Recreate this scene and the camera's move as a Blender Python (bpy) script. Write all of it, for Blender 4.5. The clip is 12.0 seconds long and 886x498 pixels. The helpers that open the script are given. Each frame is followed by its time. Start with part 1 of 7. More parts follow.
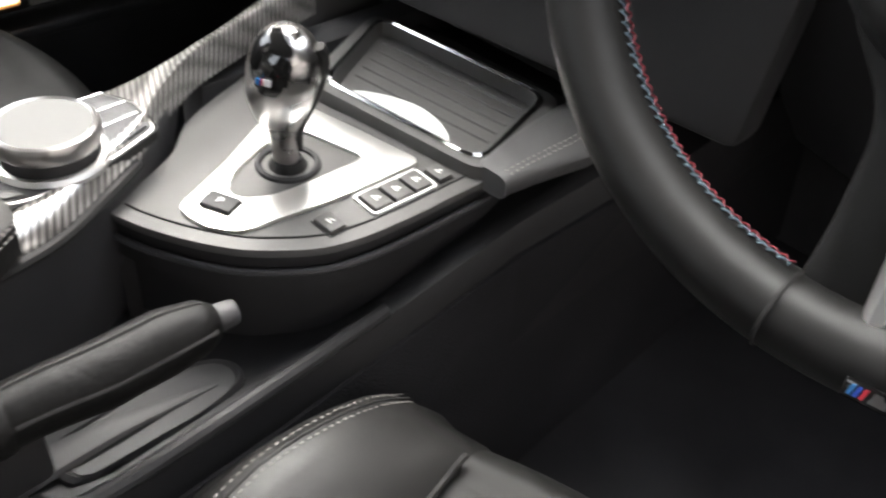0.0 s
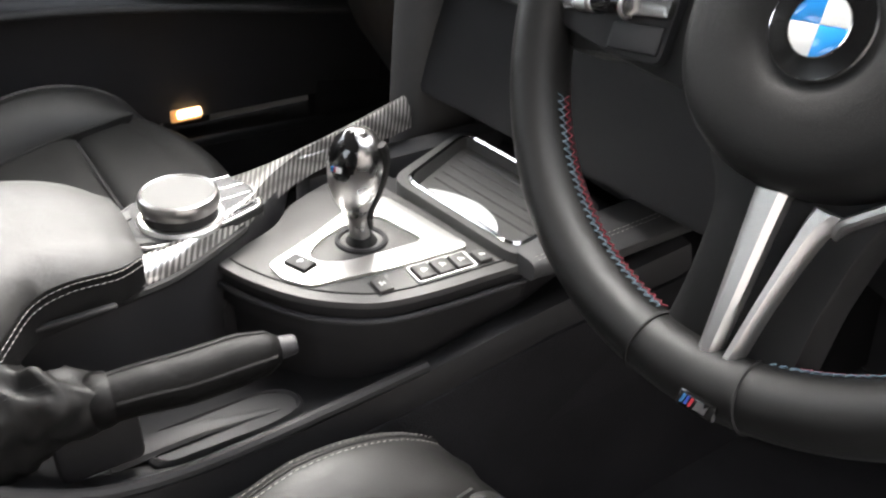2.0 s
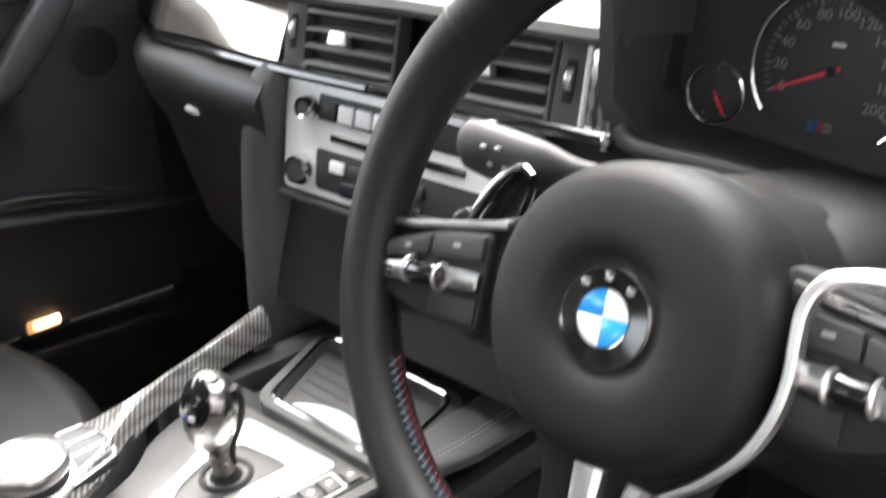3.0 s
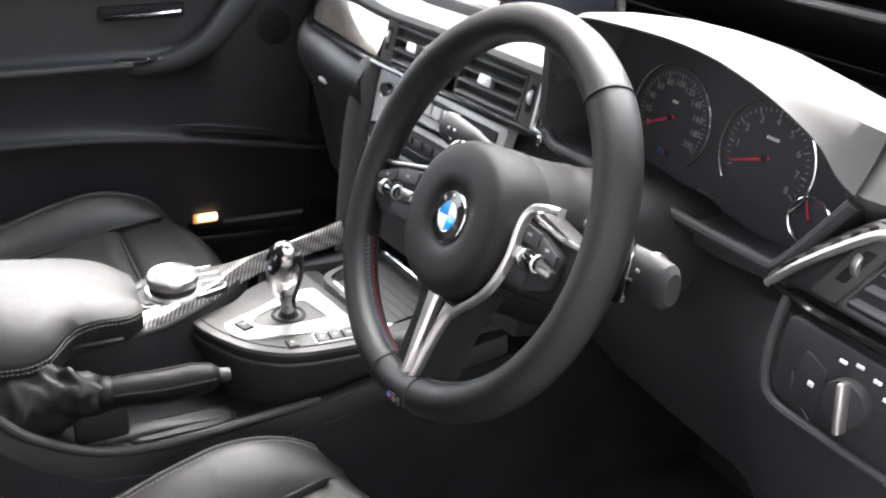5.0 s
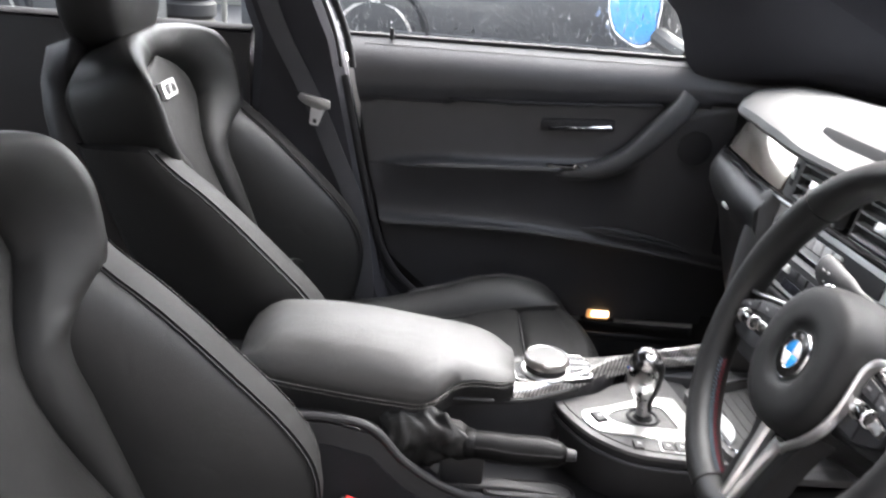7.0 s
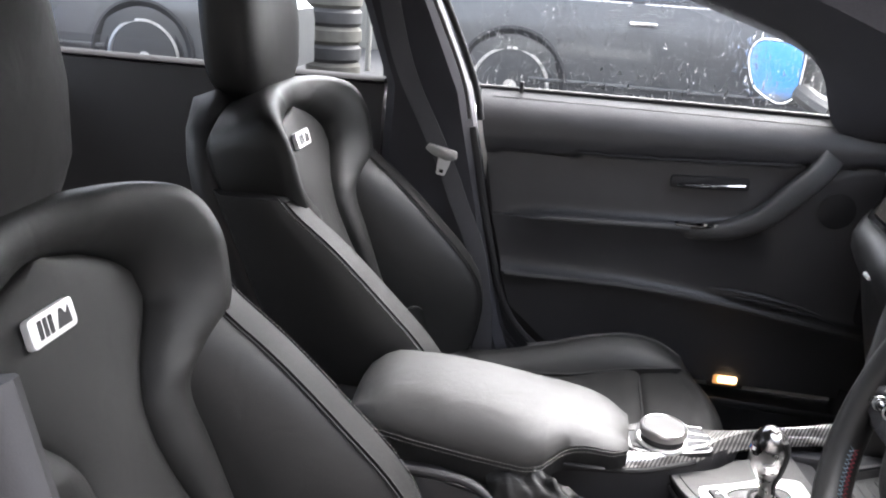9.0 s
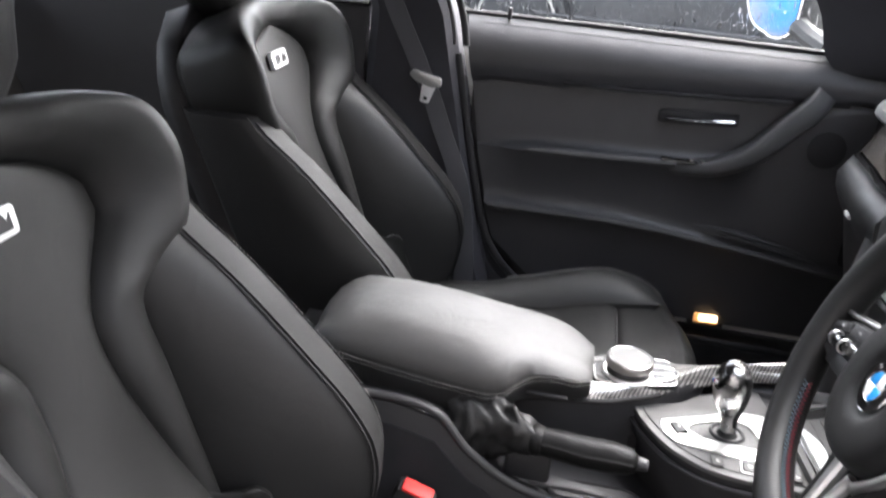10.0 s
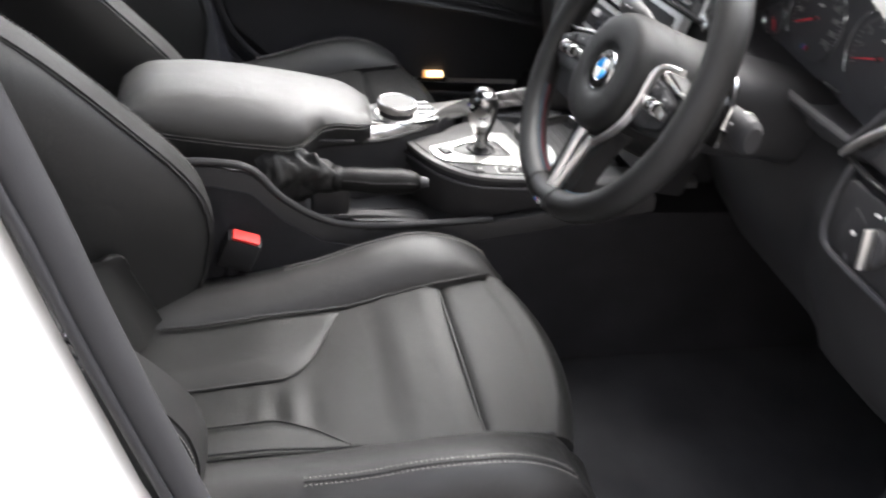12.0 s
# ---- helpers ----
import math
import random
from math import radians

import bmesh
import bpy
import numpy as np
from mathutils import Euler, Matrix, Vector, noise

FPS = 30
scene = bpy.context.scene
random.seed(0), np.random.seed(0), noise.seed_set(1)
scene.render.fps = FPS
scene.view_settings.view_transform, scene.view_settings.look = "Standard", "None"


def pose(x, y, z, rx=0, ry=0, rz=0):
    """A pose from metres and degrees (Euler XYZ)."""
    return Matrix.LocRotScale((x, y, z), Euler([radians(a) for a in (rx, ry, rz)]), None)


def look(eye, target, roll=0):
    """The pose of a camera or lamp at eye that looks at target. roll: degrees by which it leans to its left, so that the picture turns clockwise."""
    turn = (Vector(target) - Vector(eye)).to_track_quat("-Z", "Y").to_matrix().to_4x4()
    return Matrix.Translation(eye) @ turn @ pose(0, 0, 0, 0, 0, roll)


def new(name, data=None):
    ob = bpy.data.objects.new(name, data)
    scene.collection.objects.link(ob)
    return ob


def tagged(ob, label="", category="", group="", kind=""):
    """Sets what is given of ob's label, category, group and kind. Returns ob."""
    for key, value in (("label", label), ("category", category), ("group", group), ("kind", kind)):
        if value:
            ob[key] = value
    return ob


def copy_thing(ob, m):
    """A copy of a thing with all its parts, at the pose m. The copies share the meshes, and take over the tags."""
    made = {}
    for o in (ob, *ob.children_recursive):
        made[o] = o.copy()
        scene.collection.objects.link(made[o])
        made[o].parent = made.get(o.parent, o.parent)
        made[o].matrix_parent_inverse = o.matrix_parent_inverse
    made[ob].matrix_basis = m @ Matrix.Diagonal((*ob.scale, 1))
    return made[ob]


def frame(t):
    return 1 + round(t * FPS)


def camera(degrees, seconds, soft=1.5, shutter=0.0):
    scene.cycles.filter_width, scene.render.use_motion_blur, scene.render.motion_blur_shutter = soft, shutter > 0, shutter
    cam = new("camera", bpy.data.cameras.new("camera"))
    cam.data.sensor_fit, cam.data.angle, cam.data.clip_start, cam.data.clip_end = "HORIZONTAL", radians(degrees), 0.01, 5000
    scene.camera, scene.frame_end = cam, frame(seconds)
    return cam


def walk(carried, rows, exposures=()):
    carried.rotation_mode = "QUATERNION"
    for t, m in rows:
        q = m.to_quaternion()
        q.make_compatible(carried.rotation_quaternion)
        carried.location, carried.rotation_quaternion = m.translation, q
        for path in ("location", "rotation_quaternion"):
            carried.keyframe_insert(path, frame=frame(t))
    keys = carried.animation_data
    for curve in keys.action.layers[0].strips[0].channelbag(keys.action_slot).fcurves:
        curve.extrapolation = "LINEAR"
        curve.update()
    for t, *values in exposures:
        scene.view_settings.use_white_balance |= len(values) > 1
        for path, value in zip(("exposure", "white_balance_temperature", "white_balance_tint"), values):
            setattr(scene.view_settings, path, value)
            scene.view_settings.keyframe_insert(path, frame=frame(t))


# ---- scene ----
cam = camera(54.9, 12.0, soft=2.0, shutter=0.4)
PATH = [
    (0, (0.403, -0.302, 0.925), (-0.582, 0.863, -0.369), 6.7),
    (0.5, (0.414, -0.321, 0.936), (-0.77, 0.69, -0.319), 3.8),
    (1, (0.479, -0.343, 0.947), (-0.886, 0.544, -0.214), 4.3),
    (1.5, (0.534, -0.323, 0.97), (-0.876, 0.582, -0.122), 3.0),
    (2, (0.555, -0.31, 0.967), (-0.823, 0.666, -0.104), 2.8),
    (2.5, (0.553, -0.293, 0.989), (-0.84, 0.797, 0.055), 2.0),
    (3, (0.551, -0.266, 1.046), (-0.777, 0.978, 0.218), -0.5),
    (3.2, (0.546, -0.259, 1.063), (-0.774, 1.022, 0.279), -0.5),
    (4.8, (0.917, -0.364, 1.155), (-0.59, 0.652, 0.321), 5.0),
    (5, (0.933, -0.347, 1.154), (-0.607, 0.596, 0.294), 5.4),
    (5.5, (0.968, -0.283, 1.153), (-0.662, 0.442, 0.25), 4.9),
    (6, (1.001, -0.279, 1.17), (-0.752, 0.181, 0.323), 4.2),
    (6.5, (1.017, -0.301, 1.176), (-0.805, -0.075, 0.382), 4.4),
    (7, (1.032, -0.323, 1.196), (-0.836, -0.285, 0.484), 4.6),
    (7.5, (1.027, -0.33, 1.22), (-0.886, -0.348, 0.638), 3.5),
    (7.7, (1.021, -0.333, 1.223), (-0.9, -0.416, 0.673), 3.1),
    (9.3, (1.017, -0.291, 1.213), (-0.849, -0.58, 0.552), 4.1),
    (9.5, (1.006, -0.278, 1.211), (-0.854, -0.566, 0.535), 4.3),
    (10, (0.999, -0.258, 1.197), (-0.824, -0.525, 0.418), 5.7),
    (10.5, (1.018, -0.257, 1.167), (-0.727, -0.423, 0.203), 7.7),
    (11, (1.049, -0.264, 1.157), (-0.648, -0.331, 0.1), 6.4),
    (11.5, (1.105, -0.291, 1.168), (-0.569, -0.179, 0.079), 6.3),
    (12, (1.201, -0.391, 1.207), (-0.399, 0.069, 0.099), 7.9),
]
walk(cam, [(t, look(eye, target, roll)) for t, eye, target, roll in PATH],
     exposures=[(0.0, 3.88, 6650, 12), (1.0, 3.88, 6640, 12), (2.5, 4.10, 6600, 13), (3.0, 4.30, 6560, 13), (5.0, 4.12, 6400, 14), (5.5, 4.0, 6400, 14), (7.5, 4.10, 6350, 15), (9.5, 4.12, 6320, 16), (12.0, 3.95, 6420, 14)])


# ---- light: an overcast sky and a broad, weak sun ----
world = bpy.data.worlds.new("sky")
scene.world = world
world.use_nodes = True
wn, wl = world.node_tree.nodes, world.node_tree.links
sky = wn.new("ShaderNodeTexSky")
sky.sky_type, sky.sun_disc = "NISHITA", False
sky.sun_elevation, sky.sun_rotation = radians(49), radians(-58)
sky.air_density, sky.dust_density, sky.ozone_density = 1.0, 4.0, 1.0
grey = wn.new("ShaderNodeHueSaturation")
grey.inputs["Saturation"].default_value = 0.3
wl.new(sky.outputs["Color"], grey.inputs["Color"])
wl.new(grey.outputs["Color"], wn["Background"].inputs["Color"])
wn["Background"].inputs["Strength"].default_value = 0.15
sun_data = bpy.data.lights.new("sun", "SUN")
sun_data.energy, sun_data.angle, sun_data.color = 1.5, radians(78), (1.0, 0.97, 0.92)
sun = new("sun", sun_data)
sun.matrix_world = look((-4.45, 2.78, 6.04), (0, 0, 0))


# ---- materials ----
def shader(name, base, rough=0.5, metal=0.0, spec=0.5, coat=0.0):
    m = bpy.data.materials.new(name)
    m.use_nodes = True
    p = m.node_tree.nodes["Principled BSDF"]
    p.inputs["Base Color"].default_value = (*base, 1)
    p.inputs["Roughness"].default_value = rough
    p.inputs["Metallic"].default_value = metal
    p.inputs["Specular IOR Level"].default_value = spec
    p.inputs["Coat Weight"].default_value = coat
    p.inputs["Coat Roughness"].default_value = 0.08
    return m, m.node_tree.nodes, m.node_tree.links, p


def surface(name, base, rough=0.5, metal=0.0, spec=0.5, coat=0.0, grain=900.0, relief=0.05, pores=0.0, wear=0.12, depth=0.0006, blotch=9.0, crease=0.0):
    """A surface with fine grain, pores, and broad uneven wear in colour and gloss."""
    m, n, l, p = shader(name, base, rough, metal, spec, coat)
    tc = n.new("ShaderNodeTexCoord")
    broad = n.new("ShaderNodeTexNoise")
    broad.inputs["Scale"].default_value, broad.inputs["Detail"].default_value = blotch, 6
    fine = n.new("ShaderNodeTexNoise")
    fine.inputs["Scale"].default_value, fine.inputs["Detail"].default_value = grain, 3
    for t in (broad, fine):
        l.new(tc.outputs["Object"], t.inputs["Vector"])
    ramp = n.new("ShaderNodeMapRange")
    ramp.inputs["To Min"].default_value, ramp.inputs["To Max"].default_value = 1 - wear * 2, 1 + wear * 2
    l.new(broad.outputs["Fac"], ramp.inputs["Value"])
    ramp2 = n.new("ShaderNodeMapRange")
    ramp2.inputs["To Min"].default_value, ramp2.inputs["To Max"].default_value = 1 - wear, 1 + wear
    l.new(fine.outputs["Fac"], ramp2.inputs["Value"])
    mul = n.new("ShaderNodeMath")
    mul.operation = "MULTIPLY"
    l.new(ramp.outputs[0], mul.inputs[0]), l.new(ramp2.outputs[0], mul.inputs[1])
    mix = n.new("ShaderNodeVectorMath")
    mix.operation = "SCALE"
    mix.inputs[0].default_value = base
    l.new(mul.outputs[0], mix.inputs["Scale"])
    l.new(mix.outputs[0], p.inputs["Base Color"])
    rr = n.new("ShaderNodeMapRange")
    rr.inputs["To Min"].default_value, rr.inputs["To Max"].default_value = max(0.02, rough - 0.12), min(1, rough + 0.12)
    l.new(broad.outputs["Fac"], rr.inputs["Value"])
    l.new(rr.outputs[0], p.inputs["Roughness"])
    height = fine.outputs["Fac"]
    if pores:
        cell = n.new("ShaderNodeTexVoronoi")
        cell.feature = "DISTANCE_TO_EDGE"
        cell.inputs["Scale"].default_value = pores
        l.new(tc.outputs["Object"], cell.inputs["Vector"])
        edge = n.new("ShaderNodeMath")
        edge.operation = "MINIMUM"
        edge.inputs[1].default_value = 0.12
        l.new(cell.outputs["Distance"], edge.inputs[0])
        add = n.new("ShaderNodeMath")
        add.operation = "MULTIPLY_ADD"
        add.inputs[1].default_value = 4.0
        l.new(edge.outputs[0], add.inputs[0]), l.new(fine.outputs["Fac"], add.inputs[2])
        height = add.outputs[0]
    if relief:
        bump = n.new("ShaderNodeBump")
        bump.inputs["Strength"].default_value, bump.inputs["Distance"].default_value = relief, depth
        l.new(height, bump.inputs["Height"])
        l.new(bump.outputs[0], p.inputs["Normal"])
        if crease:
            folds = n.new("ShaderNodeTexNoise")
            folds.inputs["Scale"].default_value, folds.inputs["Detail"].default_value = 26, 4
            folds.inputs["Distortion"].default_value = 0.8
            l.new(tc.outputs["Object"], folds.inputs["Vector"])
            wide = n.new("ShaderNodeBump")
            wide.inputs["Strength"].default_value, wide.inputs["Distance"].default_value = 1.0, crease
            l.new(folds.outputs["Fac"], wide.inputs["Height"])
            l.new(wide.outputs[0], bump.inputs["Normal"])
    return m


def carbon(name, dark=0.12, light=0.54):
    """Clear-coated twill weave, about four millimetres a tow."""
    m, n, l, p = shader(name, (0.03, 0.03, 0.03), 0.34, 0.6, 0.6, 1.0)
    p.inputs["Coat Roughness"].default_value = 0.12
    p.inputs["Coat IOR"].default_value = 2.7
    tc = n.new("ShaderNodeTexCoord")
    turn = n.new("ShaderNodeMapping")
    turn.inputs["Rotation"].default_value = (radians(20), radians(20), radians(28))
    l.new(tc.outputs["Object"], turn.inputs["Vector"])
    a = n.new("ShaderNodeTexWave")
    a.wave_type, a.bands_direction, a.wave_profile = "BANDS", "Y", "TRI"
    a.inputs["Scale"].default_value = 76
    b = n.new("ShaderNodeTexWave")
    b.wave_type, b.bands_direction, b.wave_profile = "BANDS", "DIAGONAL", "SIN"
    b.inputs["Scale"].default_value = 30
    for w in (a, b):
        l.new(turn.outputs[0], w.inputs["Vector"])
    mix = n.new("ShaderNodeMath")
    mix.operation = "MULTIPLY"
    l.new(a.outputs["Fac"], mix.inputs[0])
    lift = n.new("ShaderNodeMapRange")
    lift.inputs["To Min"].default_value = 0.55
    l.new(b.outputs["Fac"], lift.inputs["Value"])
    l.new(lift.outputs[0], mix.inputs[1])
    ramp = n.new("ShaderNodeValToRGB")
    ramp.color_ramp.elements[0].position, ramp.color_ramp.elements[0].color = 0.3, (dark, dark * 0.97, dark * 0.925, 1)
    ramp.color_ramp.elements[1].position, ramp.color_ramp.elements[1].color = 0.6, (light, light * 0.97, light * 0.925, 1)
    l.new(mix.outputs[0], ramp.inputs[0])
    l.new(ramp.outputs[0], p.inputs["Base Color"])
    return m


def glow(name, colour, power):
    m, n, l, p = shader(name, colour, 0.4)
    p.inputs["Emission Color"].default_value = (*colour, 1)
    p.inputs["Emission Strength"].default_value = power
    return m


def clear(name, tint=(1, 1, 1), rough=0.0):
    m, n, l, p = shader(name, tint, rough)
    p.inputs["Transmission Weight"].default_value = 1.0
    p.inputs["IOR"].default_value = 1.45
    return m


def pane(name, tint):
    """Thin glazing: mostly clear, with a mirror film that follows Fresnel."""
    m = bpy.data.materials.new(name)
    m.use_nodes = True
    n, l = m.node_tree.nodes, m.node_tree.links
    n.remove(n["Principled BSDF"])
    see, film, mix, fr = n.new("ShaderNodeBsdfTransparent"), n.new("ShaderNodeBsdfGlossy"), n.new("ShaderNodeMixShader"), n.new("ShaderNodeFresnel")
    see.inputs["Color"].default_value = (*tint, 1)
    film.inputs["Roughness"].default_value = 0.02
    fr.inputs["IOR"].default_value = 1.5
    l.new(fr.outputs[0], mix.inputs[0]), l.new(see.outputs[0], mix.inputs[1]), l.new(film.outputs[0], mix.inputs[2])
    l.new(mix.outputs[0], n["Material Output"].inputs["Surface"])
    return m


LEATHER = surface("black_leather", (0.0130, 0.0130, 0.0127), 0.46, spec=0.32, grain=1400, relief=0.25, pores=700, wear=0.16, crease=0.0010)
SUEDE = surface("soft_black_leather", (0.0090, 0.0091, 0.0087), 0.47, spec=0.24, grain=1500, relief=0.25, pores=900, wear=0.12, crease=0.0008)
FACING = surface("smooth_facing_leather", (0.012, 0.012, 0.0118), 0.58, spec=0.14, grain=1400, relief=0.2, pores=800, wear=0.14)
# Armrest top: a paler grey than the black leather of its sides.
ARM = surface("paler_grey_leather", (0.031, 0.0308, 0.0292), 0.55, spec=0.5, grain=1300, relief=0.25, pores=800, wear=0.14, crease=0.0012)
RIMHIDE = surface("smooth_black_leather", (0.0095, 0.0095, 0.0092), 0.42, spec=0.36, grain=1600, relief=0.2, pores=1100, wear=0.15)
HUBPAD = surface("satin_hub_plastic", (0.009, 0.009, 0.0088), 0.45, spec=0.26, grain=1800, relief=0.3, pores=1000, wear=0.12)
DASHPAD = surface("shiny_dressed_dashboard_vinyl", (0.060, 0.060, 0.058), 0.54, spec=0.75, grain=1800, relief=0.2, pores=900, wear=0.10)
BRAKEHIDE = surface("dull_black_leather", (0.0042, 0.0042, 0.0042), 0.46, spec=0.18, grain=1500, relief=0.3, pores=900, wear=0.2, crease=0.0016)
SOFT = surface("soft_black_plastic", (0.032, 0.032, 0.034), 0.50, spec=0.42, grain=1800, relief=0.3, pores=1000, wear=0.12)
PADHIDE = surface("grey_pad_leather", (0.060, 0.060, 0.060), 0.52, spec=0.35, grain=1500, relief=0.25, pores=800, wear=0.12, crease=0.0008)
TOUCH = surface("matt_grey_pad", (0.10, 0.10, 0.097), 0.62, spec=0.2, grain=1800, relief=0.1, wear=0.08)
PANEL = surface("grey_soft_panel", (0.072, 0.071, 0.069), 0.48, spec=0.36, grain=1800, relief=0.25, pores=1200, wear=0.12)
DARK = surface("dark_plastic", (0.020, 0.020, 0.021), 0.55, spec=0.32, grain=1500, relief=0.2, wear=0.15)
GLOSS = surface("gloss_black", (0.006, 0.006, 0.006), 0.1, coat=0.6, relief=0.0, wear=0.1)
DOORTRIM = surface("soft_door_plastic", (0.040, 0.040, 0.042), 0.38, spec=0.60, grain=1800, relief=0.3, pores=1000, wear=0.12)
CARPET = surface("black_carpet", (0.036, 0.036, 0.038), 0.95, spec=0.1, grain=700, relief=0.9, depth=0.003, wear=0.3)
# The floor carpet once more, darkened for the shade beside the tunnel.
SHADED_CARPET = surface("black_carpet_in_shade", (0.022, 0.022, 0.024), 0.95, spec=0.1, grain=700, relief=0.9, depth=0.003, wear=0.3)
LINING = surface("dark_headlining", (0.045, 0.045, 0.050), 0.9, spec=0.2, grain=900, relief=0.5, wear=0.1)
CHROME = surface("chrome", (0.75, 0.75, 0.74), 0.12, metal=1.0, relief=0.0, wear=0.05)
SATIN = surface("satin_aluminium", (0.80, 0.79, 0.77), 0.36, metal=1.0, grain=2200, relief=0.06, wear=0.06)
STEEL = surface("brushed_steel", (0.46, 0.45, 0.44), 0.28, metal=1.0, grain=1800, relief=0.06, wear=0.08)
SILVER = surface("silver_paint", (0.70, 0.70, 0.69), 0.34, metal=0.1, coat=0.3, relief=0.0, wear=0.05)
# Black vent slats, lifted to grey for the light they reflect.
SLAT = surface("dark_plastic_with_painted_sheen", (0.20, 0.20, 0.202), 0.30, coat=0.5, relief=0.0, wear=0.1)
# The car's white paint again, tinted warm for its shaded door frame edge.
SHADED_WHITE = surface("white_car_paint_in_shade", (0.74, 0.64, 0.57), 0.35, coat=0.6, relief=0.0, wear=0.06, blotch=3)
# Console weave is coloured paler for the window it reflects; the next copy isn't.
CARBON = carbon("carbon_fibre_with_reflection")
DARK_CARBON = carbon("dark_carbon_fibre", 0.035, 0.22)
THREAD = surface("grey_thread", (0.27, 0.26, 0.245), 0.8, relief=0.0, wear=0.1)
BLUE_THREAD = surface("pale_blue_thread", (0.11, 0.165, 0.20), 0.8, relief=0.0)
RED_THREAD = surface("red_thread", (0.18, 0.025, 0.036), 0.8, relief=0.0)
WHITE_MARK = surface("white_print", (0.72, 0.72, 0.70), 0.6, relief=0.0, wear=0.05)
BLUE_ENAMEL = surface("blue_enamel", (0.02, 0.24, 0.62), 0.2, coat=0.8, relief=0.0, wear=0.04)
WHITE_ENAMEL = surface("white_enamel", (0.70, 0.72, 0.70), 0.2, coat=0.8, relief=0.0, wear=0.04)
BLUE_STRIPE = surface("dull_blue_enamel", (0.02, 0.10, 0.24), 0.4, relief=0.0)
NAVY = surface("navy_enamel", (0.02, 0.05, 0.25), 0.3, relief=0.0)
RED = surface("red_enamel", (0.30, 0.02, 0.03), 0.4, relief=0.0)
BUCKLE_RED = surface("red_plastic", (0.60, 0.035, 0.03), 0.6, spec=0.25, relief=0.0, wear=0.08)
DIAL_PRINT = surface("grey_dial_print", (0.25, 0.25, 0.25), 0.6, relief=0.0, wear=0.05)
NEEDLE = glow("red_needle", (0.40, 0.03, 0.04), 0.02)
# Face colour lifted for haze and the cover glass reflection over the dials.
FACE = surface("instrument_face", (0.045, 0.045, 0.050), 0.55, relief=0.1, wear=0.08)
SCREEN = surface("dark_screen", (0.012, 0.013, 0.016), 0.22, spec=0.6, relief=0.0, wear=0.05)
WEB = surface("belt_webbing", (0.075, 0.075, 0.080), 0.75, grain=500, relief=0.6, depth=0.001, wear=0.15)
OLD_RUBBER = surface("dusty_tyre_rubber", (0.075, 0.072, 0.064), 0.85, spec=0.15, grain=300, relief=0.5, wear=0.25)
RUBBER = surface("rubber", (0.014, 0.014, 0.015), 0.65, grain=900, relief=0.2, wear=0.15)
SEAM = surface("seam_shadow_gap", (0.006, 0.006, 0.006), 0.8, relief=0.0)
# Tan mottling puts the outside, mirrored in the passenger trim, into its colour.
REFLECTING_TRIM = surface("polished_trim_with_reflection", (0.42, 0.37, 0.31), 0.14, metal=0.8, coat=1.0, relief=0.0, wear=0.3, blotch=4)
LAMP = glow("warm_lamp", (1.0, 0.66, 0.32), 0.36)
LENS = glow("orange_lens", (1.0, 0.48, 0.16), 0.035)
GLASS = pane("window_glass", (0.72, 0.75, 0.74))
DROPLET = clear("rain_drops")
MIRROR = surface("mirror_glass", (0.85, 0.88, 0.9), 0.03, metal=1.0, relief=0.0, wear=0.02)
WHITE_PAINT = surface("white_car_paint", (0.72, 0.71, 0.67), 0.25, coat=1.0, relief=0.0, wear=0.06, blotch=3)
BLUE_PAINT = surface("bright_blue_paint", (0.010, 0.075, 0.21), 0.25, coat=1.0, relief=0.0, wear=0.05)
BLACK_PAINT = surface("dark_grey_car_paint", (0.050, 0.052, 0.054), 0.40, coat=0.35, relief=0.0, wear=0.2, blotch=2)
ALLOY = surface("dull_alloy", (0.45, 0.45, 0.44), 0.35, metal=0.9, relief=0.0, wear=0.12)
ASPHALT = surface("wet_asphalt", (0.045, 0.045, 0.047), 0.8, spec=0.2, grain=260, relief=0.7, depth=0.006, wear=0.25, blotch=0.8)
FRIT = surface("black_ceramic_band", (0.006, 0.006, 0.007), 0.85, spec=0.15, relief=0.0)
BLOCKER_WALL = surface("dull_blocker_wall", (0.12, 0.115, 0.11), 0.85, grain=60, relief=0.6, depth=0.006, wear=0.2, blotch=0.9)
BROWN_WALL = surface("brown_rendered_wall", (0.30, 0.22, 0.19), 0.85, grain=120, relief=0.5, depth=0.004, wear=0.14, blotch=0.9)
RENDERED = surface("pale_rendered_wall", (0.17, 0.165, 0.15), 0.85, grain=120, relief=0.5, depth=0.004, wear=0.14, blotch=0.9)


# ---- mesh builders ----
def V(*a):
    return Vector(a)


def smooth_line(pts, n=6, closed=False):
    """A Catmull-Rom curve through the points, n steps a span."""
    p = [Vector(q) for q in pts]
    k, out = len(p), []
    for i in range(k if closed else k - 1):
        a, b, c, d = (p[(i + j) % k] if closed else p[min(max(i + j, 0), k - 1)] for j in (-1, 0, 1, 2))
        for s in range(n):
            t = s / n
            out.append(0.5 * (2 * b + (c - a) * t + (2 * a - 5 * b + 4 * c - d) * t * t + (3 * b - a - 3 * c + d) * t ** 3))
    if not closed:
        out.append(p[-1])
    return out


def curve_at(xs, ys, x):
    return float(np.interp(x, xs, ys))


def soft_at(xs, ys, x, d):
    """The broken line xs, ys, rounded over a stretch of d to either side."""
    return sum(curve_at(xs, ys, x + d * k / 3) for k in range(-3, 4)) / 7


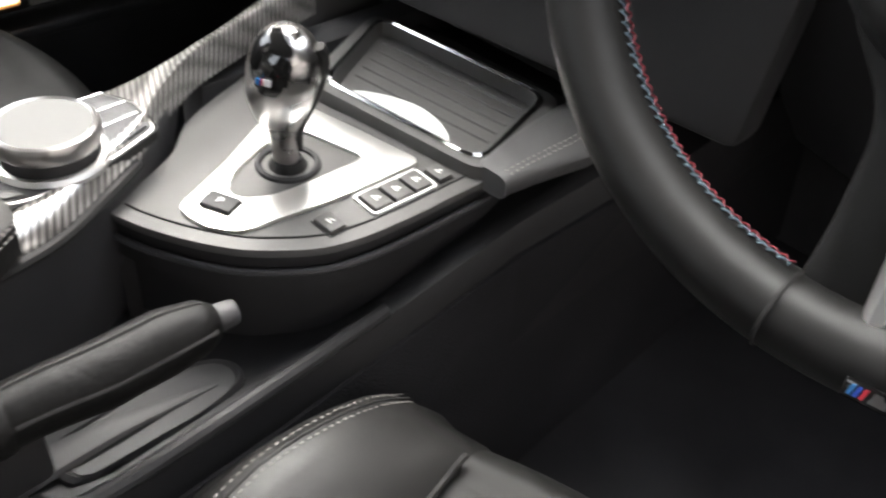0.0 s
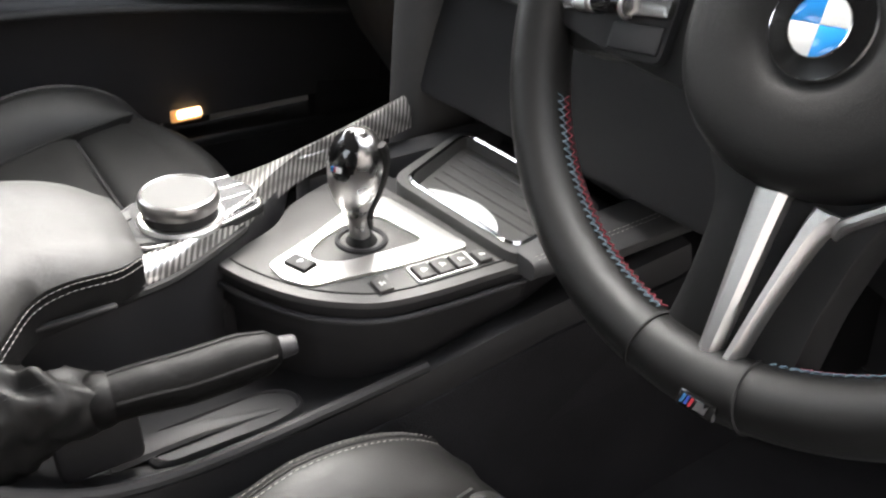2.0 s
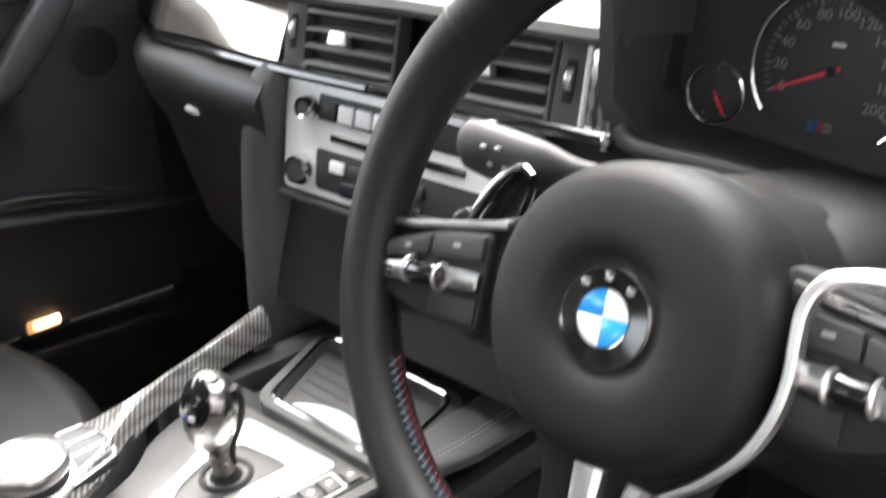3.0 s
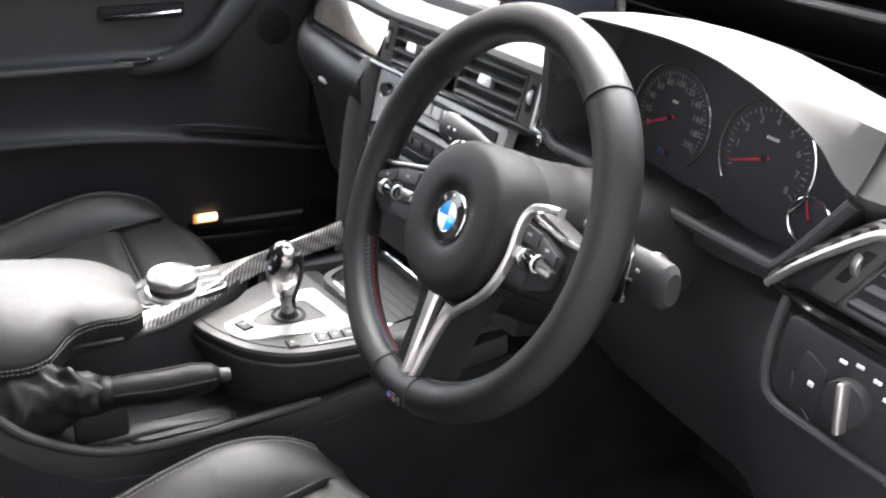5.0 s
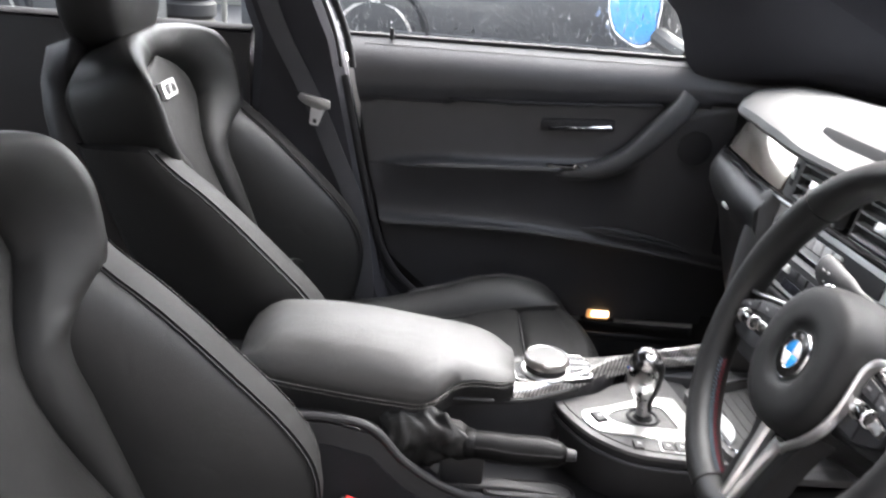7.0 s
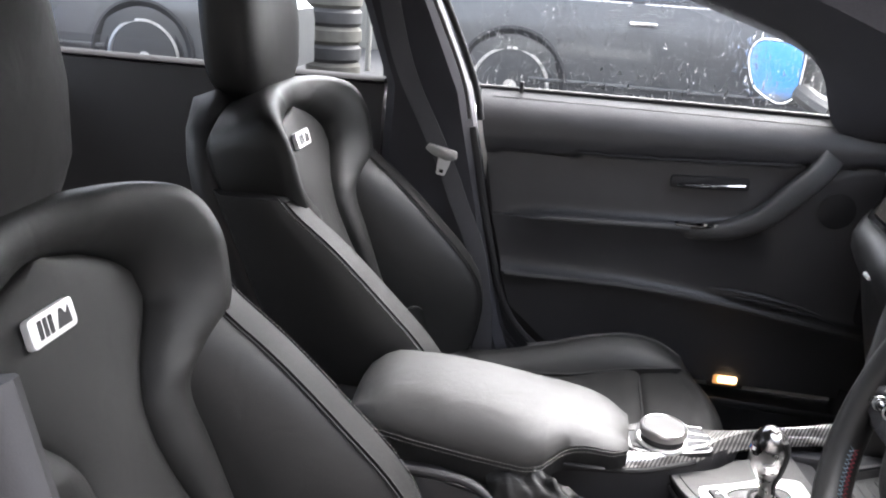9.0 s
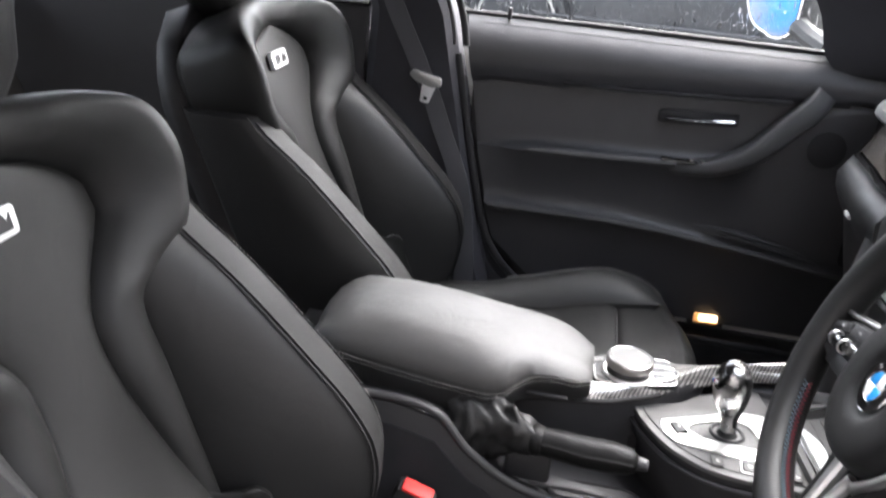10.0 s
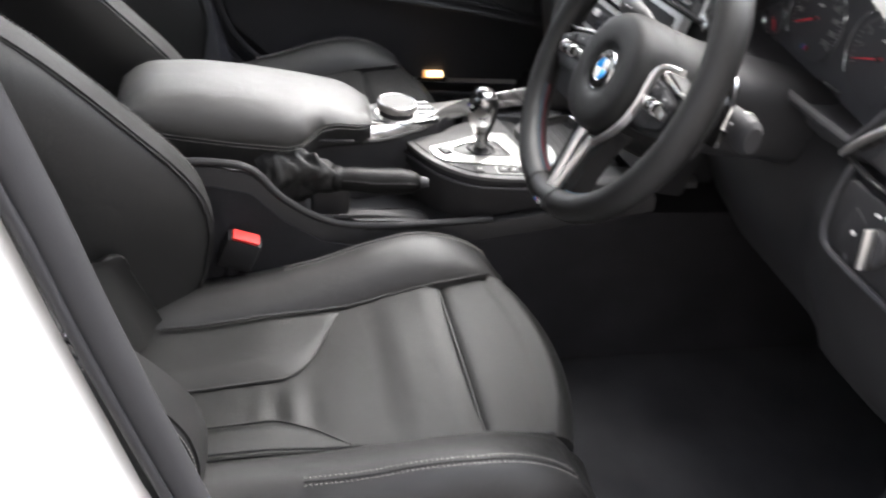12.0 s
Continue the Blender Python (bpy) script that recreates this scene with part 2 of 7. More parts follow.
def loft(bm, rings, closed=True, caps=True):
    vs = [[bm.verts.new(p) for p in r] for r in rings]
    k = len(vs[0])
    for a, b in zip(vs, vs[1:]):
        for i in range(k if closed else k - 1):
            j = (i + 1) % k
            bm.faces.new((a[i], a[j], b[j], b[i]))
    if caps and closed:
        bm.faces.new(vs[0][::-1])
        bm.faces.new(vs[-1])
    return bm


def tube(bm, pts, r, seg=8, closed=False, flat=1.0, up=None):
    """A round bar along the points; r may be a list; flat squeezes it along up."""
    p = [Vector(q) for q in pts]
    k = len(p)
    rs = r if isinstance(r, (list, tuple)) else [r] * k
    rings, side = [], None
    for i in range(k):
        d = (p[(i + 1) % k] - p[i - 1]) if closed else (p[min(i + 1, k - 1)] - p[max(i - 1, 0)])
        d = d.normalized() if d.length > 1e-9 else V(0, 0, 1)
        if up is not None:
            side = d.cross(Vector(up))
        elif side is None:
            side = d.cross(V(0, 0, 1) if abs(d.z) < 0.9 else V(1, 0, 0))
        side = (side - d * side.dot(d)).normalized()
        top = side.cross(d)
        rings.append([p[i] + rs[i] * (math.cos(a) * side + math.sin(a) * flat * top) for a in (2 * math.pi * j / seg for j in range(seg))])
    if closed:
        rings.append(rings[0])
        vs = [[bm.verts.new(q) for q in ring] for ring in rings[:-1]]
        for i in range(k):
            a, b = vs[i], vs[(i + 1) % k]
            for j in range(seg):
                bm.faces.new((a[j], a[(j + 1) % seg], b[(j + 1) % seg], b[j]))
        return bm
    return loft(bm, rings)


def merge(bm, other):
    me = bpy.data.meshes.new("tmp")
    other.to_mesh(me)
    other.free()
    bm.from_mesh(me)
    bpy.data.meshes.remove(me)
    return bm


def round_edges(bm, width, seg=2, sharp=30):
    es = [e for e in bm.edges if len(e.link_faces) == 2 and e.calc_face_angle(0) > radians(sharp)]
    bmesh.ops.bevel(bm, geom=es, offset=width, segments=seg, profile=0.5, affect="EDGES", clamp_overlap=True)
    return bm


def box(centre, size, bevel=0.0, m=None, seg=2):
    bm = bmesh.new()
    bmesh.ops.create_cube(bm, size=1, matrix=Matrix.LocRotScale(centre, None, size))
    if bevel:
        round_edges(bm, bevel, seg)
    if m is not None:
        bm.transform(m)
    return bm


def prism(outline, z0, z1, bevel=0.0, m=None, seg=2):
    bm = bmesh.new()
    loft(bm, [[V(q[0], q[1], z0) for q in outline], [V(q[0], q[1], z1) for q in outline]])
    bmesh.ops.recalc_face_normals(bm, faces=bm.faces)
    if bevel:
        top = [e for e in bm.edges if all(abs(v.co.z - z1) < 1e-7 for v in e.verts)]
        bmesh.ops.bevel(bm, geom=top, offset=bevel, segments=seg, profile=0.5, affect="EDGES", clamp_overlap=True)
    if m is not None:
        bm.transform(m)
    return bm


def ring_plate(outer, inner, z0, z1, m=None, crown=0.0):
    """A flat frame between two outlines with as many points each."""
    bm = bmesh.new()
    mid = [((a[0] + b[0]) / 2, (a[1] + b[1]) / 2) for a, b in zip(outer, inner)]
    loft(bm, [[V(*q[:2], z0) for q in outer], [V(*q[:2], z1 - crown) for q in outer], [V(*q, z1) for q in mid],
              [V(*q[:2], z1 - crown) for q in inner], [V(*q[:2], z0) for q in inner]], caps=False)
    if m is not None:
        bm.transform(m)
    return bm


def rod(p0, p1, r0, r1=None, seg=20, bevel=0.0):
    bm = bmesh.new()
    p0, p1 = Vector(p0), Vector(p1)
    q = (p1 - p0).to_track_quat("Z", "Y").to_matrix().to_4x4()
    bmesh.ops.create_cone(bm, cap_ends=True, segments=seg, radius1=r0, radius2=r0 if r1 is None else r1, depth=(p1 - p0).length,
                          matrix=Matrix.Translation((p0 + p1) / 2) @ q)
    if bevel:
        round_edges(bm, bevel, 2, 40)
    return bm


def turned(profile, m=None, seg=40, caps=None):
    """A turned body: rows of radius and height about z. Its ends stay open where they are wide, as on a ring."""
    bm = bmesh.new()
    caps = profile[-1][0] < 0.005 if caps is None else caps
    loft(bm, [[V(max(r, 1e-4) * math.cos(a), max(r, 1e-4) * math.sin(a), z) for a in (2 * math.pi * j / seg for j in range(seg))] for r, z in profile], caps=caps)
    if m is not None:
        bm.transform(m)
    return bm


def sheet(fn, us, vs, thick=0.0):
    """A curved panel; thick pushes a second skin out along the normals."""
    bm = bmesh.new()
    g = [[bm.verts.new(fn(u, v)) for v in vs] for u in us]
    for i in range(len(us) - 1):
        for j in range(len(vs) - 1):
            bm.faces.new((g[i][j], g[i + 1][j], g[i + 1][j + 1], g[i][j + 1]))
    if thick:
        bmesh.ops.recalc_face_normals(bm, faces=bm.faces)
        bmesh.ops.solidify(bm, geom=bm.faces[:], thickness=thick)
    return bm


def span(a, b, n):
    return [a + (b - a) * i / n for i in range(n + 1)]


def stitches(pts, step=0.0055, length=0.0036, r=0.0006):
    """A row of short raised threads along a line."""
    bm = bmesh.new()
    p = [Vector(q) for q in pts]
    at, want = 0.0, 0.0
    for a, b in zip(p, p[1:]):
        d = (b - a).length
        if d < 1e-9:
            continue
        while want <= at + d:
            s = a + (b - a) * ((want - at) / d)
            e = s + (b - a).normalized() * length
            tube(bm, [s, (s + e) / 2, e], [r * 0.4, r, r * 0.4], 4)
            want += step
        at += d
    return bm


def part(name, bm, material, parent=None, label="", sharp=35):
    bmesh.ops.recalc_face_normals(bm, faces=bm.faces)
    me = bpy.data.meshes.new(name)
    bm.to_mesh(me)
    bm.free()
    me.materials.append(material)
    me.shade_smooth()
    me.set_sharp_from_angle(angle=radians(sharp))
    ob = new(name, me)
    ob.parent = parent
    if label:
        ob["label"] = label
    return ob


def thing(name, label, category, group="", kind="", at=None):
    ob = new(name)
    ob.empty_display_size = 0.05
    if at is not None:
        ob.matrix_world = at
    return tagged(ob, label, category, group, kind)


def lettering(text, size, material, parent, m, name="lettering"):
    cu = bpy.data.curves.new("tmp", "FONT")
    cu.body, cu.size, cu.align_x, cu.align_y, cu.extrude = text, size, "CENTER", "CENTER", 0.0002
    ob = bpy.data.objects.new("tmp", cu)
    me = bpy.data.meshes.new_from_object(ob)
    bpy.data.objects.remove(ob)
    bpy.data.curves.remove(cu)
    me.transform(m)
    me.materials.clear()
    me.materials.append(material)
    out = new(name, me)
    out.parent = parent
    return out


def even(outline, n):
    """n points evenly spaced along a closed outline."""
    p = [Vector((q[0], q[1], 0)) for q in outline]
    p.append(p[0])
    d = [0.0]
    for a, b in zip(p, p[1:]):
        d.append(d[-1] + (b - a).length)
    out = []
    for i in range(n):
        w = d[-1] * i / n
        k = max(j for j in range(len(p) - 1) if d[j] <= w + 1e-12)
        out.append(p[k].lerp(p[k + 1], (w - d[k]) / max(d[k + 1] - d[k], 1e-9)))
    return [(q.x, q.y) for q in out]


def rounded(outline, r, n=4):
    """The outline with its corners cut round."""
    k, out = len(outline), []
    for i in range(k):
        a, b, c = Vector(outline[i - 1][:2]), Vector(outline[i][:2]), Vector(outline[(i + 1) % k][:2])
        d0, d1 = (a - b), (c - b)
        c0, c1 = b + d0.normalized() * min(r, d0.length * 0.45), b + d1.normalized() * min(r, d1.length * 0.45)
        for j in range(n + 1):
            t = j / n
            q = (1 - t) ** 2 * c0 + 2 * t * (1 - t) * b + t * t * c1
            out.append((q.x, q.y))
    return out


# ---- the setting: ground, street, car shell ----
def structure(name, bm, mat, label, sharp=35):
    return tagged(part(name, bm, mat, None, label, sharp), category=name.split("_")[0], kind="structure")


ground = structure("ground", sheet(lambda u, v: V(u, v, 0), span(-60, 60, 24), span(-60, 60, 24)), ASPHALT, "wet grey asphalt of a car park")

# cabin floor and tunnel
bm = box((0, -0.15, 0.215), (1.44, 2.3, 0.03), 0.005)
merge(bm, box((0, 0.72, 0.50), (1.44, 0.06, 0.62), 0.01))
floor = structure("floor", bm, CARPET, "black carpeted floor of the car cabin")
for sx in (-1, 1):
    bm = prism(rounded([(-1.0, 0.2), (0.75, 0.2), (0.75, 0.36), (-0.25, 0.36), (-0.36, 0.40), (-0.45, 0.50), (-1.0, 0.50)], 0.04), -0.06, 0.06, 0.01,
               Matrix.Translation((0.745 * sx, 0, 0)) @ Matrix(((0, 0, 1, 0), (1, 0, 0, 0), (0, 1, 0, 0), (0, 0, 0, 1))))
    structure("sill", bm, CARPET, "black plastic door sill trim")


def roof_z(x, y):
    return 1.41 - 0.16 * (x / 0.62) ** 2 * 0.55 - 0.05 * ((y + 0.75) / 0.9) ** 2


ceiling = structure("ceiling", sheet(lambda u, v: V(u, v, roof_z(u, v)), span(-0.60, 0.60, 12), span(-1.75, -0.10, 12), 0.03), LINING, "dark fabric headlining of the car roof")


structure("roof_outer", sheet(lambda u, v: V(u * 1.04, v, roof_z(u, v) + 0.045), span(-0.60, 0.60, 12), span(-1.78, -0.12, 12), 0.004), WHITE_PAINT, "pale glossy painted car roof")


def strip(name, path, half, mat, label, flat=0.45, up=(1, 0, 0), n=6):
    pts = smooth_line(path, n)
    bm = tube(bmesh.new(), pts, half, 12, flat=flat, up=up)
    return structure(name, bm, mat, label)


for sx in (-1, 1):
    win = smooth_line([(0.722 * sx, 0.60, 0.95), (0.722 * sx, 0.36, 0.955), (0.722 * sx, 0.195, 0.962), (0.716 * sx, 0.118, 1.10), (0.69 * sx, -0.17, 1.205), (0.63 * sx, -0.45, 1.325)], 6)
    scr = smooth_line([(0.66 * sx, 0.86, 0.93), (0.645 * sx, 0.70, 1.02), (0.63 * sx, 0.55, 1.095), (0.60 * sx, 0.30, 1.222), (0.585 * sx, 0.10, 1.315), (0.565 * sx, -0.15, 1.395)], 6)
    bm = sheet(lambda u, v: win[u].lerp(scr[u], v) + V(-0.030 * sx, -0.01, 0.0) * math.sin(math.pi * v), range(len(win)), span(0, 1, 8), 0.02)
    structure("pillar_front", bm, LINING, "dark cloth-covered windscreen pillar", 60)
    mid = [win[k].lerp(scr[k], 0.42) + V(-0.034 * sx, -0.012, 0.002) for k in range(6, 22)]
    # Satin strip in place of the line of light at the pillar's gap.
    structure("trim", tube(bmesh.new(), mid, [0.0015 + 0.006 * (1 - k / 15) for k in range(16)], 8), SATIN, "satin strip standing in for light along the windscreen pillar")
    strip("roof_rail", [(0.60 * sx, -0.14, 1.335), (0.60 * sx, -0.75, 1.38), (0.59 * sx, -1.3, 1.34), (0.62 * sx, -1.75, 1.15)], 0.05, LINING, "dark cloth-covered roof rail", 0.6, (0, 0, 1))
    # pillar between the doors: a leaning box section
    rings = []
    for z, y0, y1, x0, x1 in ((0.30, -0.36, -0.72, 0.66, 0.742), (0.50, -0.425, -0.72, 0.655, 0.742), (0.75, -0.475, -0.70, 0.66, 0.742), (0.97, -0.525, -0.69, 0.655, 0.742), (1.15, -0.60, -0.745, 0.63, 0.70), (1.37, -0.70, -0.82, 0.585, 0.64)):
        y0 -= 0.045 * (sx > 0)
        rings.append([V(x * sx, y, z) for x, y in ((x0, y0 - 0.02), (x0 + 0.02, y0), (x1 - 0.01, y0), (x1, y0 - 0.01), (x1, y1), (x0 + 0.02, y1), (x0, y1 + 0.02))])
    structure("pillar_middle", loft(bmesh.new(), rings), LINING, "dark trimmed pillar between the car doors")
    # rear door inside, below its window
    rings = [[V(x * sx, y, z) for x, z in ((0.70, 0.28), (0.655, 0.5), (0.66, 0.62), (0.645, 0.66), (0.67, 0.72), (0.675, 0.90), (0.69, 0.965), (0.74, 0.97), (0.76, 0.28))] for y in span(-1.62, -0.70, 6)]
    structure("door_rear", loft(bmesh.new(), rings), SOFT, "black rear door trim inside the car")
    strip("trim", [(0.712 * sx, -0.70, 0.9715), (0.712 * sx, -1.2, 0.9715), (0.712 * sx, -1.62, 0.9715)], 0.030, FRIT, "black felt seal along the rear window", 0.22, (0, 0, 1))
    strip("pillar_rear", [(0.70 * sx, -1.60, 0.97), (0.66 * sx, -1.75, 1.2), (0.60 * sx, -1.85, 1.33)], 0.10, LINING, "dark rear roof pillar", 0.4, (1, 0, 0))
strip("pillar_outer", [(0.712, 0.02, 1.146), (0.714, -0.10, 1.198), (0.712, -0.174, 1.230), (0.704, -0.30, 1.284), (0.675, -0.45, 1.348), (0.645, -0.60, 1.385)], 0.026, SHADED_WHITE, "pale car paint edge of the driver's door frame, tinted for its shade", 0.8)
# weather strips on the passenger side pillar
for k, dy in enumerate((0.0, 0.022)):
    strip("trim", [(-0.648 + 0.0 * k, -0.515 + dy, 0.92), (-0.648, -0.535 + dy, 1.0), (-0.625, -0.60 + dy, 1.15), (-0.58, -0.70 + dy, 1.36)], 0.007 - 0.003 * (1 - k), RUBBER if k else PANEL, "grey rubber weather strip along the pillar", 0.7)
strip("trim", [(-0.672, -0.512, 0.90), (-0.672, -0.455, 0.66), (-0.672, -0.41, 0.52), (-0.672, -0.33, 0.435), (-0.672, -0.22, 0.395), (-0.672, 0.0, 0.372), (-0.672, 0.3, 0.365)], 0.008, RUBBER, "black rubber door seal")
strip("trim", [(0.728, -0.545, 1.03), (0.738, -0.510, 0.92), (0.738, -0.487, 0.83), (0.738, -0.444, 0.68), (0.738, -0.405, 0.56), (0.738, -0.34, 0.45)], 0.017, RUBBER, "broad black rubber door seal", 0.8)
strip("trim", [(0.748, -0.553, 1.03), (0.754, -0.516, 0.92), (0.754, -0.493, 0.83), (0.754, -0.450, 0.68), (0.754, -0.41, 0.56), (0.754, -0.345, 0.45)], 0.004, DARK, "thin black seal lip", 0.8)

# driver's side: pale painted pillar and rear door outside, and the sill
rings = []
for z, yf, bulge in ((0.28, -0.36, -0.03), (0.45, -0.345, 0.0), (0.56, -0.425, 0.015), (0.68, -0.465, 0.02), (0.83, -0.504, 0.01), (0.92, -0.526, 0.0), (1.03, -0.560, -0.03)):
    rings.append([V(x, y, z) for x, y in ((0.742, yf - 0.002), (0.756, yf - 0.006), (0.775, yf - 0.03), (0.835 + bulge, yf - 0.07), (0.865 + bulge, yf - 0.16), (0.875 + bulge, -1.0), (0.86 + bulge, -1.6), (0.80, -1.6), (0.75, yf - 0.15))])
structure("door_outer", loft(bmesh.new(), rings), WHITE_PAINT, "pale glossy painted pillar and outer skin of the rear door", 60)
bm = box((0.83, 0.1, 0.27), (0.10, 1.25, 0.12), 0.03)
structure("sill_outer", bm, WHITE_PAINT, "pale glossy painted car sill")
rings = [[V(x, y, z) for x, z in ((-0.765, 0.26), (-0.84, 0.30), (-0.875, 0.50), (-0.88, 0.72), (-0.855, 0.90), (-0.80, 0.925), (-0.768, 0.915))] for y in (-1.6, -1.2, -0.6, 0.0, 0.5)]
structure("door_outer", loft(bmesh.new(), rings), WHITE_PAINT, "pale glossy painted outer skin of the car side")
for sx in (-1, 1):
    structure("trim", box((0.712 * sx, 0.52, 0.60), (0.03, 0.46, 0.72), 0.008), CARPET, "black lined footwell side panel")
# parcel shelf, bonnet seen over the dashboard
structure("shelf", box((0, -1.62, 0.90), (1.3, 0.35, 0.04), 0.01), LINING, "dark parcel shelf behind the rear seat")
structure("bonnet", sheet(lambda u, v: V(u, v, 0.90 - 0.10 * ((v - 1.0) / 1.0) ** 2 - 0.08 * (u / 0.8) ** 2), span(-0.8, 0.8, 12), span(0.95, 2.1, 10), 0.02), WHITE_PAINT, "pale glossy painted car bonnet")
structure("scuttle", box((0, 0.90, 0.895), (1.4, 0.20, 0.03), 0.01), FRIT, "black plastic scuttle below the windscreen")


def glass(name, corners, label):
    bm = bmesh.new()
    bm.faces.new([bm.verts.new(c) for c in corners])
    ob = structure(name, bm, GLASS, label)
    ob.visible_shadow = False
    return ob


glass("window_1", [(-0.742, 0.30, 0.955), (-0.742, -0.52, 0.955), (-0.735, -0.52, 1.02), (-0.62, -0.70, 1.345), (-0.60, -0.16, 1.335), (-0.665, 0.12, 1.18)], "rain-wet passenger door window")
glass("window_2", [(-0.742, -0.70, 0.955), (-0.742, -1.6, 0.955), (-0.62, -1.7, 1.27), (-0.61, -0.80, 1.345)], "rain-wet rear door window")
glass("window_3", [(0.742, -0.70, 0.955), (0.742, -1.6, 0.955), (0.62, -1.7, 1.27), (0.61, -0.80, 1.345)], "rear door window")
glass("windscreen", [(-0.70, 0.84, 0.90), (0.70, 0.84, 0.90), (0.59, -0.13, 1.36), (-0.59, -0.13, 1.36)], "sloping car windscreen")
structure("windscreen_band", sheet(lambda u, v: V(u * (1 - 0.08 * v), 0.835 - 0.235 * v, 0.8985 + 0.1115 * v), span(-0.69, 0.69, 12), span(0, 1, 4), 0.003), FRIT, "black ceramic lower band of the windscreen")
glass("window_rear", [(-0.62, -1.78, 0.95), (0.62, -1.78, 0.95), (0.55, -1.74, 1.34), (-0.55, -1.74, 1.34)], "rear window")

# rain on the passenger window
rng = random.Random(4)
bm = bmesh.new()
for _ in range(5200):
    y, z = rng.uniform(-0.52, 0.24), rng.uniform(0.965, 1.26)
    if z > 1.30 - 0.72 * max(0, y + 0.16) - 0.3 * max(0, -0.40 - y):
        continue
    x = -0.744 + max(0, z - 1.0) * 0.36
    r = rng.choice((0.0006, 0.0008, 0.0010, 0.0014)) * rng.uniform(0.7, 1.3)
    long = r * rng.choice((1, 1, 1.3, 2.5, 6 if z < 1.15 else 2))
    c = bm.verts.new((x - 0.45 * r, y, z))
    ring = [bm.verts.new((x, y + r * math.cos(a), z + long * math.sin(a))) for a in (math.pi * k / 4 for k in range(8))]
    for a, b in zip(ring, ring[1:] + ring[:1]):
        bm.faces.new((c, a, b))
drops = tagged(part("rain_drops", bm, DROPLET, None, "small rain drops and runs on the passenger window"), category="rain", kind="stuff")
drops.visible_shadow = False


# ---- outside: parked cars and the wall behind them ----
def wheel_of(parent, y, x, r=0.35, rim=0.285):
    m = Matrix.Translation((x, y, r)) @ Matrix.Rotation(radians(90), 4, "Y")
    w = part("wheel", turned([(rim - 0.02, -0.10), (r - 0.03, -0.11), (r, -0.07), (r, 0.07), (r - 0.03, 0.11), (rim, 0.105), (rim - 0.005, 0.08)], m), RUBBER, parent)
    part("rim", turned([(rim, 0.10), (rim + 0.008, 0.118), (rim - 0.012, 0.12), (rim - 0.03, 0.09), (rim - 0.03, 0.05)], m), ALLOY, w, "bright alloy rim")
    bm = bmesh.new()
    for k in range(10):
        a = 2 * math.pi * k / 10
        merge(bm, box((0, 0, 0), (0.020, rim - 0.04, 0.02), 0.004, m @ Matrix.Rotation(a, 4, "Z") @ Matrix.Translation((0, (rim + 0.02) / 2, 0.085))))
    merge(bm, turned([(0.001, 0.11), (0.05, 0.105), (0.06, 0.06)], m, 20))
    part("spokes", bm, ALLOY, w, "bright alloy spokes")


def parked_car(label, at, length, wheels, paint, belt=1.0, roof=1.52, head=0.0):
    """A car standing side-on; its near flank lies at x = 0 and it runs along y from 0 to length."""
    car = thing("parked_car", label, "car", "parked cars")
    rings = []
    for f in (0.0, 0.02, 0.08, 0.2, 0.5, 0.8, 0.92, 0.98, 1.0):
        e = min(1.0, min(f, 1 - f) / 0.09)
        inn, top = 0.22 * (1 - e) ** 1.6, belt - 0.22 * (1 - e) - 0.03 * (f > 0.7)
        rings.append([V(x, f * length, z) for x, z in ((-1.8 + inn, 0.24), (-0.03 - inn, 0.24), (0.0 - inn, 0.36), (0.02 - inn, 0.62), (0.0 - inn, 0.82), (-0.05 - inn, top), (-1.75 + inn, top), (-1.8 + inn, 0.6))])
    part("body", loft(bmesh.new(), rings), paint, car, sharp=50)
    cab = []
    for f, z in ((0.10, belt), (0.22, roof - 0.03), (0.45, roof), (0.60, roof - 0.04), (0.78, belt)):
        s = (z - belt) / max(roof - belt, 0.01) * 0.22
        cab.append([V(x, f * length, zz) for x, zz in ((-0.10, belt - 0.02), (-0.10 - s, z), (-1.70 + s, z), (-1.70, belt - 0.02))])
    part("cabin", loft(bmesh.new(), cab), SCREEN, car, "dark tinted windows")
    for f0, f1 in ((0.14, 0.40), (0.42, 0.66)):
        part("window_frame", tube(bmesh.new(), [(-0.085, f0 * length, belt + 0.0), (-0.085, f1 * length, belt + 0.0)], 0.010, 6), STEEL, car)
    part("handle", box((0.012, 0.42 * length, belt - 0.13), (0.03, 0.2, 0.03), 0.01), CHROME, car, "chrome door handle")
    part("sill_strip", box((0.01, 0.5 * length, 0.42), (0.03, 0.5 * length, 0.03), 0.008), BLACK_PAINT, car)
    for y in wheels:
        m = Matrix.Translation((0.012, y, 0.37)) @ Matrix.Rotation(radians(90), 4, "Y")
        part("wheel_arch", turned([(0.34, -0.02), (0.41, -0.02), (0.42, 0.012), (0.40, 0.018), (0.36, 0.0)], m), DARK, car)
        wheel_of(car, y, -0.10)
    y = 0.955 * length if head > 0 else 0.045 * length
    part("headlight", box((-0.05, y, belt - 0.22), (0.22, 0.26, 0.13), 0.05, seg=3), CHROME, car, "bright headlight")
    car.matrix_world = at
    return car


parked_car("dark grey estate car parked side-on, wet with rain", pose(-5.40, -1.85, 0), 4.6, (1.02, 3.75), BLACK_PAINT, head=1)
parked_car("bright blue hatchback parked behind in the next bay", pose(-1.65, -10.6, 0), 4.4, (0.9, 3.6), BLUE_PAINT, belt=0.98, roof=1.5, head=1)
parked_car("dark grey saloon car parked nose to tail with another", pose(-5.10, -7.30, 0), 4.55, (0.9, 3.72), BLACK_PAINT, belt=0.97, roof=1.45, head=1)
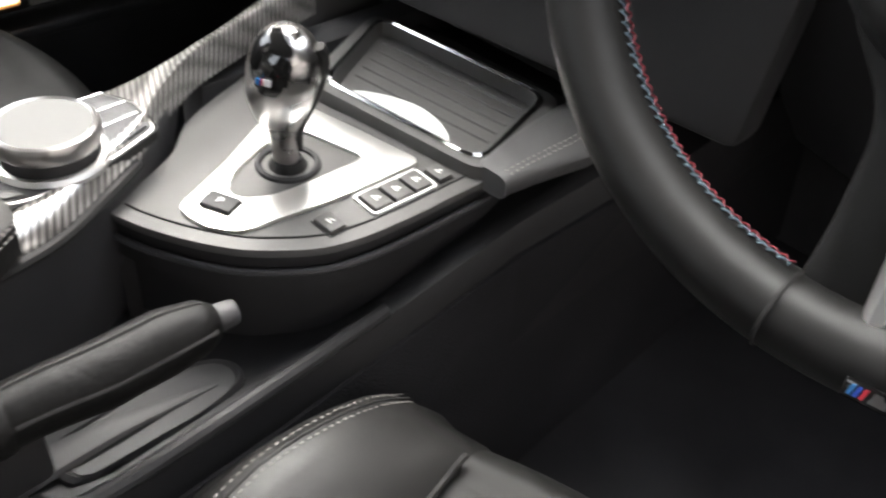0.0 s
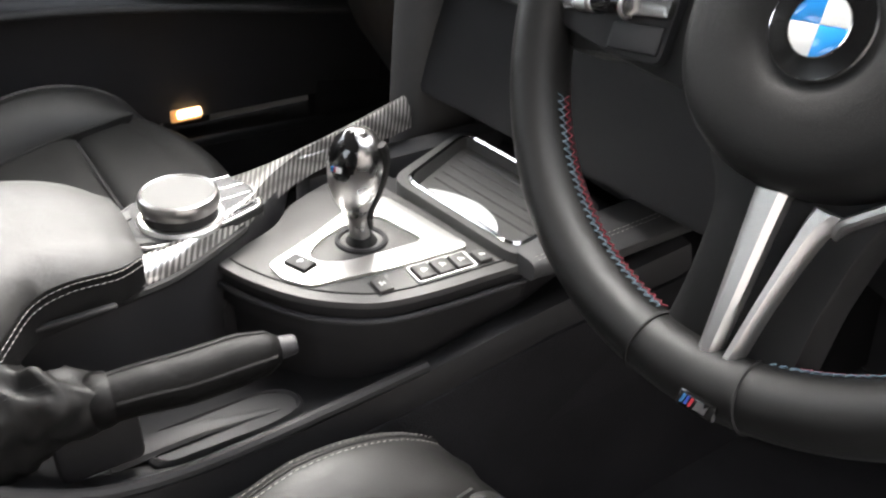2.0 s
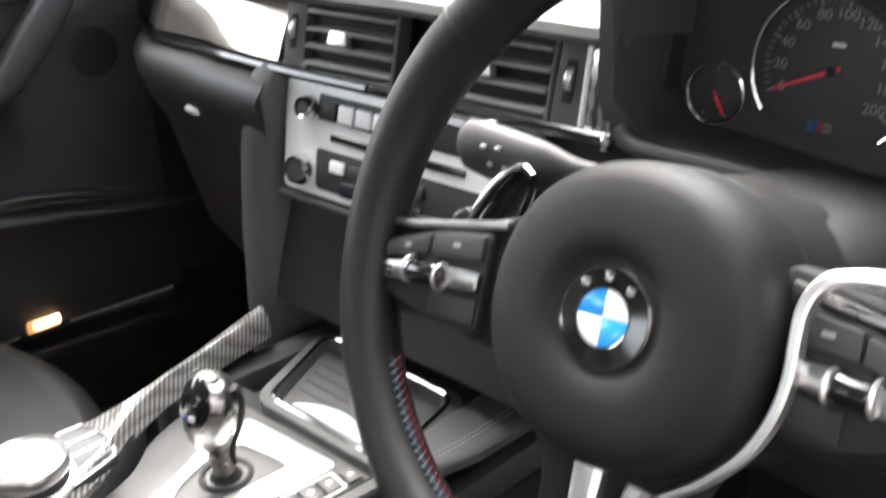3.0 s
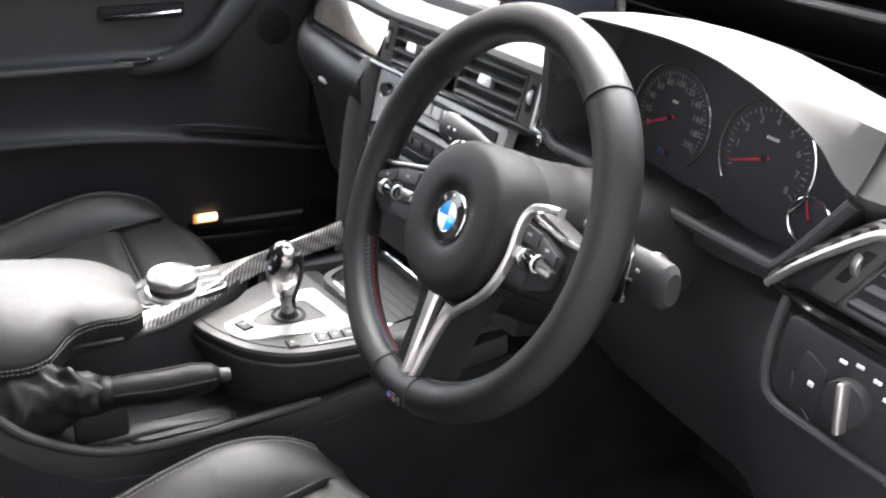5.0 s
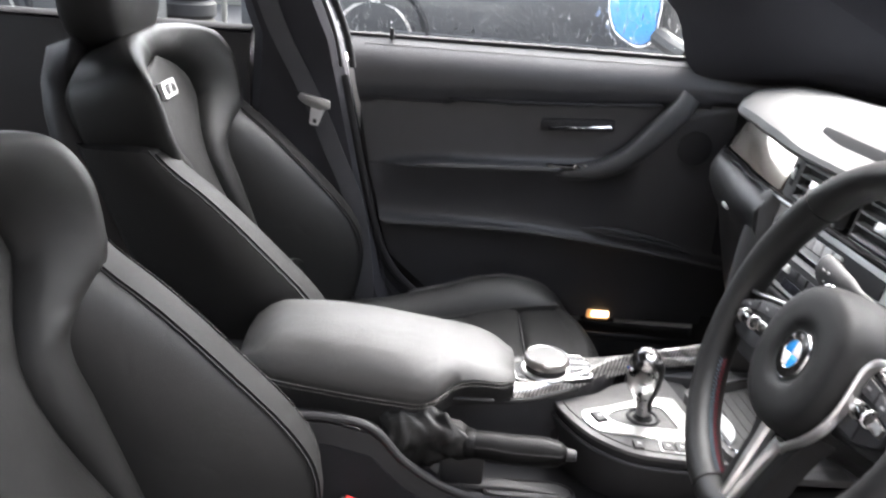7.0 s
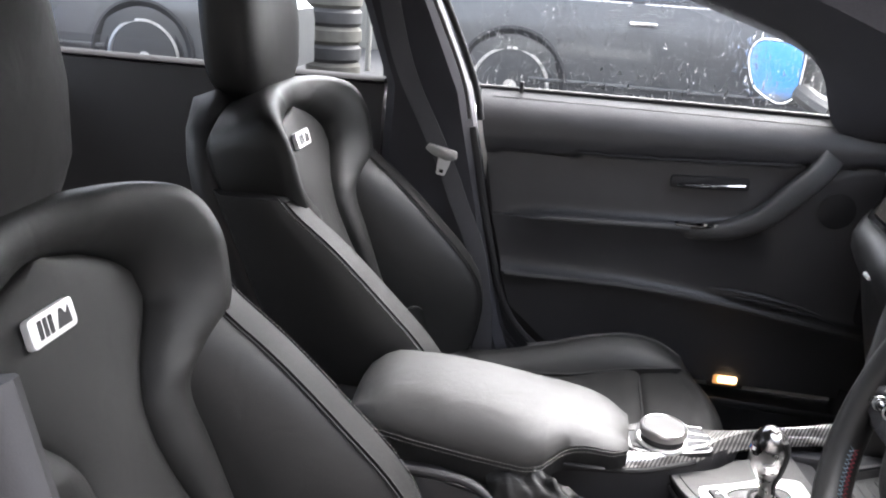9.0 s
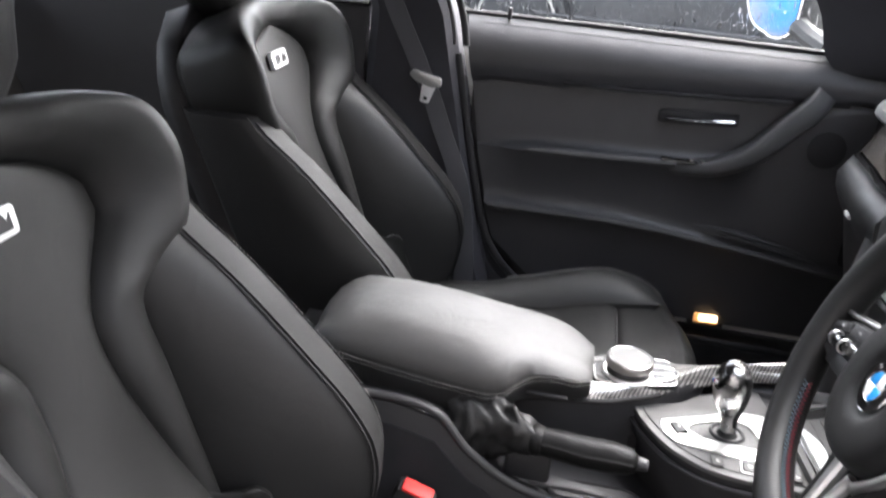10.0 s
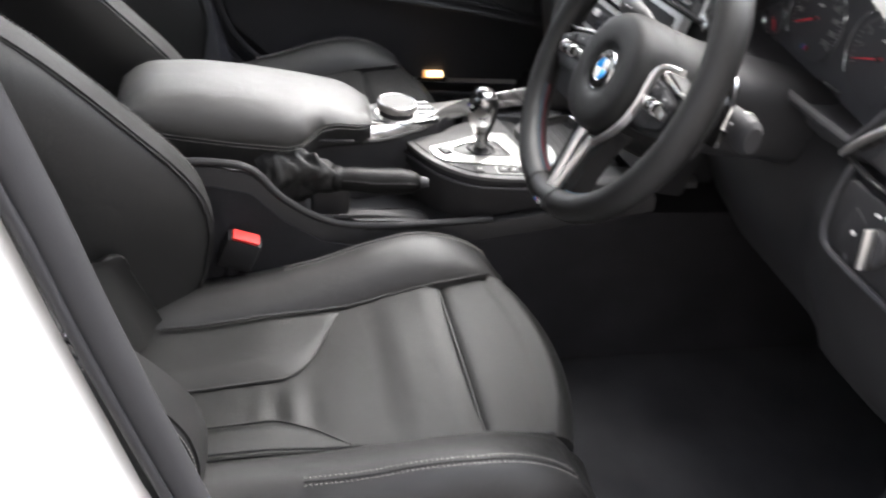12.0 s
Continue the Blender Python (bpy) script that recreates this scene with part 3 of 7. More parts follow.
wall = structure("wall_far", box((-10.5, -6, 1.1), (0.3, 18, 2.2), 0.02), RENDERED, "pale rendered wall behind the parked cars")
structure("wall_front", box((-10.4, 7.0, 1.0), (0.3, 8, 2.0), 0.02), BROWN_WALL, "low brownish rendered wall beside the parked cars")
# Added wall, out of view: it cuts the light through the open door.
structure("wall_near", box((3.4, -1.0, 1.8), (0.3, 20, 3.6), 0.02), BLOCKER_WALL, "unseen plain wall added to hold back light on the driver's side")
barrier = thing("barrier_rail", "white barrier rail on short grey posts before the wall", "rail")
part("rail", rod((-8.2, -9, 0.78), (-8.2, 8, 0.78), 0.035), WHITE_MARK, barrier)
for y in span(-9, 8, 8):
    part("post", rod((-8.2, y, 0), (-8.2, y, 0.78), 0.03), RENDERED, barrier)
stack = thing("tyre_stack", "stack of worn black tyres on the asphalt", "tyres")
for k in range(5):
    m = Matrix.Translation((-7.3, -2.75, 0.10 + 0.17 * k))
    part("tyre", turned([(0.16, -0.07), (0.24, -0.085), (0.27, -0.05), (0.27, 0.05), (0.24, 0.085), (0.16, 0.07), (0.16, -0.07)], m, 24), RUBBER if k % 2 else OLD_RUBBER, stack)


# ---- centre console ----
console = thing("centre_console", "black centre console with a grey shift panel and bright trim", "console")
GZ = 0.574
front = [(-0.036, -0.128), (-0.007, -0.120), (0.023, -0.106), (0.052, -0.087), (0.071, -0.067), (0.087, -0.043), (0.095, -0.017), (0.099, 0.015), (0.101, 0.055), (0.103, 0.098)]
left = [(-0.122, 0.052), (-0.112, 0.030), (-0.099, -0.004), (-0.083, -0.034), (-0.058, -0.060), (-0.043, -0.091), (-0.030, -0.124)]
front_s = [(p.x, p.y) for p in smooth_line([(*q, 0) for q in front], 4)]
left_s = [(p.x, p.y) for p in smooth_line([(*q, 0) for q in left], 4)]
shift = front_s + [(0.095, 0.10), (0.04, 0.085), (-0.03, 0.068)] + left_s
part("shift_panel", prism(shift, GZ - 0.006, GZ, 0.0035), PANEL, console, "dark grey soft shift panel")


def inward(path, d):
    out = []
    for i, p in enumerate(path):
        a, b = Vector(path[max(i - 1, 0)]), Vector(path[min(i + 1, len(path) - 1)])
        t = (b - a).normalized()
        out.append((p[0] - t.y * d, p[1] + t.x * d))
    return out


line = [V(x, y, GZ + 0.0003) for x, y in inward(front_s, 0.012)]
part("panel_seam", tube(bmesh.new(), line[2:], 0.0009, 6), SEAM, console)
# the body under the panel steps in below a thin lip
body = [(x, y) for x, y in inward(front_s, 0.004)] + [(0.09, 0.11), (-0.11, 0.08)] + left_s
# The panel's shaded front face, put in as darker plastic than its top.
part("panel_base", prism(body, 0.535, GZ - 0.005), DARK, console)
lip = [V(x, y, 0.5555) for x, y in front_s]
part("lip", tube(bmesh.new(), lip, 0.0028, 8), SOFT, console, "thin lip under the shift panel")
under = [(x, y) for x, y in inward(front_s, 0.016)] + [(0.08, 0.30), (-0.10, 0.30)] + left_s
part("skirt", prism(under, 0.30, 0.5545), DARK, console)

# bright triangle round the gate
v_out = even(rounded([(0.000, -0.092), (-0.022, -0.042), (-0.050, 0.010), (-0.053, 0.050), (0.000, 0.060), (0.060, 0.069), (0.056, -0.005), (0.045, -0.076), (0.026, -0.090)], 0.007), 72)
v_in = [(0.004, -0.058), (-0.012, -0.040), (-0.026, -0.004), (-0.026, 0.026), (0.000, 0.033), (0.032, 0.041), (0.031, 0.000), (0.028, -0.036), (0.018, -0.055)]
cen = Vector((0.004, -0.008))


def along_ray(outline, d):
    best = None
    k = len(outline)
    for i in range(k):
        a, b = Vector(outline[i]) - cen, Vector(outline[(i + 1) % k]) - cen
        e = b - a
        det = d.x * (-e.y) - d.y * (-e.x)
        if abs(det) < 1e-12:
            continue
        t, s = (a.x * (-e.y) - a.y * (-e.x)) / det, (d.x * a.y - d.y * a.x) / det
        if t > 0 and -1e-9 <= s <= 1 + 1e-9:
            best = t if best is None else max(best, t)
    return cen + d * (best or 0.03)


v_in_s = rounded(v_in, 0.010)
dirs = [(Vector(q) - cen).normalized() for q in v_out]
v_inner = [tuple(along_ray(v_in_s, d)) for d in dirs]
trim = part("shift_trim", ring_plate(v_out, v_inner, GZ - 0.002, GZ + 0.0045, crown=0.0015), SATIN, console, "satin aluminium triangular trim")
part("gate_panel", prism(v_inner, GZ - 0.004, GZ + 0.0008, 0.001), PANEL, console)
m = Matrix.Translation((0.003, -0.006, GZ))
part("gate_ring", turned([(0.018, -0.01), (0.0185, 0.003), (0.0205, 0.0042), (0.0225, 0.003), (0.0235, 0.0)], m), DARK, console, "dark ring round the lever")
part("gate_boot", turned([(0.0185, 0.0005), (0.015, -0.001), (0.012, 0.004), (0.009, 0.008)], m), SEAM, console)


def button(cx, cy, w, d, turn, mat=SOFT, mark=True, z=GZ, name="button", shape=None):
    m = Matrix.Translation((cx, cy, z)) @ Matrix.Rotation(radians(turn), 4, "Z")
    b = part(name, box((0, 0, 0.001), (w, d, 0.006), 0.0012, m), mat, console)
    part("gap", box((0, 0, -0.0012), (w + 0.003, d + 0.003, 0.003), 0.0, m), SEAM, b)
    if mark:
        bm = box((0, -0.001, 0.0041), (w * 0.28, d * 0.10, 0.0004), 0, m)
        merge(bm, box((0.001, 0.0015, 0.0041), (w * 0.18, d * 0.10, 0.0004), 0, m @ Matrix.Rotation(0.5, 4, "Z")))
        part("symbol", bm, WHITE_MARK, b, "white symbol")
    return b


pb = button(0.0155, -0.070, 0.023, 0.015, 22, DARK, False, z=GZ + 0.0035)
lettering("P", 0.0075, WHITE_MARK, pb, Matrix.Translation((0.0155, -0.070, GZ + 0.0076)) @ Matrix.Rotation(radians(22), 4, "Z"))
button(0.0725, -0.026, 0.018, 0.013, -2, PANEL)
frame_m = Matrix.Translation((0.0735, 0.031, GZ)) @ Matrix.Rotation(radians(-3), 4, "Z")
o = even(rounded([(-0.0125, -0.0285), (0.0125, -0.0285), (0.0125, 0.0285), (-0.0125, 0.0285)], 0.003), 40)
i_ = even(rounded([(-0.0108, -0.0268), (0.0108, -0.0268), (0.0108, 0.0268), (-0.0108, 0.0268)], 0.002), 40)
part("button_frame", ring_plate(o, i_, 0, 0.002, frame_m), WHITE_MARK, console, "thin bright frame round three buttons")
for k in (-1, 0, 1):
    button(0.0735 + 0.0009 * k, 0.031 + 0.0178 * k, 0.0195, 0.0150, -3, PANEL)
button(0.0775, 0.0685, 0.0165, 0.0125, -3, PANEL)

# storage tray with a chrome surround
TZ = 0.585
tm = Matrix.Translation((0, 0, TZ))
TRAY = [(-0.060, 0.074), (0.097, 0.090), (0.069, 0.202), (-0.116, 0.186)]


def inset(poly, d):
    c = sum((Vector(q) for q in poly), Vector((0, 0))) / len(poly)
    return [tuple(Vector(q) + (Vector(q) - c).normalized() * d) for q in poly]


t_out = even(rounded(TRAY, 0.019, 6), 96)
t_in = even(rounded(inset(TRAY, -0.0060), 0.016, 6), 96)
t_low = even(rounded(inset(TRAY, -0.0105), 0.014, 6), 96)
tray = part("tray_surround", ring_plate(t_out, t_in, -0.006, 0.003, tm, crown=0.0018), CHROME, console, "bright chrome tray surround")
t_sk = even(rounded(inset(TRAY, 0.012), 0.022, 6), 96)
part("tray_border", ring_plate(t_sk, t_out, -0.022, -0.0005, tm), PANEL, console, "soft grey border of the tray")
bm = bmesh.new()
loft(bm, [[V(*q, 0.001) for q in t_in], [V(*q, -0.010) for q in t_low]], caps=False)
bm.faces.new([bm.verts.new(V(*q, -0.010)) for q in t_low])
bm.transform(tm)
part("tray_floor", bm, PANEL, console, "dark ribbed rubber tray floor")
for k in range(5):
    f = 0.34 + 0.125 * k
    a, b = Vector(TRAY[0]).lerp(Vector(TRAY[3]), f), Vector(TRAY[1]).lerp(Vector(TRAY[2]), f)
    a, b = a.lerp(b, 0.10), a.lerp(b, 0.91)
    part("rib", tube(bmesh.new(), [tm @ V(*a, -0.0098), tm @ V(*b, -0.0098)], 0.0017, 6), PANEL, console)
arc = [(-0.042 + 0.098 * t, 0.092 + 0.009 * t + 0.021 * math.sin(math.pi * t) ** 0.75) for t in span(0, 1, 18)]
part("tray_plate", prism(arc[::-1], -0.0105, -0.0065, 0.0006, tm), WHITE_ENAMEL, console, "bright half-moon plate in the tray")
# dark recess above the tray and its bright lower edge
part("recess", box((0.0, 0.290, 0.66), (0.26, 0.12, 0.16), 0.01), RUBBER, console)
part("recess_edge", tube(bmesh.new(), [(-0.105, 0.226, 0.618), (0.02, 0.226, 0.619), (0.10, 0.226, 0.619)], 0.003, 6), CHROME, console, "thin chrome edge")

# stitched pad beside the tray, and the pad between dashboard and console
for sx in (-1, 1):
    if sx > 0:
        rings, crest = [], []
        for y, x, z in ((0.089, 0.109, 0.586), (0.094, 0.108, 0.588), (0.12, 0.109, 0.589), (0.16, 0.112, 0.590), (0.20, 0.113, 0.592), (0.25, 0.114, 0.595), (0.31, 0.115, 0.60)):
            w = curve_at([0.089, 0.094, 0.16, 0.31], [0.0140, 0.0165, 0.0290, 0.0340], y)
            rings.append([V(x + w * math.copysign(abs(math.cos(q)) ** 0.6, math.cos(q)), y, z - 0.0095 + 0.0095 * math.copysign(abs(math.sin(q)) ** 0.6, math.sin(q))) for q in (2 * math.pi * j / 20 for j in range(20))])
            crest.append(V(x, y, z))
        pad = part("knee_pad", loft(bmesh.new(), rings), PADHIDE, console, "black leather pad with grey double stitching")
        for off in (0.008, 0.0125):
            part("stitching", stitches(smooth_line([p + V(off, 0, 0.0003 - 3.0 * off * off) for p in crest[1:]], 6)), THREAD, pad)
    else:
        rings = []
        for z, x, y, w, d in ((0.52, -0.198, 0.150, 0.033, 0.05), (0.60, -0.195, 0.149, 0.034, 0.05), (0.69, -0.189, 0.149, 0.033, 0.05), (0.78, -0.177, 0.150, 0.031, 0.045), (0.845, -0.163, 0.153, 0.029, 0.045), (0.872, -0.158, 0.168, 0.025, 0.04)):
            rings.append([V(x + w * math.copysign(abs(math.cos(a)) ** 0.6, math.cos(a)), y + d + d * math.copysign(abs(math.sin(a)) ** 0.6, math.sin(a)), z) for a in (2 * math.pi * j / 20 for j in range(20))])
        part("knee_pad", loft(bmesh.new(), rings), PADHIDE, console, "grey-black leather pad between dashboard and console")

# carbon trim sweeping along the shift panel
lo = [(-0.102, -0.285, 0.590), (-0.104, -0.250, 0.592), (-0.108, -0.205, 0.594), (-0.112, -0.15, 0.597), (-0.116, -0.09, 0.600), (-0.122, -0.04, 0.602), (-0.137, 0.015, 0.604), (-0.152, 0.072, 0.609), (-0.170, 0.135, 0.618)]
ro = [(0.008, -0.285, 0.594), (0.003, -0.250, 0.596), (-0.003, -0.205, 0.597), (-0.010, -0.165, 0.598), (-0.028, -0.125, 0.600), (-0.050, -0.085, 0.602), (-0.083, -0.048, 0.604), (-0.111, 0.005, 0.608), (-0.141, 0.132, 0.617)]
lo, ro = smooth_line(lo, 6), smooth_line(ro, 6)
rings = []
for a, b in zip(lo, ro):
    d = (b - a).normalized()
    rings.append([a + V(0, 0, -0.03), a + V(0, 0, -0.004), a + d * 0.004 + V(0, 0, 0.0), a.lerp(b, 0.5) + V(0, 0, 0.0012), b - d * 0.022 + V(0, 0, 0.0022), b - d * 0.018 + V(0, 0, 0.0052), b - d * 0.015 + V(0, 0, 0.0064), b - d * 0.011 + V(0, 0, 0.0066), b - d * 0.007 + V(0, 0, 0.0054), b - d * 0.003 + V(0, 0, 0.0026), b - d * 0.0005 + V(0, 0, 0.0000), b + d * 0.002 + V(0, 0, -0.003), b + d * 0.004 + V(0, 0, -0.008), b + d * 0.004 + V(0, 0, -0.022)])
part("carbon_trim", loft(bmesh.new(), rings), CARBON, console, "glossy carbon fibre trim strip", 50)
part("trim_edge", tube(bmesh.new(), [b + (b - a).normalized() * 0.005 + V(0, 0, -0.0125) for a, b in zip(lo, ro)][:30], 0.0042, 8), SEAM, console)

# plain side below the carbon trim
part("trim_side", loft(bmesh.new(), [[b + (b - a).normalized() * 0.006 + V(0, 0, -0.013), b + (b - a).normalized() * 0.004 + V(0, 0, -0.05), V(b.x - 0.010, b.y, 0.47), V(b.x - 0.030, b.y, 0.47), b - (b - a).normalized() * 0.02 + V(0, 0, -0.020)] for a, b in zip(lo, ro)][:38]), SOFT, console, sharp=60)

# lower body, side ridge, hand-brake well
rings, sides = [], []
for y, x, z in ((-0.62, 0.10, 0.60), (-0.43, 0.100, 0.600), (-0.375, 0.100, 0.587), (-0.330, 0.100, 0.541), (-0.27, 0.098, 0.502), (-0.20, 0.096, 0.487), (-0.10, 0.096, 0.490), (0.0, 0.098, 0.500), (0.12, 0.11, 0.53), (0.24, 0.15, 0.58)):
    rings.append([V(px, y, pz) for px, pz in ((-0.15, 0.42), (0.105, 0.42), (x + 0.012, z - 0.022), (x + 0.006, z - 0.003), (x - 0.006, z), (x - 0.020, z - 0.010), (-0.02, z - 0.016), (-0.13, z - 0.016))])
    sides.append([V(px, y, pz) for px, pz in ((-0.16, 0.24), (0.150, 0.24), (0.130, 0.40), (x + 0.0145, z - 0.030), (x - 0.03, z - 0.034), (-0.155, z - 0.034))])
sides.append([p + V(0, 0.46, 0) for p in sides[-1]])
part("lower_body", loft(bmesh.new(), rings), RUBBER, console, sharp=50)
part("side_lining", loft(bmesh.new(), sides), SHADED_CARPET, console, "black carpet-lined tunnel side, darkened for its shade", 60)
ridge = smooth_line([(0.104, -0.52, 0.602), (0.104, -0.43, 0.604), (0.104, -0.375, 0.592), (0.104, -0.332, 0.546), (0.102, -0.27, 0.506), (0.100, -0.20, 0.491), (0.100, -0.10, 0.494), (0.102, 0.0, 0.503)], 6)
part("ridge", tube(bmesh.new(), ridge, 0.006, 10), DARK, console)
well = even(rounded([(0.045, -0.225), (0.082, -0.225), (0.085, -0.13), (0.078, -0.098), (0.055, -0.098), (0.043, -0.12)], 0.016, 6), 48)
well_c = Vector((0.064, -0.160))
well_in = [tuple(well_c + (Vector(q) - well_c) * 0.90) for q in well]
plate_ = part("well_plate", ring_plate(well, well_in, 0.470, 0.4885, crown=0.003), RUBBER, console, "raised oval rim under the hand brake")
part("well_floor", prism(well_in, 0.466, 0.4865), RUBBER, plate_)
part("well_rib", tube(bmesh.new(), smooth_line([(0.056, -0.250, 0.486), (0.060, -0.19, 0.489), (0.064, -0.155, 0.4875), (0.069, -0.118, 0.4865)], 5), [0.014 - 0.0008 * k for k in range(16)], 10, flat=0.45, up=(0, 0, 1)), RUBBER, plate_)
part("side_panel", box((-0.135, 0.25, 0.42), (0.04, 0.5, 0.32), 0.015), SOFT, console)

# ---- rotary controller ----
ctl = thing("rotary_controller", "silver rotary controller knob on a dark glossy plate", "knob")
plate = rounded([(-0.030, -0.184), (-0.088, -0.188), (-0.106, -0.165), (-0.110, -0.078), (-0.085, -0.066), (-0.050, -0.072), (-0.032, -0.122), (-0.026, -0.165)], 0.008, 5)
mid = Vector((-0.066, -0.128))
part("plate_gap", prism([tuple(mid + (Vector(q) - mid) * 1.035) for q in plate], 0.596, 0.6025), SEAM, ctl)
part("plate", prism(plate, 0.596, 0.6040, 0.0012), STEEL, ctl, "silver surround plate")
part("plate_field", prism([tuple(mid + (Vector(q) - mid) * 0.962) for q in plate], 0.600, 0.6046, 0.0), DARK, ctl)
m = Matrix.Translation((-0.060, -0.139, 0.596)) @ Matrix.Diagonal((1.1, 1.1, 0.92, 1))
part("collar", turned([(0.0315, 0.006), (0.0325, 0.010), (0.0305, 0.0128), (0.0280, 0.0132), (0.0265, 0.011)], m, 48), SATIN, ctl, "satin silver collar")
part("groove", turned([(0.0268, 0.010), (0.0262, 0.016), (0.0250, 0.022)], m, 48), DARK, ctl)
knob = part("knob", turned([(0.0250, 0.0200), (0.0285, 0.0225), (0.0294, 0.0255), (0.0294, 0.0320), (0.0284, 0.0350), (0.0268, 0.0362), (0.0256, 0.0352)], m, 64), STEEL, ctl, "knurled silver knob")
part("touch_pad", turned([(0.0258, 0.0345), (0.0255, 0.0350), (0.015, 0.0353), (0.002, 0.0354)], m, 48), TOUCH, knob, "matt grey touch surface")
BUTTON_SHAPES = ([(-0.105, -0.100), (-0.105, -0.081), (-0.088, -0.073), (-0.0875, -0.103)], [(-0.0860, -0.103), (-0.0860, -0.073), (-0.071, -0.0735), (-0.068, -0.107)], [(-0.0665, -0.107), (-0.0695, -0.0738), (-0.053, -0.0775), (-0.0385, -0.116), (-0.050, -0.113)])
for q in BUTTON_SHAPES:
    part("button", prism(rounded(q, 0.0015), 0.602, 0.6066, 0.0008), SOFT, ctl, "grey push button")
for x0, y0, x1, y1 in ((-0.0867, -0.103, -0.0870, -0.074), (-0.0672, -0.107, -0.0702, -0.075), (-0.106, -0.101, -0.106, -0.080)):
    part("divider", rod((x0, y0, 0.6066), (x1, y1, 0.6066), 0.0006, seg=8), CHROME, ctl, "thin chrome divider")
for q in ([(-0.088, -0.184), (-0.072, -0.186), (-0.076, -0.175), (-0.090, -0.172)], [(-0.034, -0.181), (-0.045, -0.183), (-0.038, -0.172), (-0.031, -0.170)]):
    part("button", prism(rounded(q, 0.0015), 0.602, 0.6062, 0.0008), PANEL, ctl, "grey push button")

# ---- gear lever ----
lever = thing("gear_lever", "silver gear lever with a glossy black shift pattern cap", "lever")
ax = smooth_line([(0.003, -0.006, 0.568), (0.002, -0.007, 0.586), (0.002, -0.010, 0.602), (0.005, -0.013, 0.618), (0.011, -0.017, 0.636), (0.018, -0.019, 0.655), (0.025, -0.020, 0.671), (0.031, -0.020, 0.683), (0.034, -0.020, 0.689), (0.035, -0.020, 0.690)], 5)
zs = [p.z for p in ax]
rad = [curve_at([0.568, 0.586, 0.600, 0.612, 0.626, 0.640, 0.655, 0.668, 0.678, 0.685, 0.689, 0.690], [0.0110, 0.0098, 0.0108, 0.0140, 0.0192, 0.0232, 0.0248, 0.0242, 0.0210, 0.0154, 0.0082, 0.0020], z) for z in zs]
stem = part("stem", tube(bmesh.new(), ax, rad, 64, flat=0.90, up=(0.2, 1, 0)), STEEL, lever, "satin silver lever body")
# glossy oval cap on the face turned to the driver
head = V(0.020, -0.0195, 0.662)
face_dir = V(0.40, -0.74, 0.54).normalized()
side = V(0, 0, 1).cross(face_dir).normalized()
top = face_dir.cross(side)
bm = tube(bmesh.new(), ax, [r + 0.0007 for r in rad], 64, flat=0.90, up=(0.2, 1, 0))
bmesh.ops.subdivide_edges(bm, edges=[e for e in bm.edges if (e.verts[0].co - head).length < 0.045 and e.calc_length() > 0.0022], cuts=1, use_grid_fill=True)
bmesh.ops.recalc_face_normals(bm, faces=bm.faces)


def on_cap(f):
    c = f.calc_center_median() - head
    return f.normal.dot(face_dir) > 0.15 and (c.dot(side) / 0.0150) ** 2 + ((c.dot(top) - 0.001) / 0.0205) ** 2 < 1


bmesh.ops.delete(bm, geom=[f for f in bm.faces if not on_cap(f)], context="FACES")
cap = part("cap", bm, GLOSS, lever, "glossy black cap with the shift pattern")
fm = Matrix(((*side, 0), (*top, 0), (*face_dir, 0), (0, 0, 0, 1))).transposed()
fm.translation = head + face_dir * 0.0256
bm = box((0, 0.004, 0), (0.0010, 0.009, 0.0008), 0, fm)
merge(bm, box((0.003, 0.004, 0), (0.006, 0.0010, 0.0008), 0, fm)), merge(bm, box((0.006, 0.004, -0.0004), (0.0010, 0.007, 0.0008), 0, fm))
part("pattern", bm, WHITE_MARK, cap, "white shift pattern lines")
fm2 = fm @ Matrix.Translation((-0.001, -0.0115, -0.0022)) @ Matrix.Rotation(radians(24), 4, "X")
for k, mm in enumerate((BLUE_ENAMEL, NAVY, RED)):
    part("stripe", box((-0.0040 + 0.0014 * k, 0, 0), (0.0011, 0.0040, 0.0010), 0, fm2), mm, cap)
part("badge_block", box((0.0022, 0, 0), (0.0046, 0.0040, 0.0010), 0, fm2), SILVER, cap)
away = V(0.62, 0.78, 0).normalized()
part("side_band", tube(bmesh.new(), [p + away * r * 0.90 + V(0, 0, -0.001) for p, r in zip(ax[6:36], rad[6:36])], [0.0035 + 0.0016 * math.sin(math.pi * k / 29) for k in range(30)], 8), SEAM, lever, "black inlay along the lever")

# ---- armrest ----
arm = thing("armrest", "grey-black leather centre armrest with dark double stitching", "armrest")


def arm_right(y):
    return soft_at([-0.56, -0.54, -0.32, -0.296, -0.275, -0.20, -0.192], [0.045, 0.066, 0.072, 0.066, 0.036, 0.022, 0.004], y, 0.012)


def arm_left(y):
    return soft_at([-0.56, -0.54, -0.30, -0.22, -0.192], [-0.095, -0.118, -0.118, -0.104, -0.080], y, 0.012)


def arm_top(y):
    return soft_at([-0.57, -0.55, -0.52, -0.45, -0.38, -0.30, -0.24, -0.20, -0.188], [0.640, 0.664, 0.680, 0.684, 0.679, 0.668, 0.656, 0.643, 0.630], y, 0.012)


def arm_seam(y):
    return soft_at([-0.55, -0.47, -0.39, -0.31, -0.298, -0.285, -0.25, -0.19], [0.636, 0.624, 0.615, 0.609, 0.612, 0.620, 0.628, 0.619], y, 0.012)


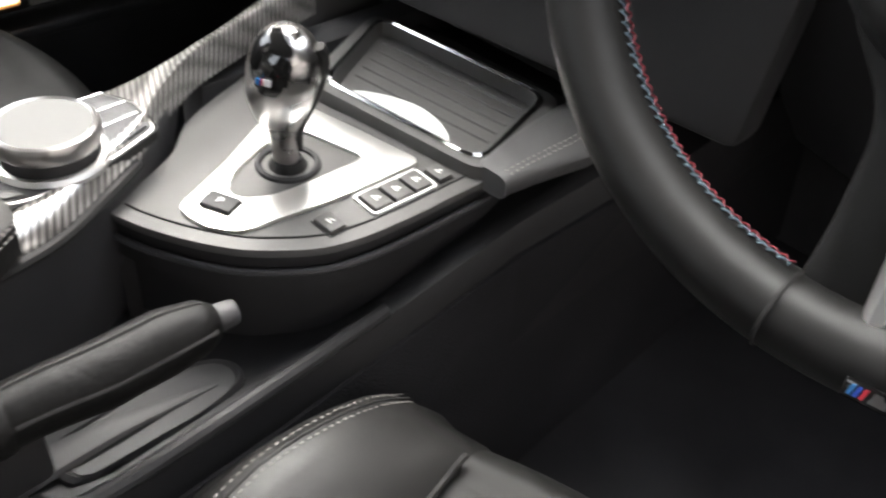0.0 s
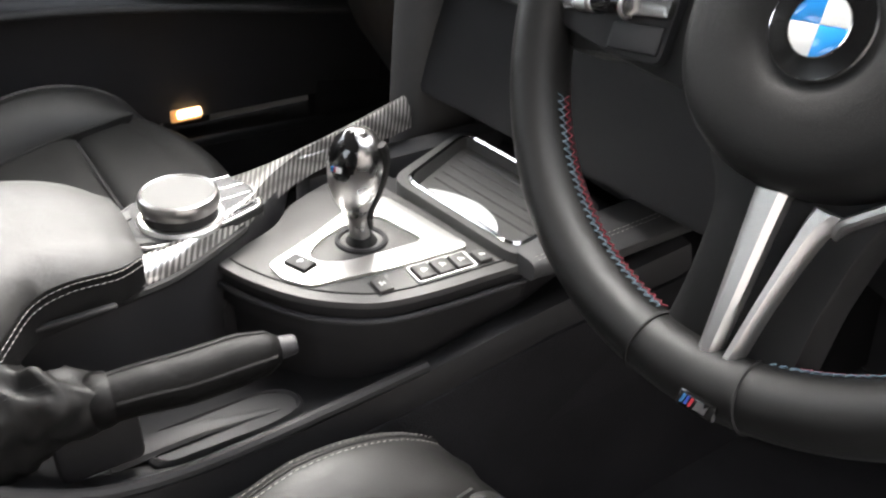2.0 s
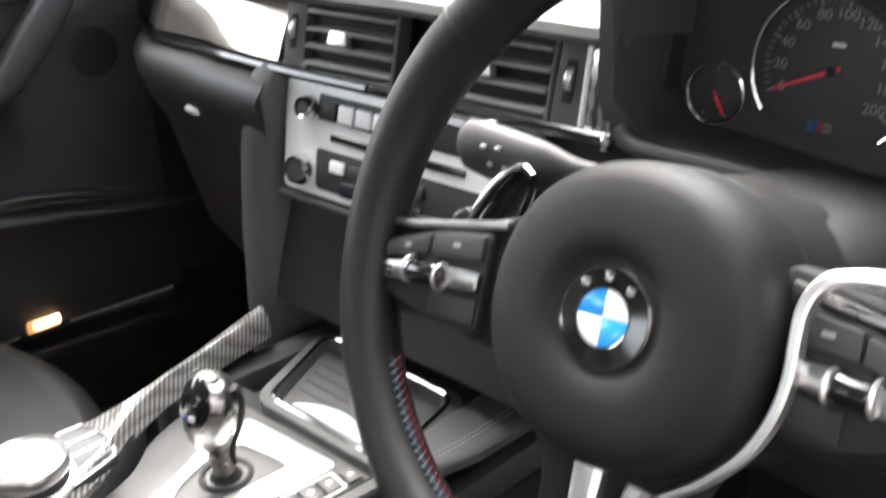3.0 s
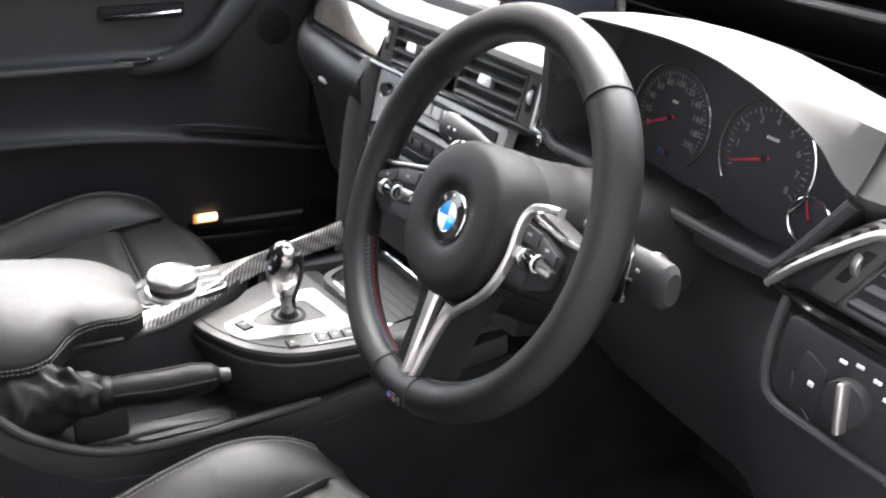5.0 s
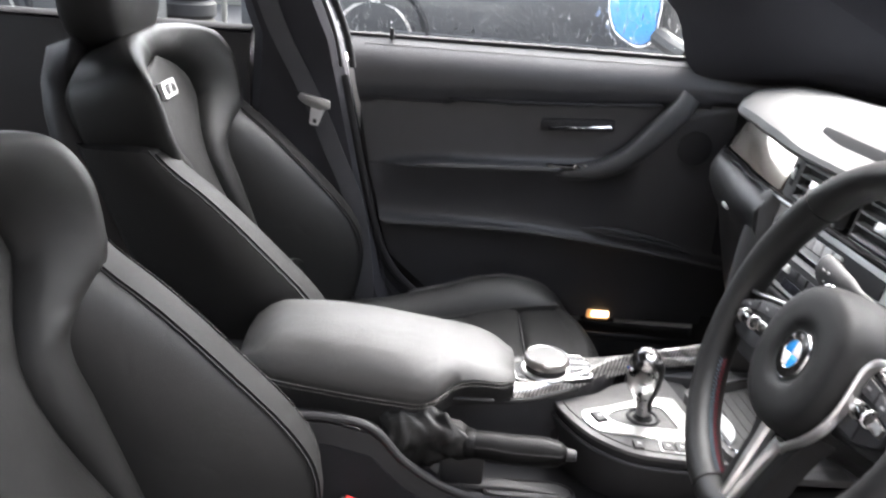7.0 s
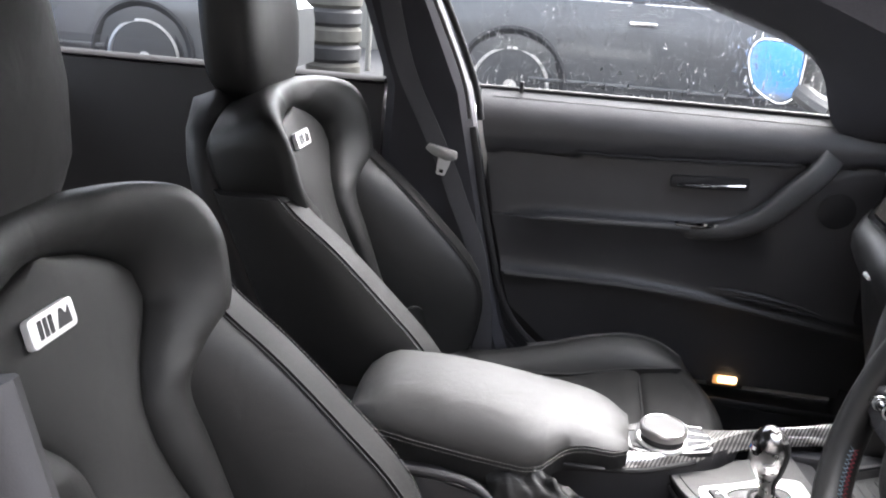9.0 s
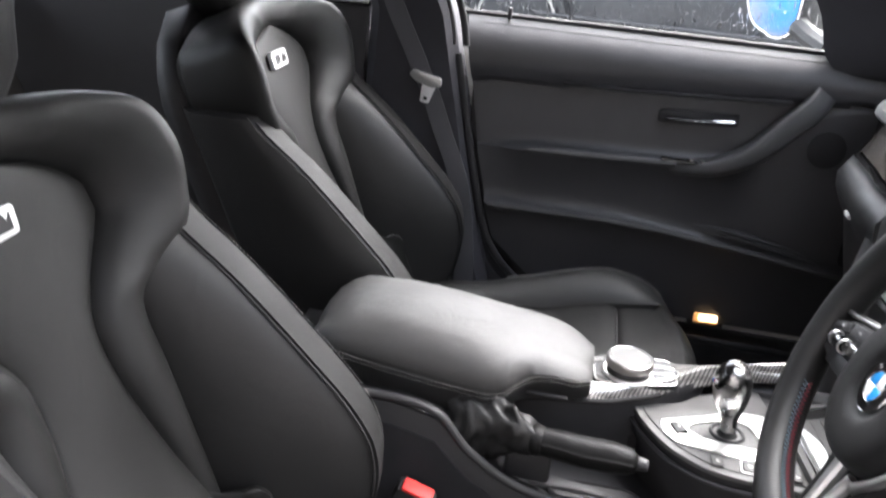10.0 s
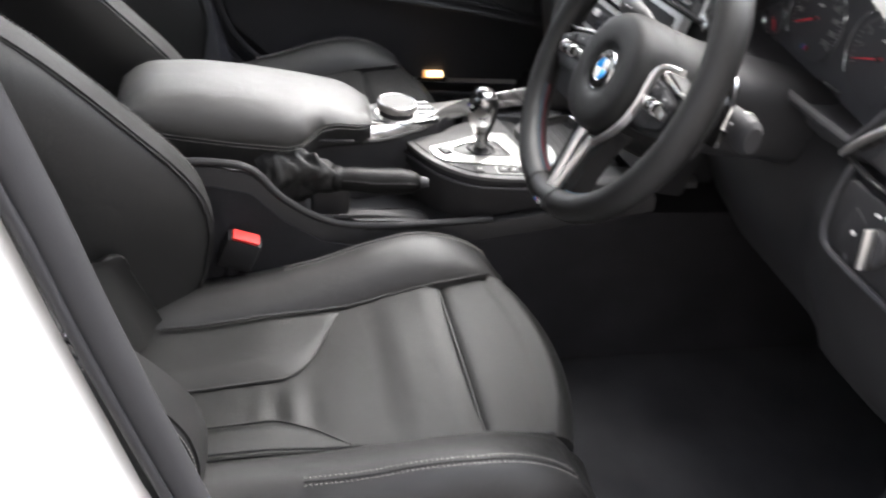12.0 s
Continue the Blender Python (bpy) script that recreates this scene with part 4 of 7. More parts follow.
ys = span(-0.562, -0.300, 14) + span(-0.295, -0.189, 12)
rings = []
for y in ys:
    l, r, t, s = arm_left(y), arm_right(y), arm_top(y), arm_seam(y)
    w = r - l
    rings.append([V(l + 0.004, y, s), V(l, y, s + (t - s) * 0.3), V(l + 0.010, y, s + (t - s) * 0.72), V(l + w * 0.18, y, t - 0.004), V(l + w * 0.40, y, t), V(l + w * 0.62, y, t - 0.002), V(l + w * 0.82, y, t - 0.010), V(r - 0.010, y, s + (t - s) * 0.55), V(r, y, s + (t - s) * 0.15), V(r - 0.003, y, s)])
bm = loft(bmesh.new(), rings)
bmesh.ops.subdivide_edges(bm, edges=[e for e in bm.edges if e.calc_length() > 0.02], cuts=1, smooth=0.6, use_grid_fill=True)
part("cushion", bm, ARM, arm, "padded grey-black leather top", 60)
rings = []
for y in ys:
    l, r, s = arm_left(y), arm_right(y), arm_seam(y)
    b = curve_at([-0.56, -0.30, -0.285, -0.19], [0.565, 0.575, 0.590, 0.592], y)
    rings.append([V(l + 0.006, y, b), V(l + 0.004, y, s - 0.001), V(r - 0.004, y, s - 0.001), V(r - 0.008, y, b)])
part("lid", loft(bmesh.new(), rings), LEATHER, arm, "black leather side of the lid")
for dz in (0.0015, -0.004):
    line = smooth_line([V(arm_right(y) + 0.0006, y, arm_seam(y) + dz) for y in ys], 3)
    part("stitching", stitches(line, 0.005, 0.0034, 0.0005), THREAD, arm)
part("box", prism(rounded([(-0.11, -0.60), (0.07, -0.60), (0.072, -0.31), (0.03, -0.29), (-0.01, -0.28), (-0.105, -0.28)], 0.02), 0.30, 0.570, 0.01), SOFT, arm, "black storage box under the lid")
part("latch", box((0.030, -0.245, 0.601), (0.006, 0.055, 0.004), 0.0015, None), DARK, arm, "narrow dark latch slit")

# ---- hand brake ----
brake = thing("hand_brake", "black leather hand brake lever with a crumpled leather boot", "hand brake")
gp = smooth_line([(0.074, -0.250, 0.560), (0.076, -0.222, 0.560), (0.078, -0.19, 0.5575), (0.080, -0.155, 0.5585), (0.082, -0.134, 0.5585), (0.083, -0.122, 0.5575)], 5)
gr = [curve_at([-0.250, -0.222, -0.19, -0.152, -0.131, -0.121], [0.0160, 0.0172, 0.0186, 0.0186, 0.0155, 0.0095], p.y) for p in gp]
grip = part("grip", tube(bmesh.new(), gp, gr, 24, flat=1.12, up=(0, 0, 1)), BRAKEHIDE, brake, "black leather grip")
part("release_button", rod((0.083, -0.124, 0.5595), (0.0865, -0.108, 0.5605), 0.0092, 0.0076, bevel=0.003), SOFT, brake, "dark grey release button")
for off in (-0.6, 0.75):
    line = [p + V(r * math.cos(off + 0.9) * 0.98, 0, r * math.sin(off + 0.9) * 1.12) for p, r in zip(gp, gr)]
    part("seam", tube(bmesh.new(), line[2:-3], 0.0014, 5), SEAM, grip)
cp = [(0.0725, -0.256, 0.560), (0.0740, -0.241, 0.560)]
part("collar", tube(bmesh.new(), smooth_line(cp, 3), [0.0185, 0.0202, 0.0200, 0.0186], 18), BRAKEHIDE, brake)
rings = []
for k, t in enumerate(span(0, 1, 30)):
    y = -0.250 - 0.115 * t
    cz, rz, rx = 0.558 - 0.004 * t + 0.016 * math.sin(t * 3.1), 0.020 + 0.036 * t ** 0.8, 0.019 + 0.009 * t
    ring = []
    for j in range(36):
        a = 2 * math.pi * j / 36
        f = 1 + min(1, 5 * t) * (0.34 * noise.noise(V(math.cos(a) * 1.3 + 3, math.sin(a) * 1.3, t * 5.5)) + 0.20 * noise.noise(V(math.cos(a) * 3.5, math.sin(a) * 3.5 + 7, t * 14)) + 0.05 * math.sin(t * 26 + 3 * math.sin(a)))
        ring.append(V(0.072 - 0.012 * t + rx * f * math.cos(a), y + 0.006 * math.sin(3 * a), cz - 0.018 * t + rz * f * math.sin(a)))
    rings.append(ring)
boot = part("boot", loft(bmesh.new(), rings), LEATHER, brake, "crumpled black leather boot", 80)
for j in (5, 6):
    line = [sum((rings[q][j] for q in range(max(k - 2, 0), min(k + 3, 30))), V(0, 0, 0)) / len(range(max(k - 2, 0), min(k + 3, 30))) + V(0.0016, 0, 0.0018) for k in range(4, 30)]
    part("stitching", stitches(smooth_line(line[::3], 6), 0.0045, 0.0030, 0.0004), SOFT, boot)
part("arm", box((0.070, -0.255, 0.520), (0.012, 0.06, 0.05), 0.006), DARK, brake)

# ---- seat belt buckle ----
buckle = thing("belt_buckle", "black seat belt buckle with a red release button", "buckle")
bmx = Matrix.Translation((0.136, -0.390, 0.484)) @ Matrix.Rotation(radians(-18), 4, "X") @ Matrix.Rotation(radians(12), 4, "Y")
part("housing", box((0, 0, -0.014), (0.026, 0.052, 0.060), 0.006, bmx), DARK, buckle)
part("button", box((0.0035, 0, 0.020), (0.020, 0.040, 0.006), 0.002, bmx), BUCKLE_RED, buckle, "bright red release button")
part("stalk", rod(bmx @ V(0, 0, -0.04), (0.120, -0.44, 0.30), 0.010), DARK, buckle)


# ---- steering wheel ----
WT = radians(21.5)
wheel_m = Matrix(((1, 0, 0, 0.354), (0, math.sin(WT), -math.cos(WT), 0.029), (0, math.cos(WT), math.sin(WT), 0.866), (0, 0, 0, 1))) @ Matrix.Rotation(radians(7), 4, "Z")
wheel = thing("steering_wheel", "black leather steering wheel with silver spokes and a round badge", "steering wheel", at=wheel_m)
RC = 0.1685


def on_rim(a, radial=0.0, axial=0.0):
    return V((RC + radial) * math.cos(a), (RC + radial) * math.sin(a), axial)


def rim_r(a):
    """The rim is thicker at ten and two o'clock."""
    d = math.degrees(a) % 360
    return 0.0165 + 0.0016 * sum(math.exp(-((d - c) / 22) ** 2) for c in (42, 138))


rings = []
for k in range(120):
    a = 2 * math.pi * k / 120
    r = rim_r(a)
    rings.append([on_rim(a, r * math.cos(b), 1.12 * r * math.sin(b)) for b in (2 * math.pi * j / 20 for j in range(20))])
rings.append(rings[0])
rim = part("rim", loft(bmesh.new(), rings, caps=False), RIMHIDE, wheel, "black leather rim")
bmesh_clean = bmesh.new()
bmesh_clean.from_mesh(rim.data)
bmesh.ops.remove_doubles(bmesh_clean, verts=bmesh_clean.verts, dist=1e-6)
bmesh_clean.to_mesh(rim.data)
bmesh_clean.free()
for d in (45, 135, 260, 280):
    a = radians(d)
    r = rim_r(a) + 0.0004
    part("rim_seam", tube(bmesh.new(), [on_rim(a, r * math.cos(b), 1.12 * r * math.sin(b)) for b in (2 * math.pi * j / 24 for j in range(24))], 0.0009, 5, closed=True), SEAM, rim)
# cross-stitched thread round the inside of the rim
for d0, d1 in ((206, 258), (282, 334)):
    for mat, ph, name in ((BLUE_THREAD, 0, "blue_stitching"), (RED_THREAD, 1, "red_stitching")):
        bm = bmesh.new()
        n = int((d1 - d0) / 1.7)
        for k in range(n):
            a0, a1 = radians(d0 + (d1 - d0) * k / n), radians(d0 + (d1 - d0) * (k + 0.62) / n)
            za, zb = (0.0042, -0.0005) if ph == 0 else (-0.0052, -0.0008)
            r0 = -rim_r(a0) - 0.0003
            tube(bm, [on_rim(a0, r0, za), on_rim((a0 + a1) / 2, r0 - 0.0006, (za + zb) / 2), on_rim(a1, r0, zb)], 0.00045, 4)
            tube(bm, [on_rim(a1, r0, zb), on_rim(a1 + radians(0.55), r0 - 0.0004, (za + zb) / 2), on_rim(a1 + radians(0.65), r0, za)], 0.0005, 4)
        part(name, bm, mat, rim, "blue cross-stitch thread" if ph == 0 else "red cross-stitch thread")

def hub(name, bm, *rest):
    """A part of the hub, which sits a little low in the rim."""
    if rest[1] is wheel:
        bm.transform(HUB)
    elif rest[1].parent is wheel:
        bm.transform(HUB)
    return part(name, bm, *rest)


HUB = Matrix.Translation((0.0085, -0.0096, -0.004))
# hub pad with a shallow dish round the badge
prof = ((1.02, -0.024), (1.045, -0.022), (1.045, -0.004), (1.038, 0.008), (1.020, 0.0158), (0.985, 0.0220), (0.94, 0.0262), (0.87, 0.0286), (0.74, 0.0297), (0.58, 0.0302), (0.47, 0.0298), (0.415, 0.0280), (0.375, 0.0266), (0.02, 0.0262))
pad = hub("hub_pad", (lambda bm: loft(bm, [[V(f * 0.0675 * math.copysign(abs(math.cos(a)) ** 0.94, math.cos(a)), f * (0.068 if math.sin(a) > 0 else 0.0665) * math.copysign(abs(math.sin(a)) ** 0.92, math.sin(a)) + 0.0, z) for a in (2 * math.pi * j / 72 for j in range(72))] for f, z in prof]))(bmesh.new()), HUBPAD, wheel, "soft black plastic hub pad")
# round badge: black ring, blue and white quarters
bz = 0.0268
BADGE = Matrix.Diagonal((0.90, 0.90, 1, 1))
hub("badge_ring", turned([(0.0245, bz - 0.002), (0.0248, bz), (0.0240, bz + 0.0016), (0.0150, bz + 0.0022), (0.0145, bz + 0.0015)], BADGE, 56), GLOSS, pad, "glossy black badge ring")
hub("badge_edge", turned([(0.0250, bz - 0.002), (0.0253, bz + 0.0005), (0.0246, bz + 0.0014), (0.0242, bz + 0.0012)], BADGE, 56), CHROME, pad, "chrome badge edge")
hub("badge_inner_edge", turned([(0.0152, bz + 0.001), (0.0150, bz + 0.0028), (0.0144, bz + 0.0026)], BADGE, 48), CHROME, pad)
for k in range(4):
    arcp = [(0.0145 * math.cos(b), 0.0145 * math.sin(b)) for b in span(math.pi / 2 * k, math.pi / 2 * (k + 1), 10)]
    hub("badge_quarter", prism([(0, 0)] + arcp, bz - 0.001, bz + 0.0022, 0.0003, BADGE), WHITE_ENAMEL if k % 2 == 0 else BLUE_ENAMEL, pad, "white enamel quarter" if k % 2 == 0 else "blue enamel quarter")
for b in (130, 90, 50):
    hub("badge_mark", box((0.0196 * math.cos(radians(b)), 0.0196 * math.sin(radians(b)), bz + 0.0022), (0.0045, 0.0045, 0.0006), 0.0002, BADGE), STEEL, pad)
# shroud behind the pad
hub("hub_cover", (lambda bm: loft(bm, [[V(f * 0.0705 * math.cos(a), f * 0.0700 * math.sin(a), z) for a in (2 * math.pi * j / 72 for j in range(72))] for f, z in ((0.92, -0.094), (1.02, -0.092), (1.095, -0.086), (1.085, -0.081), (1.06, -0.078), (1.04, -0.055), (1.02, -0.030), (1.01, -0.0238), (0.99, -0.0232), (0.90, -0.0232))]))(bmesh.new()), HUBPAD, wheel, "black hub cover")
hub("cover_seam", tube(bmesh.new(), [V(0.0716 * math.cos(a), 0.0712 * math.sin(a), -0.0226) for a in (2 * math.pi * j / 72 for j in range(72))], 0.0011, 6, closed=True), SEAM, wheel)
# side spokes
def reach(x):
    """The switch pods: the one towards the middle of the car shows longer."""
    return -(0.087 + (x - 0.073) * 1.2) if side_of < 0 else 0.073 + (x - 0.073) * 0.82


for sx in (-1, 1):
    side_of = sx
    out = rounded([(0.055 * sx, -0.040), (0.090 * sx, -0.036), (0.125 * sx, -0.030), (0.158 * sx, -0.034), (0.160 * sx, 0.026), (0.130 * sx, 0.020), (0.095 * sx, 0.030), (0.060 * sx, 0.040)], 0.012, 4)
    spoke = hub("spoke", prism(out, -0.022, 0.002, 0.005), HUBPAD, wheel, "black side spoke")
    pod = rounded([(reach(0.072), -0.030), (reach(0.100), -0.030), (reach(0.136), -0.020), (reach(0.138), 0.008), (reach(0.100), 0.021), (reach(0.072), 0.024)], 0.006, 4)
    hub("button_pod", prism(pod, 0.0, 0.0075, 0.002), DARK, spoke)
    hub("upper_button", prism(rounded([(reach(0.074), 0.008), (reach(0.104), 0.006), (reach(0.104), 0.018), (reach(0.074), 0.022)], 0.002), 0.005, 0.0105, 0.0012), SOFT, spoke)
    hub("upper_button", prism(rounded([(reach(0.106), 0.006), (reach(0.133), -0.001), (reach(0.134), 0.007), (reach(0.106), 0.017)], 0.002), 0.005, 0.0105, 0.0012), SOFT, spoke)
    hub("symbol", box((reach(0.089), 0.014, 0.0106), (0.005, 0.0024, 0.0005)), DIAL_PRINT, spoke)
    hub("symbol", box((reach(0.119), 0.008, 0.0106), (0.0045, 0.0024, 0.0005)), DIAL_PRINT, spoke)
    hub("silver_bar", prism(rounded([(reach(0.073), -0.008), (reach(0.134), -0.013), (reach(0.136), -0.004), (reach(0.105), 0.0015), (reach(0.073), 0.003)], 0.003), 0.005, 0.0115, 0.002), STEEL, spoke, "polished silver switch bar")
    hub("roller", rod((reach(0.096), -0.0035, 0.0115), (reach(0.113), -0.0055, 0.0115), 0.0062, seg=24, bevel=0.0015), GLOSS, spoke, "dark glossy scroll roller")
    for x in (0.0945, 0.1145):
        hub("roller_ring", tube(bmesh.new(), [V(reach(x), -0.0045 + 0.0068 * math.cos(b), 0.0115 + 0.0068 * math.sin(b)) for b in (2 * math.pi * j / 18 for j in range(18))], 0.0011, 5, closed=True), SATIN, spoke)
    hub("lower_button", prism(rounded([(reach(0.074), -0.026), (reach(0.102), -0.027), (reach(0.102), -0.013), (reach(0.074), -0.011)], 0.002), 0.005, 0.009, 0.0012), DARK, spoke)
    hub("top_strip", prism(rounded([(reach(0.066), 0.027), (reach(0.122), 0.018), (reach(0.150), 0.017), (reach(0.150), 0.0205), (reach(0.122), 0.022), (reach(0.066), 0.032)], 0.0015), 0.0, 0.006, 0.001), STEEL, spoke)
    # shift paddle behind the spoke
    pad_o = rounded([((x + 0.034) * sx, y + 0.006) for x, y in [(0.066, -0.020), (0.118, -0.018), (0.112, 0.022), (0.094, 0.048), (0.078, 0.056), (0.070, 0.050), (0.076, 0.025)]], 0.008, 5)
    pd = hub("shift_paddle", prism(pad_o, -0.046, -0.041, 0.0018), GLOSS, wheel, "glossy black shift paddle")
    edge = smooth_line([((x + 0.034) * sx, y + 0.006, -0.0405) for x, y in [(0.114, 0.002), (0.110, 0.024), (0.094, 0.047), (0.080, 0.0555), (0.071, 0.051)]], 5)
    hub("paddle_edge", tube(bmesh.new(), edge, 0.0024, 8), CHROME, pd)
    if sx < 0:
        continue
    # bright bow that runs from the side spoke down into the lower spoke
    bow = smooth_line([(0.112, 0.0285, 0.002), (0.100, 0.0275, 0.007), (0.0900, 0.0230, 0.011), (0.0850, 0.010, 0.0125), (0.0850, -0.016, 0.0125), (0.0815, -0.034, 0.0125), (0.0730, -0.051, 0.012), (0.0590, -0.0665, 0.011), (0.0460, -0.0768, 0.0098), (0.0392, -0.0822, 0.0080), (0.0345, -0.0885, 0.0005)], 6)
    rings = []
    for k, p in enumerate(bow):
        d = (bow[min(k + 1, len(bow) - 1)] - bow[max(k - 1, 0)]).normalized()
        w = V(d.y, -d.x, 0).normalized() * curve_at([0, 6, 24, 54, 60], [0.0036, 0.0032, 0.0026, 0.0026, 0.0030], k)
        rings.append([p - w + V(0, 0, -0.007), p - w * 0.9, p - w * 0.45 + V(0, 0, 0.0014), p + w * 0.45 + V(0, 0, 0.0014), p + w * 0.9, p + w + V(0, 0, -0.007)])
    part("silver_bow", loft(bmesh.new(), rings), SATIN, wheel, "satin silver bow trim")


def prong(inner, outer, z0, z1):
    """A crowned bar between two edges, thicker along its middle."""
    rings = []
    for a, b, in zip(smooth_line([(*q, 0) for q in inner], 5), smooth_line([(*q, 0) for q in outer], 5)):
        rings.append([a + V(0, 0, z0), a + V(0, 0, z1 - 0.003), a.lerp(b, 0.18) + V(0, 0, z1), a.lerp(b, 0.60) + V(0, 0, z1 + 0.0006), a.lerp(b, 0.88) + V(0, 0, z1 - 0.0016), b + V(0, 0, z1 - 0.005), b + V(0, 0, z0)])
    return loft(bmesh.new(), rings)


part("silver_bar", prong([(0.0132, -0.0775), (0.0122, -0.090), (0.0100, -0.125), (0.0077, -0.1545), (0.0090, -0.1585)], [(-0.0035, -0.0785), (-0.0032, -0.090), (-0.0022, -0.125), (-0.0016, -0.1600), (-0.0002, -0.1650)], -0.008, 0.0105), SATIN, wheel, "satin silver lower spoke bar")
part("silver_bar", prong([(0.0252, -0.0785), (0.0228, -0.090), (0.0165, -0.125), (0.0112, -0.1545), (0.0088, -0.1585)], [(0.0420, -0.0800), (0.0335, -0.0900), (0.0238, -0.125), (0.0172, -0.1600), (0.0130, -0.1660)], -0.008, 0.0095), SATIN, wheel, "satin silver lower spoke bar")
part("spoke_end", prism(rounded([(-0.0014, -0.1580), (0.0168, -0.1580), (0.0160, -0.1655), (0.0002, -0.1655)], 0.0025), -0.008, 0.0095, 0.0022), SATIN, wheel, "satin silver lower spoke tip")
lower = rounded([(-0.050, -0.052), (0.066, -0.052), (0.050, -0.082), (0.0425, -0.120), (0.040, -0.166), (-0.030, -0.166), (-0.0245, -0.130), (-0.0235, -0.088)], 0.014, 5)
part("lower_spoke", prism(lower, -0.022, 0.0015, 0.005), HUBPAD, wheel, "black lower spoke")
part("spoke_slot", prism([(0.0128, -0.079), (0.0250, -0.080), (0.0112, -0.157), (0.0078, -0.157)], 0.000, 0.0022), SEAM, wheel, "dark slot between the silver bars")
bg = part("rim_badge", box((0.0135, -0.1765, 0.0165), (0.020, 0.0085, 0.004), 0.0015), GLOSS, wheel, "small dark badge with three stripes")
slant = [(-0.0011, -0.0021), (0.0003, -0.0021), (0.0013, 0.0021), (-0.0001, 0.0021)]
for k, mm in enumerate((BLUE_STRIPE, NAVY, RED)):
    part("stripe", prism([(x + 0.0068 + 0.0022 * k, y - 0.1765) for x, y in slant], 0.0184, 0.0189), mm, bg)
part("badge_block", prism([(0.0133, -0.1786), (0.0190, -0.1786), (0.0200, -0.1744), (0.0180, -0.1762), (0.0172, -0.1744), (0.0144, -0.1744)], 0.0184, 0.0189), STEEL, bg)

# ---- steering column ----
column = thing("steering_column", "black steering column shroud with two control stalks", "steering column")
rings = []
for y, z, w, h in ((0.075, 0.838, 0.040, 0.035), (0.10, 0.838, 0.058, 0.050), (0.14, 0.836, 0.068, 0.056), (0.20, 0.828, 0.070, 0.052), (0.30, 0.81, 0.075, 0.05)):
    rings.append([V(0.37 + w * math.copysign(abs(math.cos(a)) ** 0.7, math.cos(a)), y, z + h * math.copysign(abs(math.sin(a)) ** 0.7, math.sin(a))) for a in (2 * math.pi * j / 28 for j in range(28))])
part("shroud", loft(bmesh.new(), rings), DARK, column)
for sx in (-1, 1):
    tip = V(0.546, 0.090, 0.872) if sx > 0 else V(0.178, 0.104, 0.882)
    root = V(0.37 + 0.055 * sx, 0.105, 0.866 if sx > 0 else 0.884)
    pts = [root.lerp(tip, t) + V(0, -0.004 * math.sin(math.pi * t), 0) for t in span(0, 1, 24)]
    rs = [curve_at([0, 0.35, 0.5, 0.85, 0.96, 1], [0.010, 0.013, 0.0165, 0.0200, 0.0185, 0.0130] if sx > 0 else [0.008, 0.010, 0.0150, 0.0180, 0.0165, 0.0120], t) for t in span(0, 1, 24)]
    st = part("stalk", tube(bmesh.new(), pts, rs, 20, flat=0.62, up=(0, 1, 0)), RUBBER, column, "dark satin control stalk")
    e = (tip - root).normalized()
    part("stalk_ring", tube(bmesh.new(), [tip - e * 0.026, tip - e * 0.021], 0.0202 if sx > 0 else 0.0182, 20, flat=0.63, up=(0, 1, 0)), STEEL, st)
    for k, (dx, dz) in enumerate(((0.040, 0.007), (0.034, -0.004), (0.046, -0.004), (0.028, 0.006))):
        c = tip - e * dx + V(0, -0.0140 if sx > 0 else -0.0130, dz)
        part("symbol", box(c, (0.0040, 0.002, 0.0025), 0.0005), DIAL_PRINT, st)


# ---- dashboard ----
dash = thing("dashboard", "black soft dashboard with a leather lower roll and polished trim", "dashboard")
XS = span(-0.70, 0.2175, 28) + [0.2180] + span(0.2185, 0.5810, 14) + span(0.5815, 0.70, 6)


def dash_y(x):
    """How far forward the front edge lies: it swings away at both ends."""
    return curve_at([-0.70, -0.60, -0.45, -0.25, -0.13, 0.21, 0.45, 0.60, 0.70], [0.150, 0.095, 0.035, 0.010, 0.012, 0.045, 0.050, 0.045, 0.070], x)


def dash_section(x):
    o = dash_y(x)
    drop = curve_at([-0.70, -0.5, -0.3, 0.0, 0.3, 0.55, 0.70], [-0.030, -0.012, 0, 0.004, 0.0, -0.012, -0.03], x)
    if 0.2178 < x < 0.5812:
        return [(0.300, 0.930), (0.300, 0.940), (0.302, 0.945), (0.305, 0.955), (0.32, 0.955), (0.40, 0.940), (0.60, 0.90), (0.82, 0.875), (0.84, 0.84), (0.40, 0.84), (0.305, 0.90)]
    if x >= 0.5812:
        return [(0.160 + o, 0.946), (0.157 + o, 0.952), (0.160 + o, 0.956), (0.176 + o, 0.991), (0.186 + o, 0.996), (0.33, 0.984), (0.60, 0.89), (0.82, 0.865), (0.84, 0.84), (0.30 + o, 0.84), (0.20 + o, 0.915)]
    f = curve_at([-0.22, -0.12, 0.20, 0.2178], [0, 1, 1, 0.8], x)
    return [(0.170 + o, 0.932 - 0.004 * f + drop), (0.165 + o, 0.938 - 0.004 * f + drop), (0.168 + o, 0.950 - 0.009 * f + drop), (0.188 + o - 0.008 * f, 0.964 - 0.018 * f + drop), (0.26 + o, 0.974 - 0.016 * f + drop), (0.38 + o * 0.6, 0.968 + drop), (0.60, 0.928 + drop * 0.5), (0.82, 0.885 + drop * 0.3), (0.84, 0.84), (0.30 + o, 0.86), (0.20 + o, 0.925 + drop)]


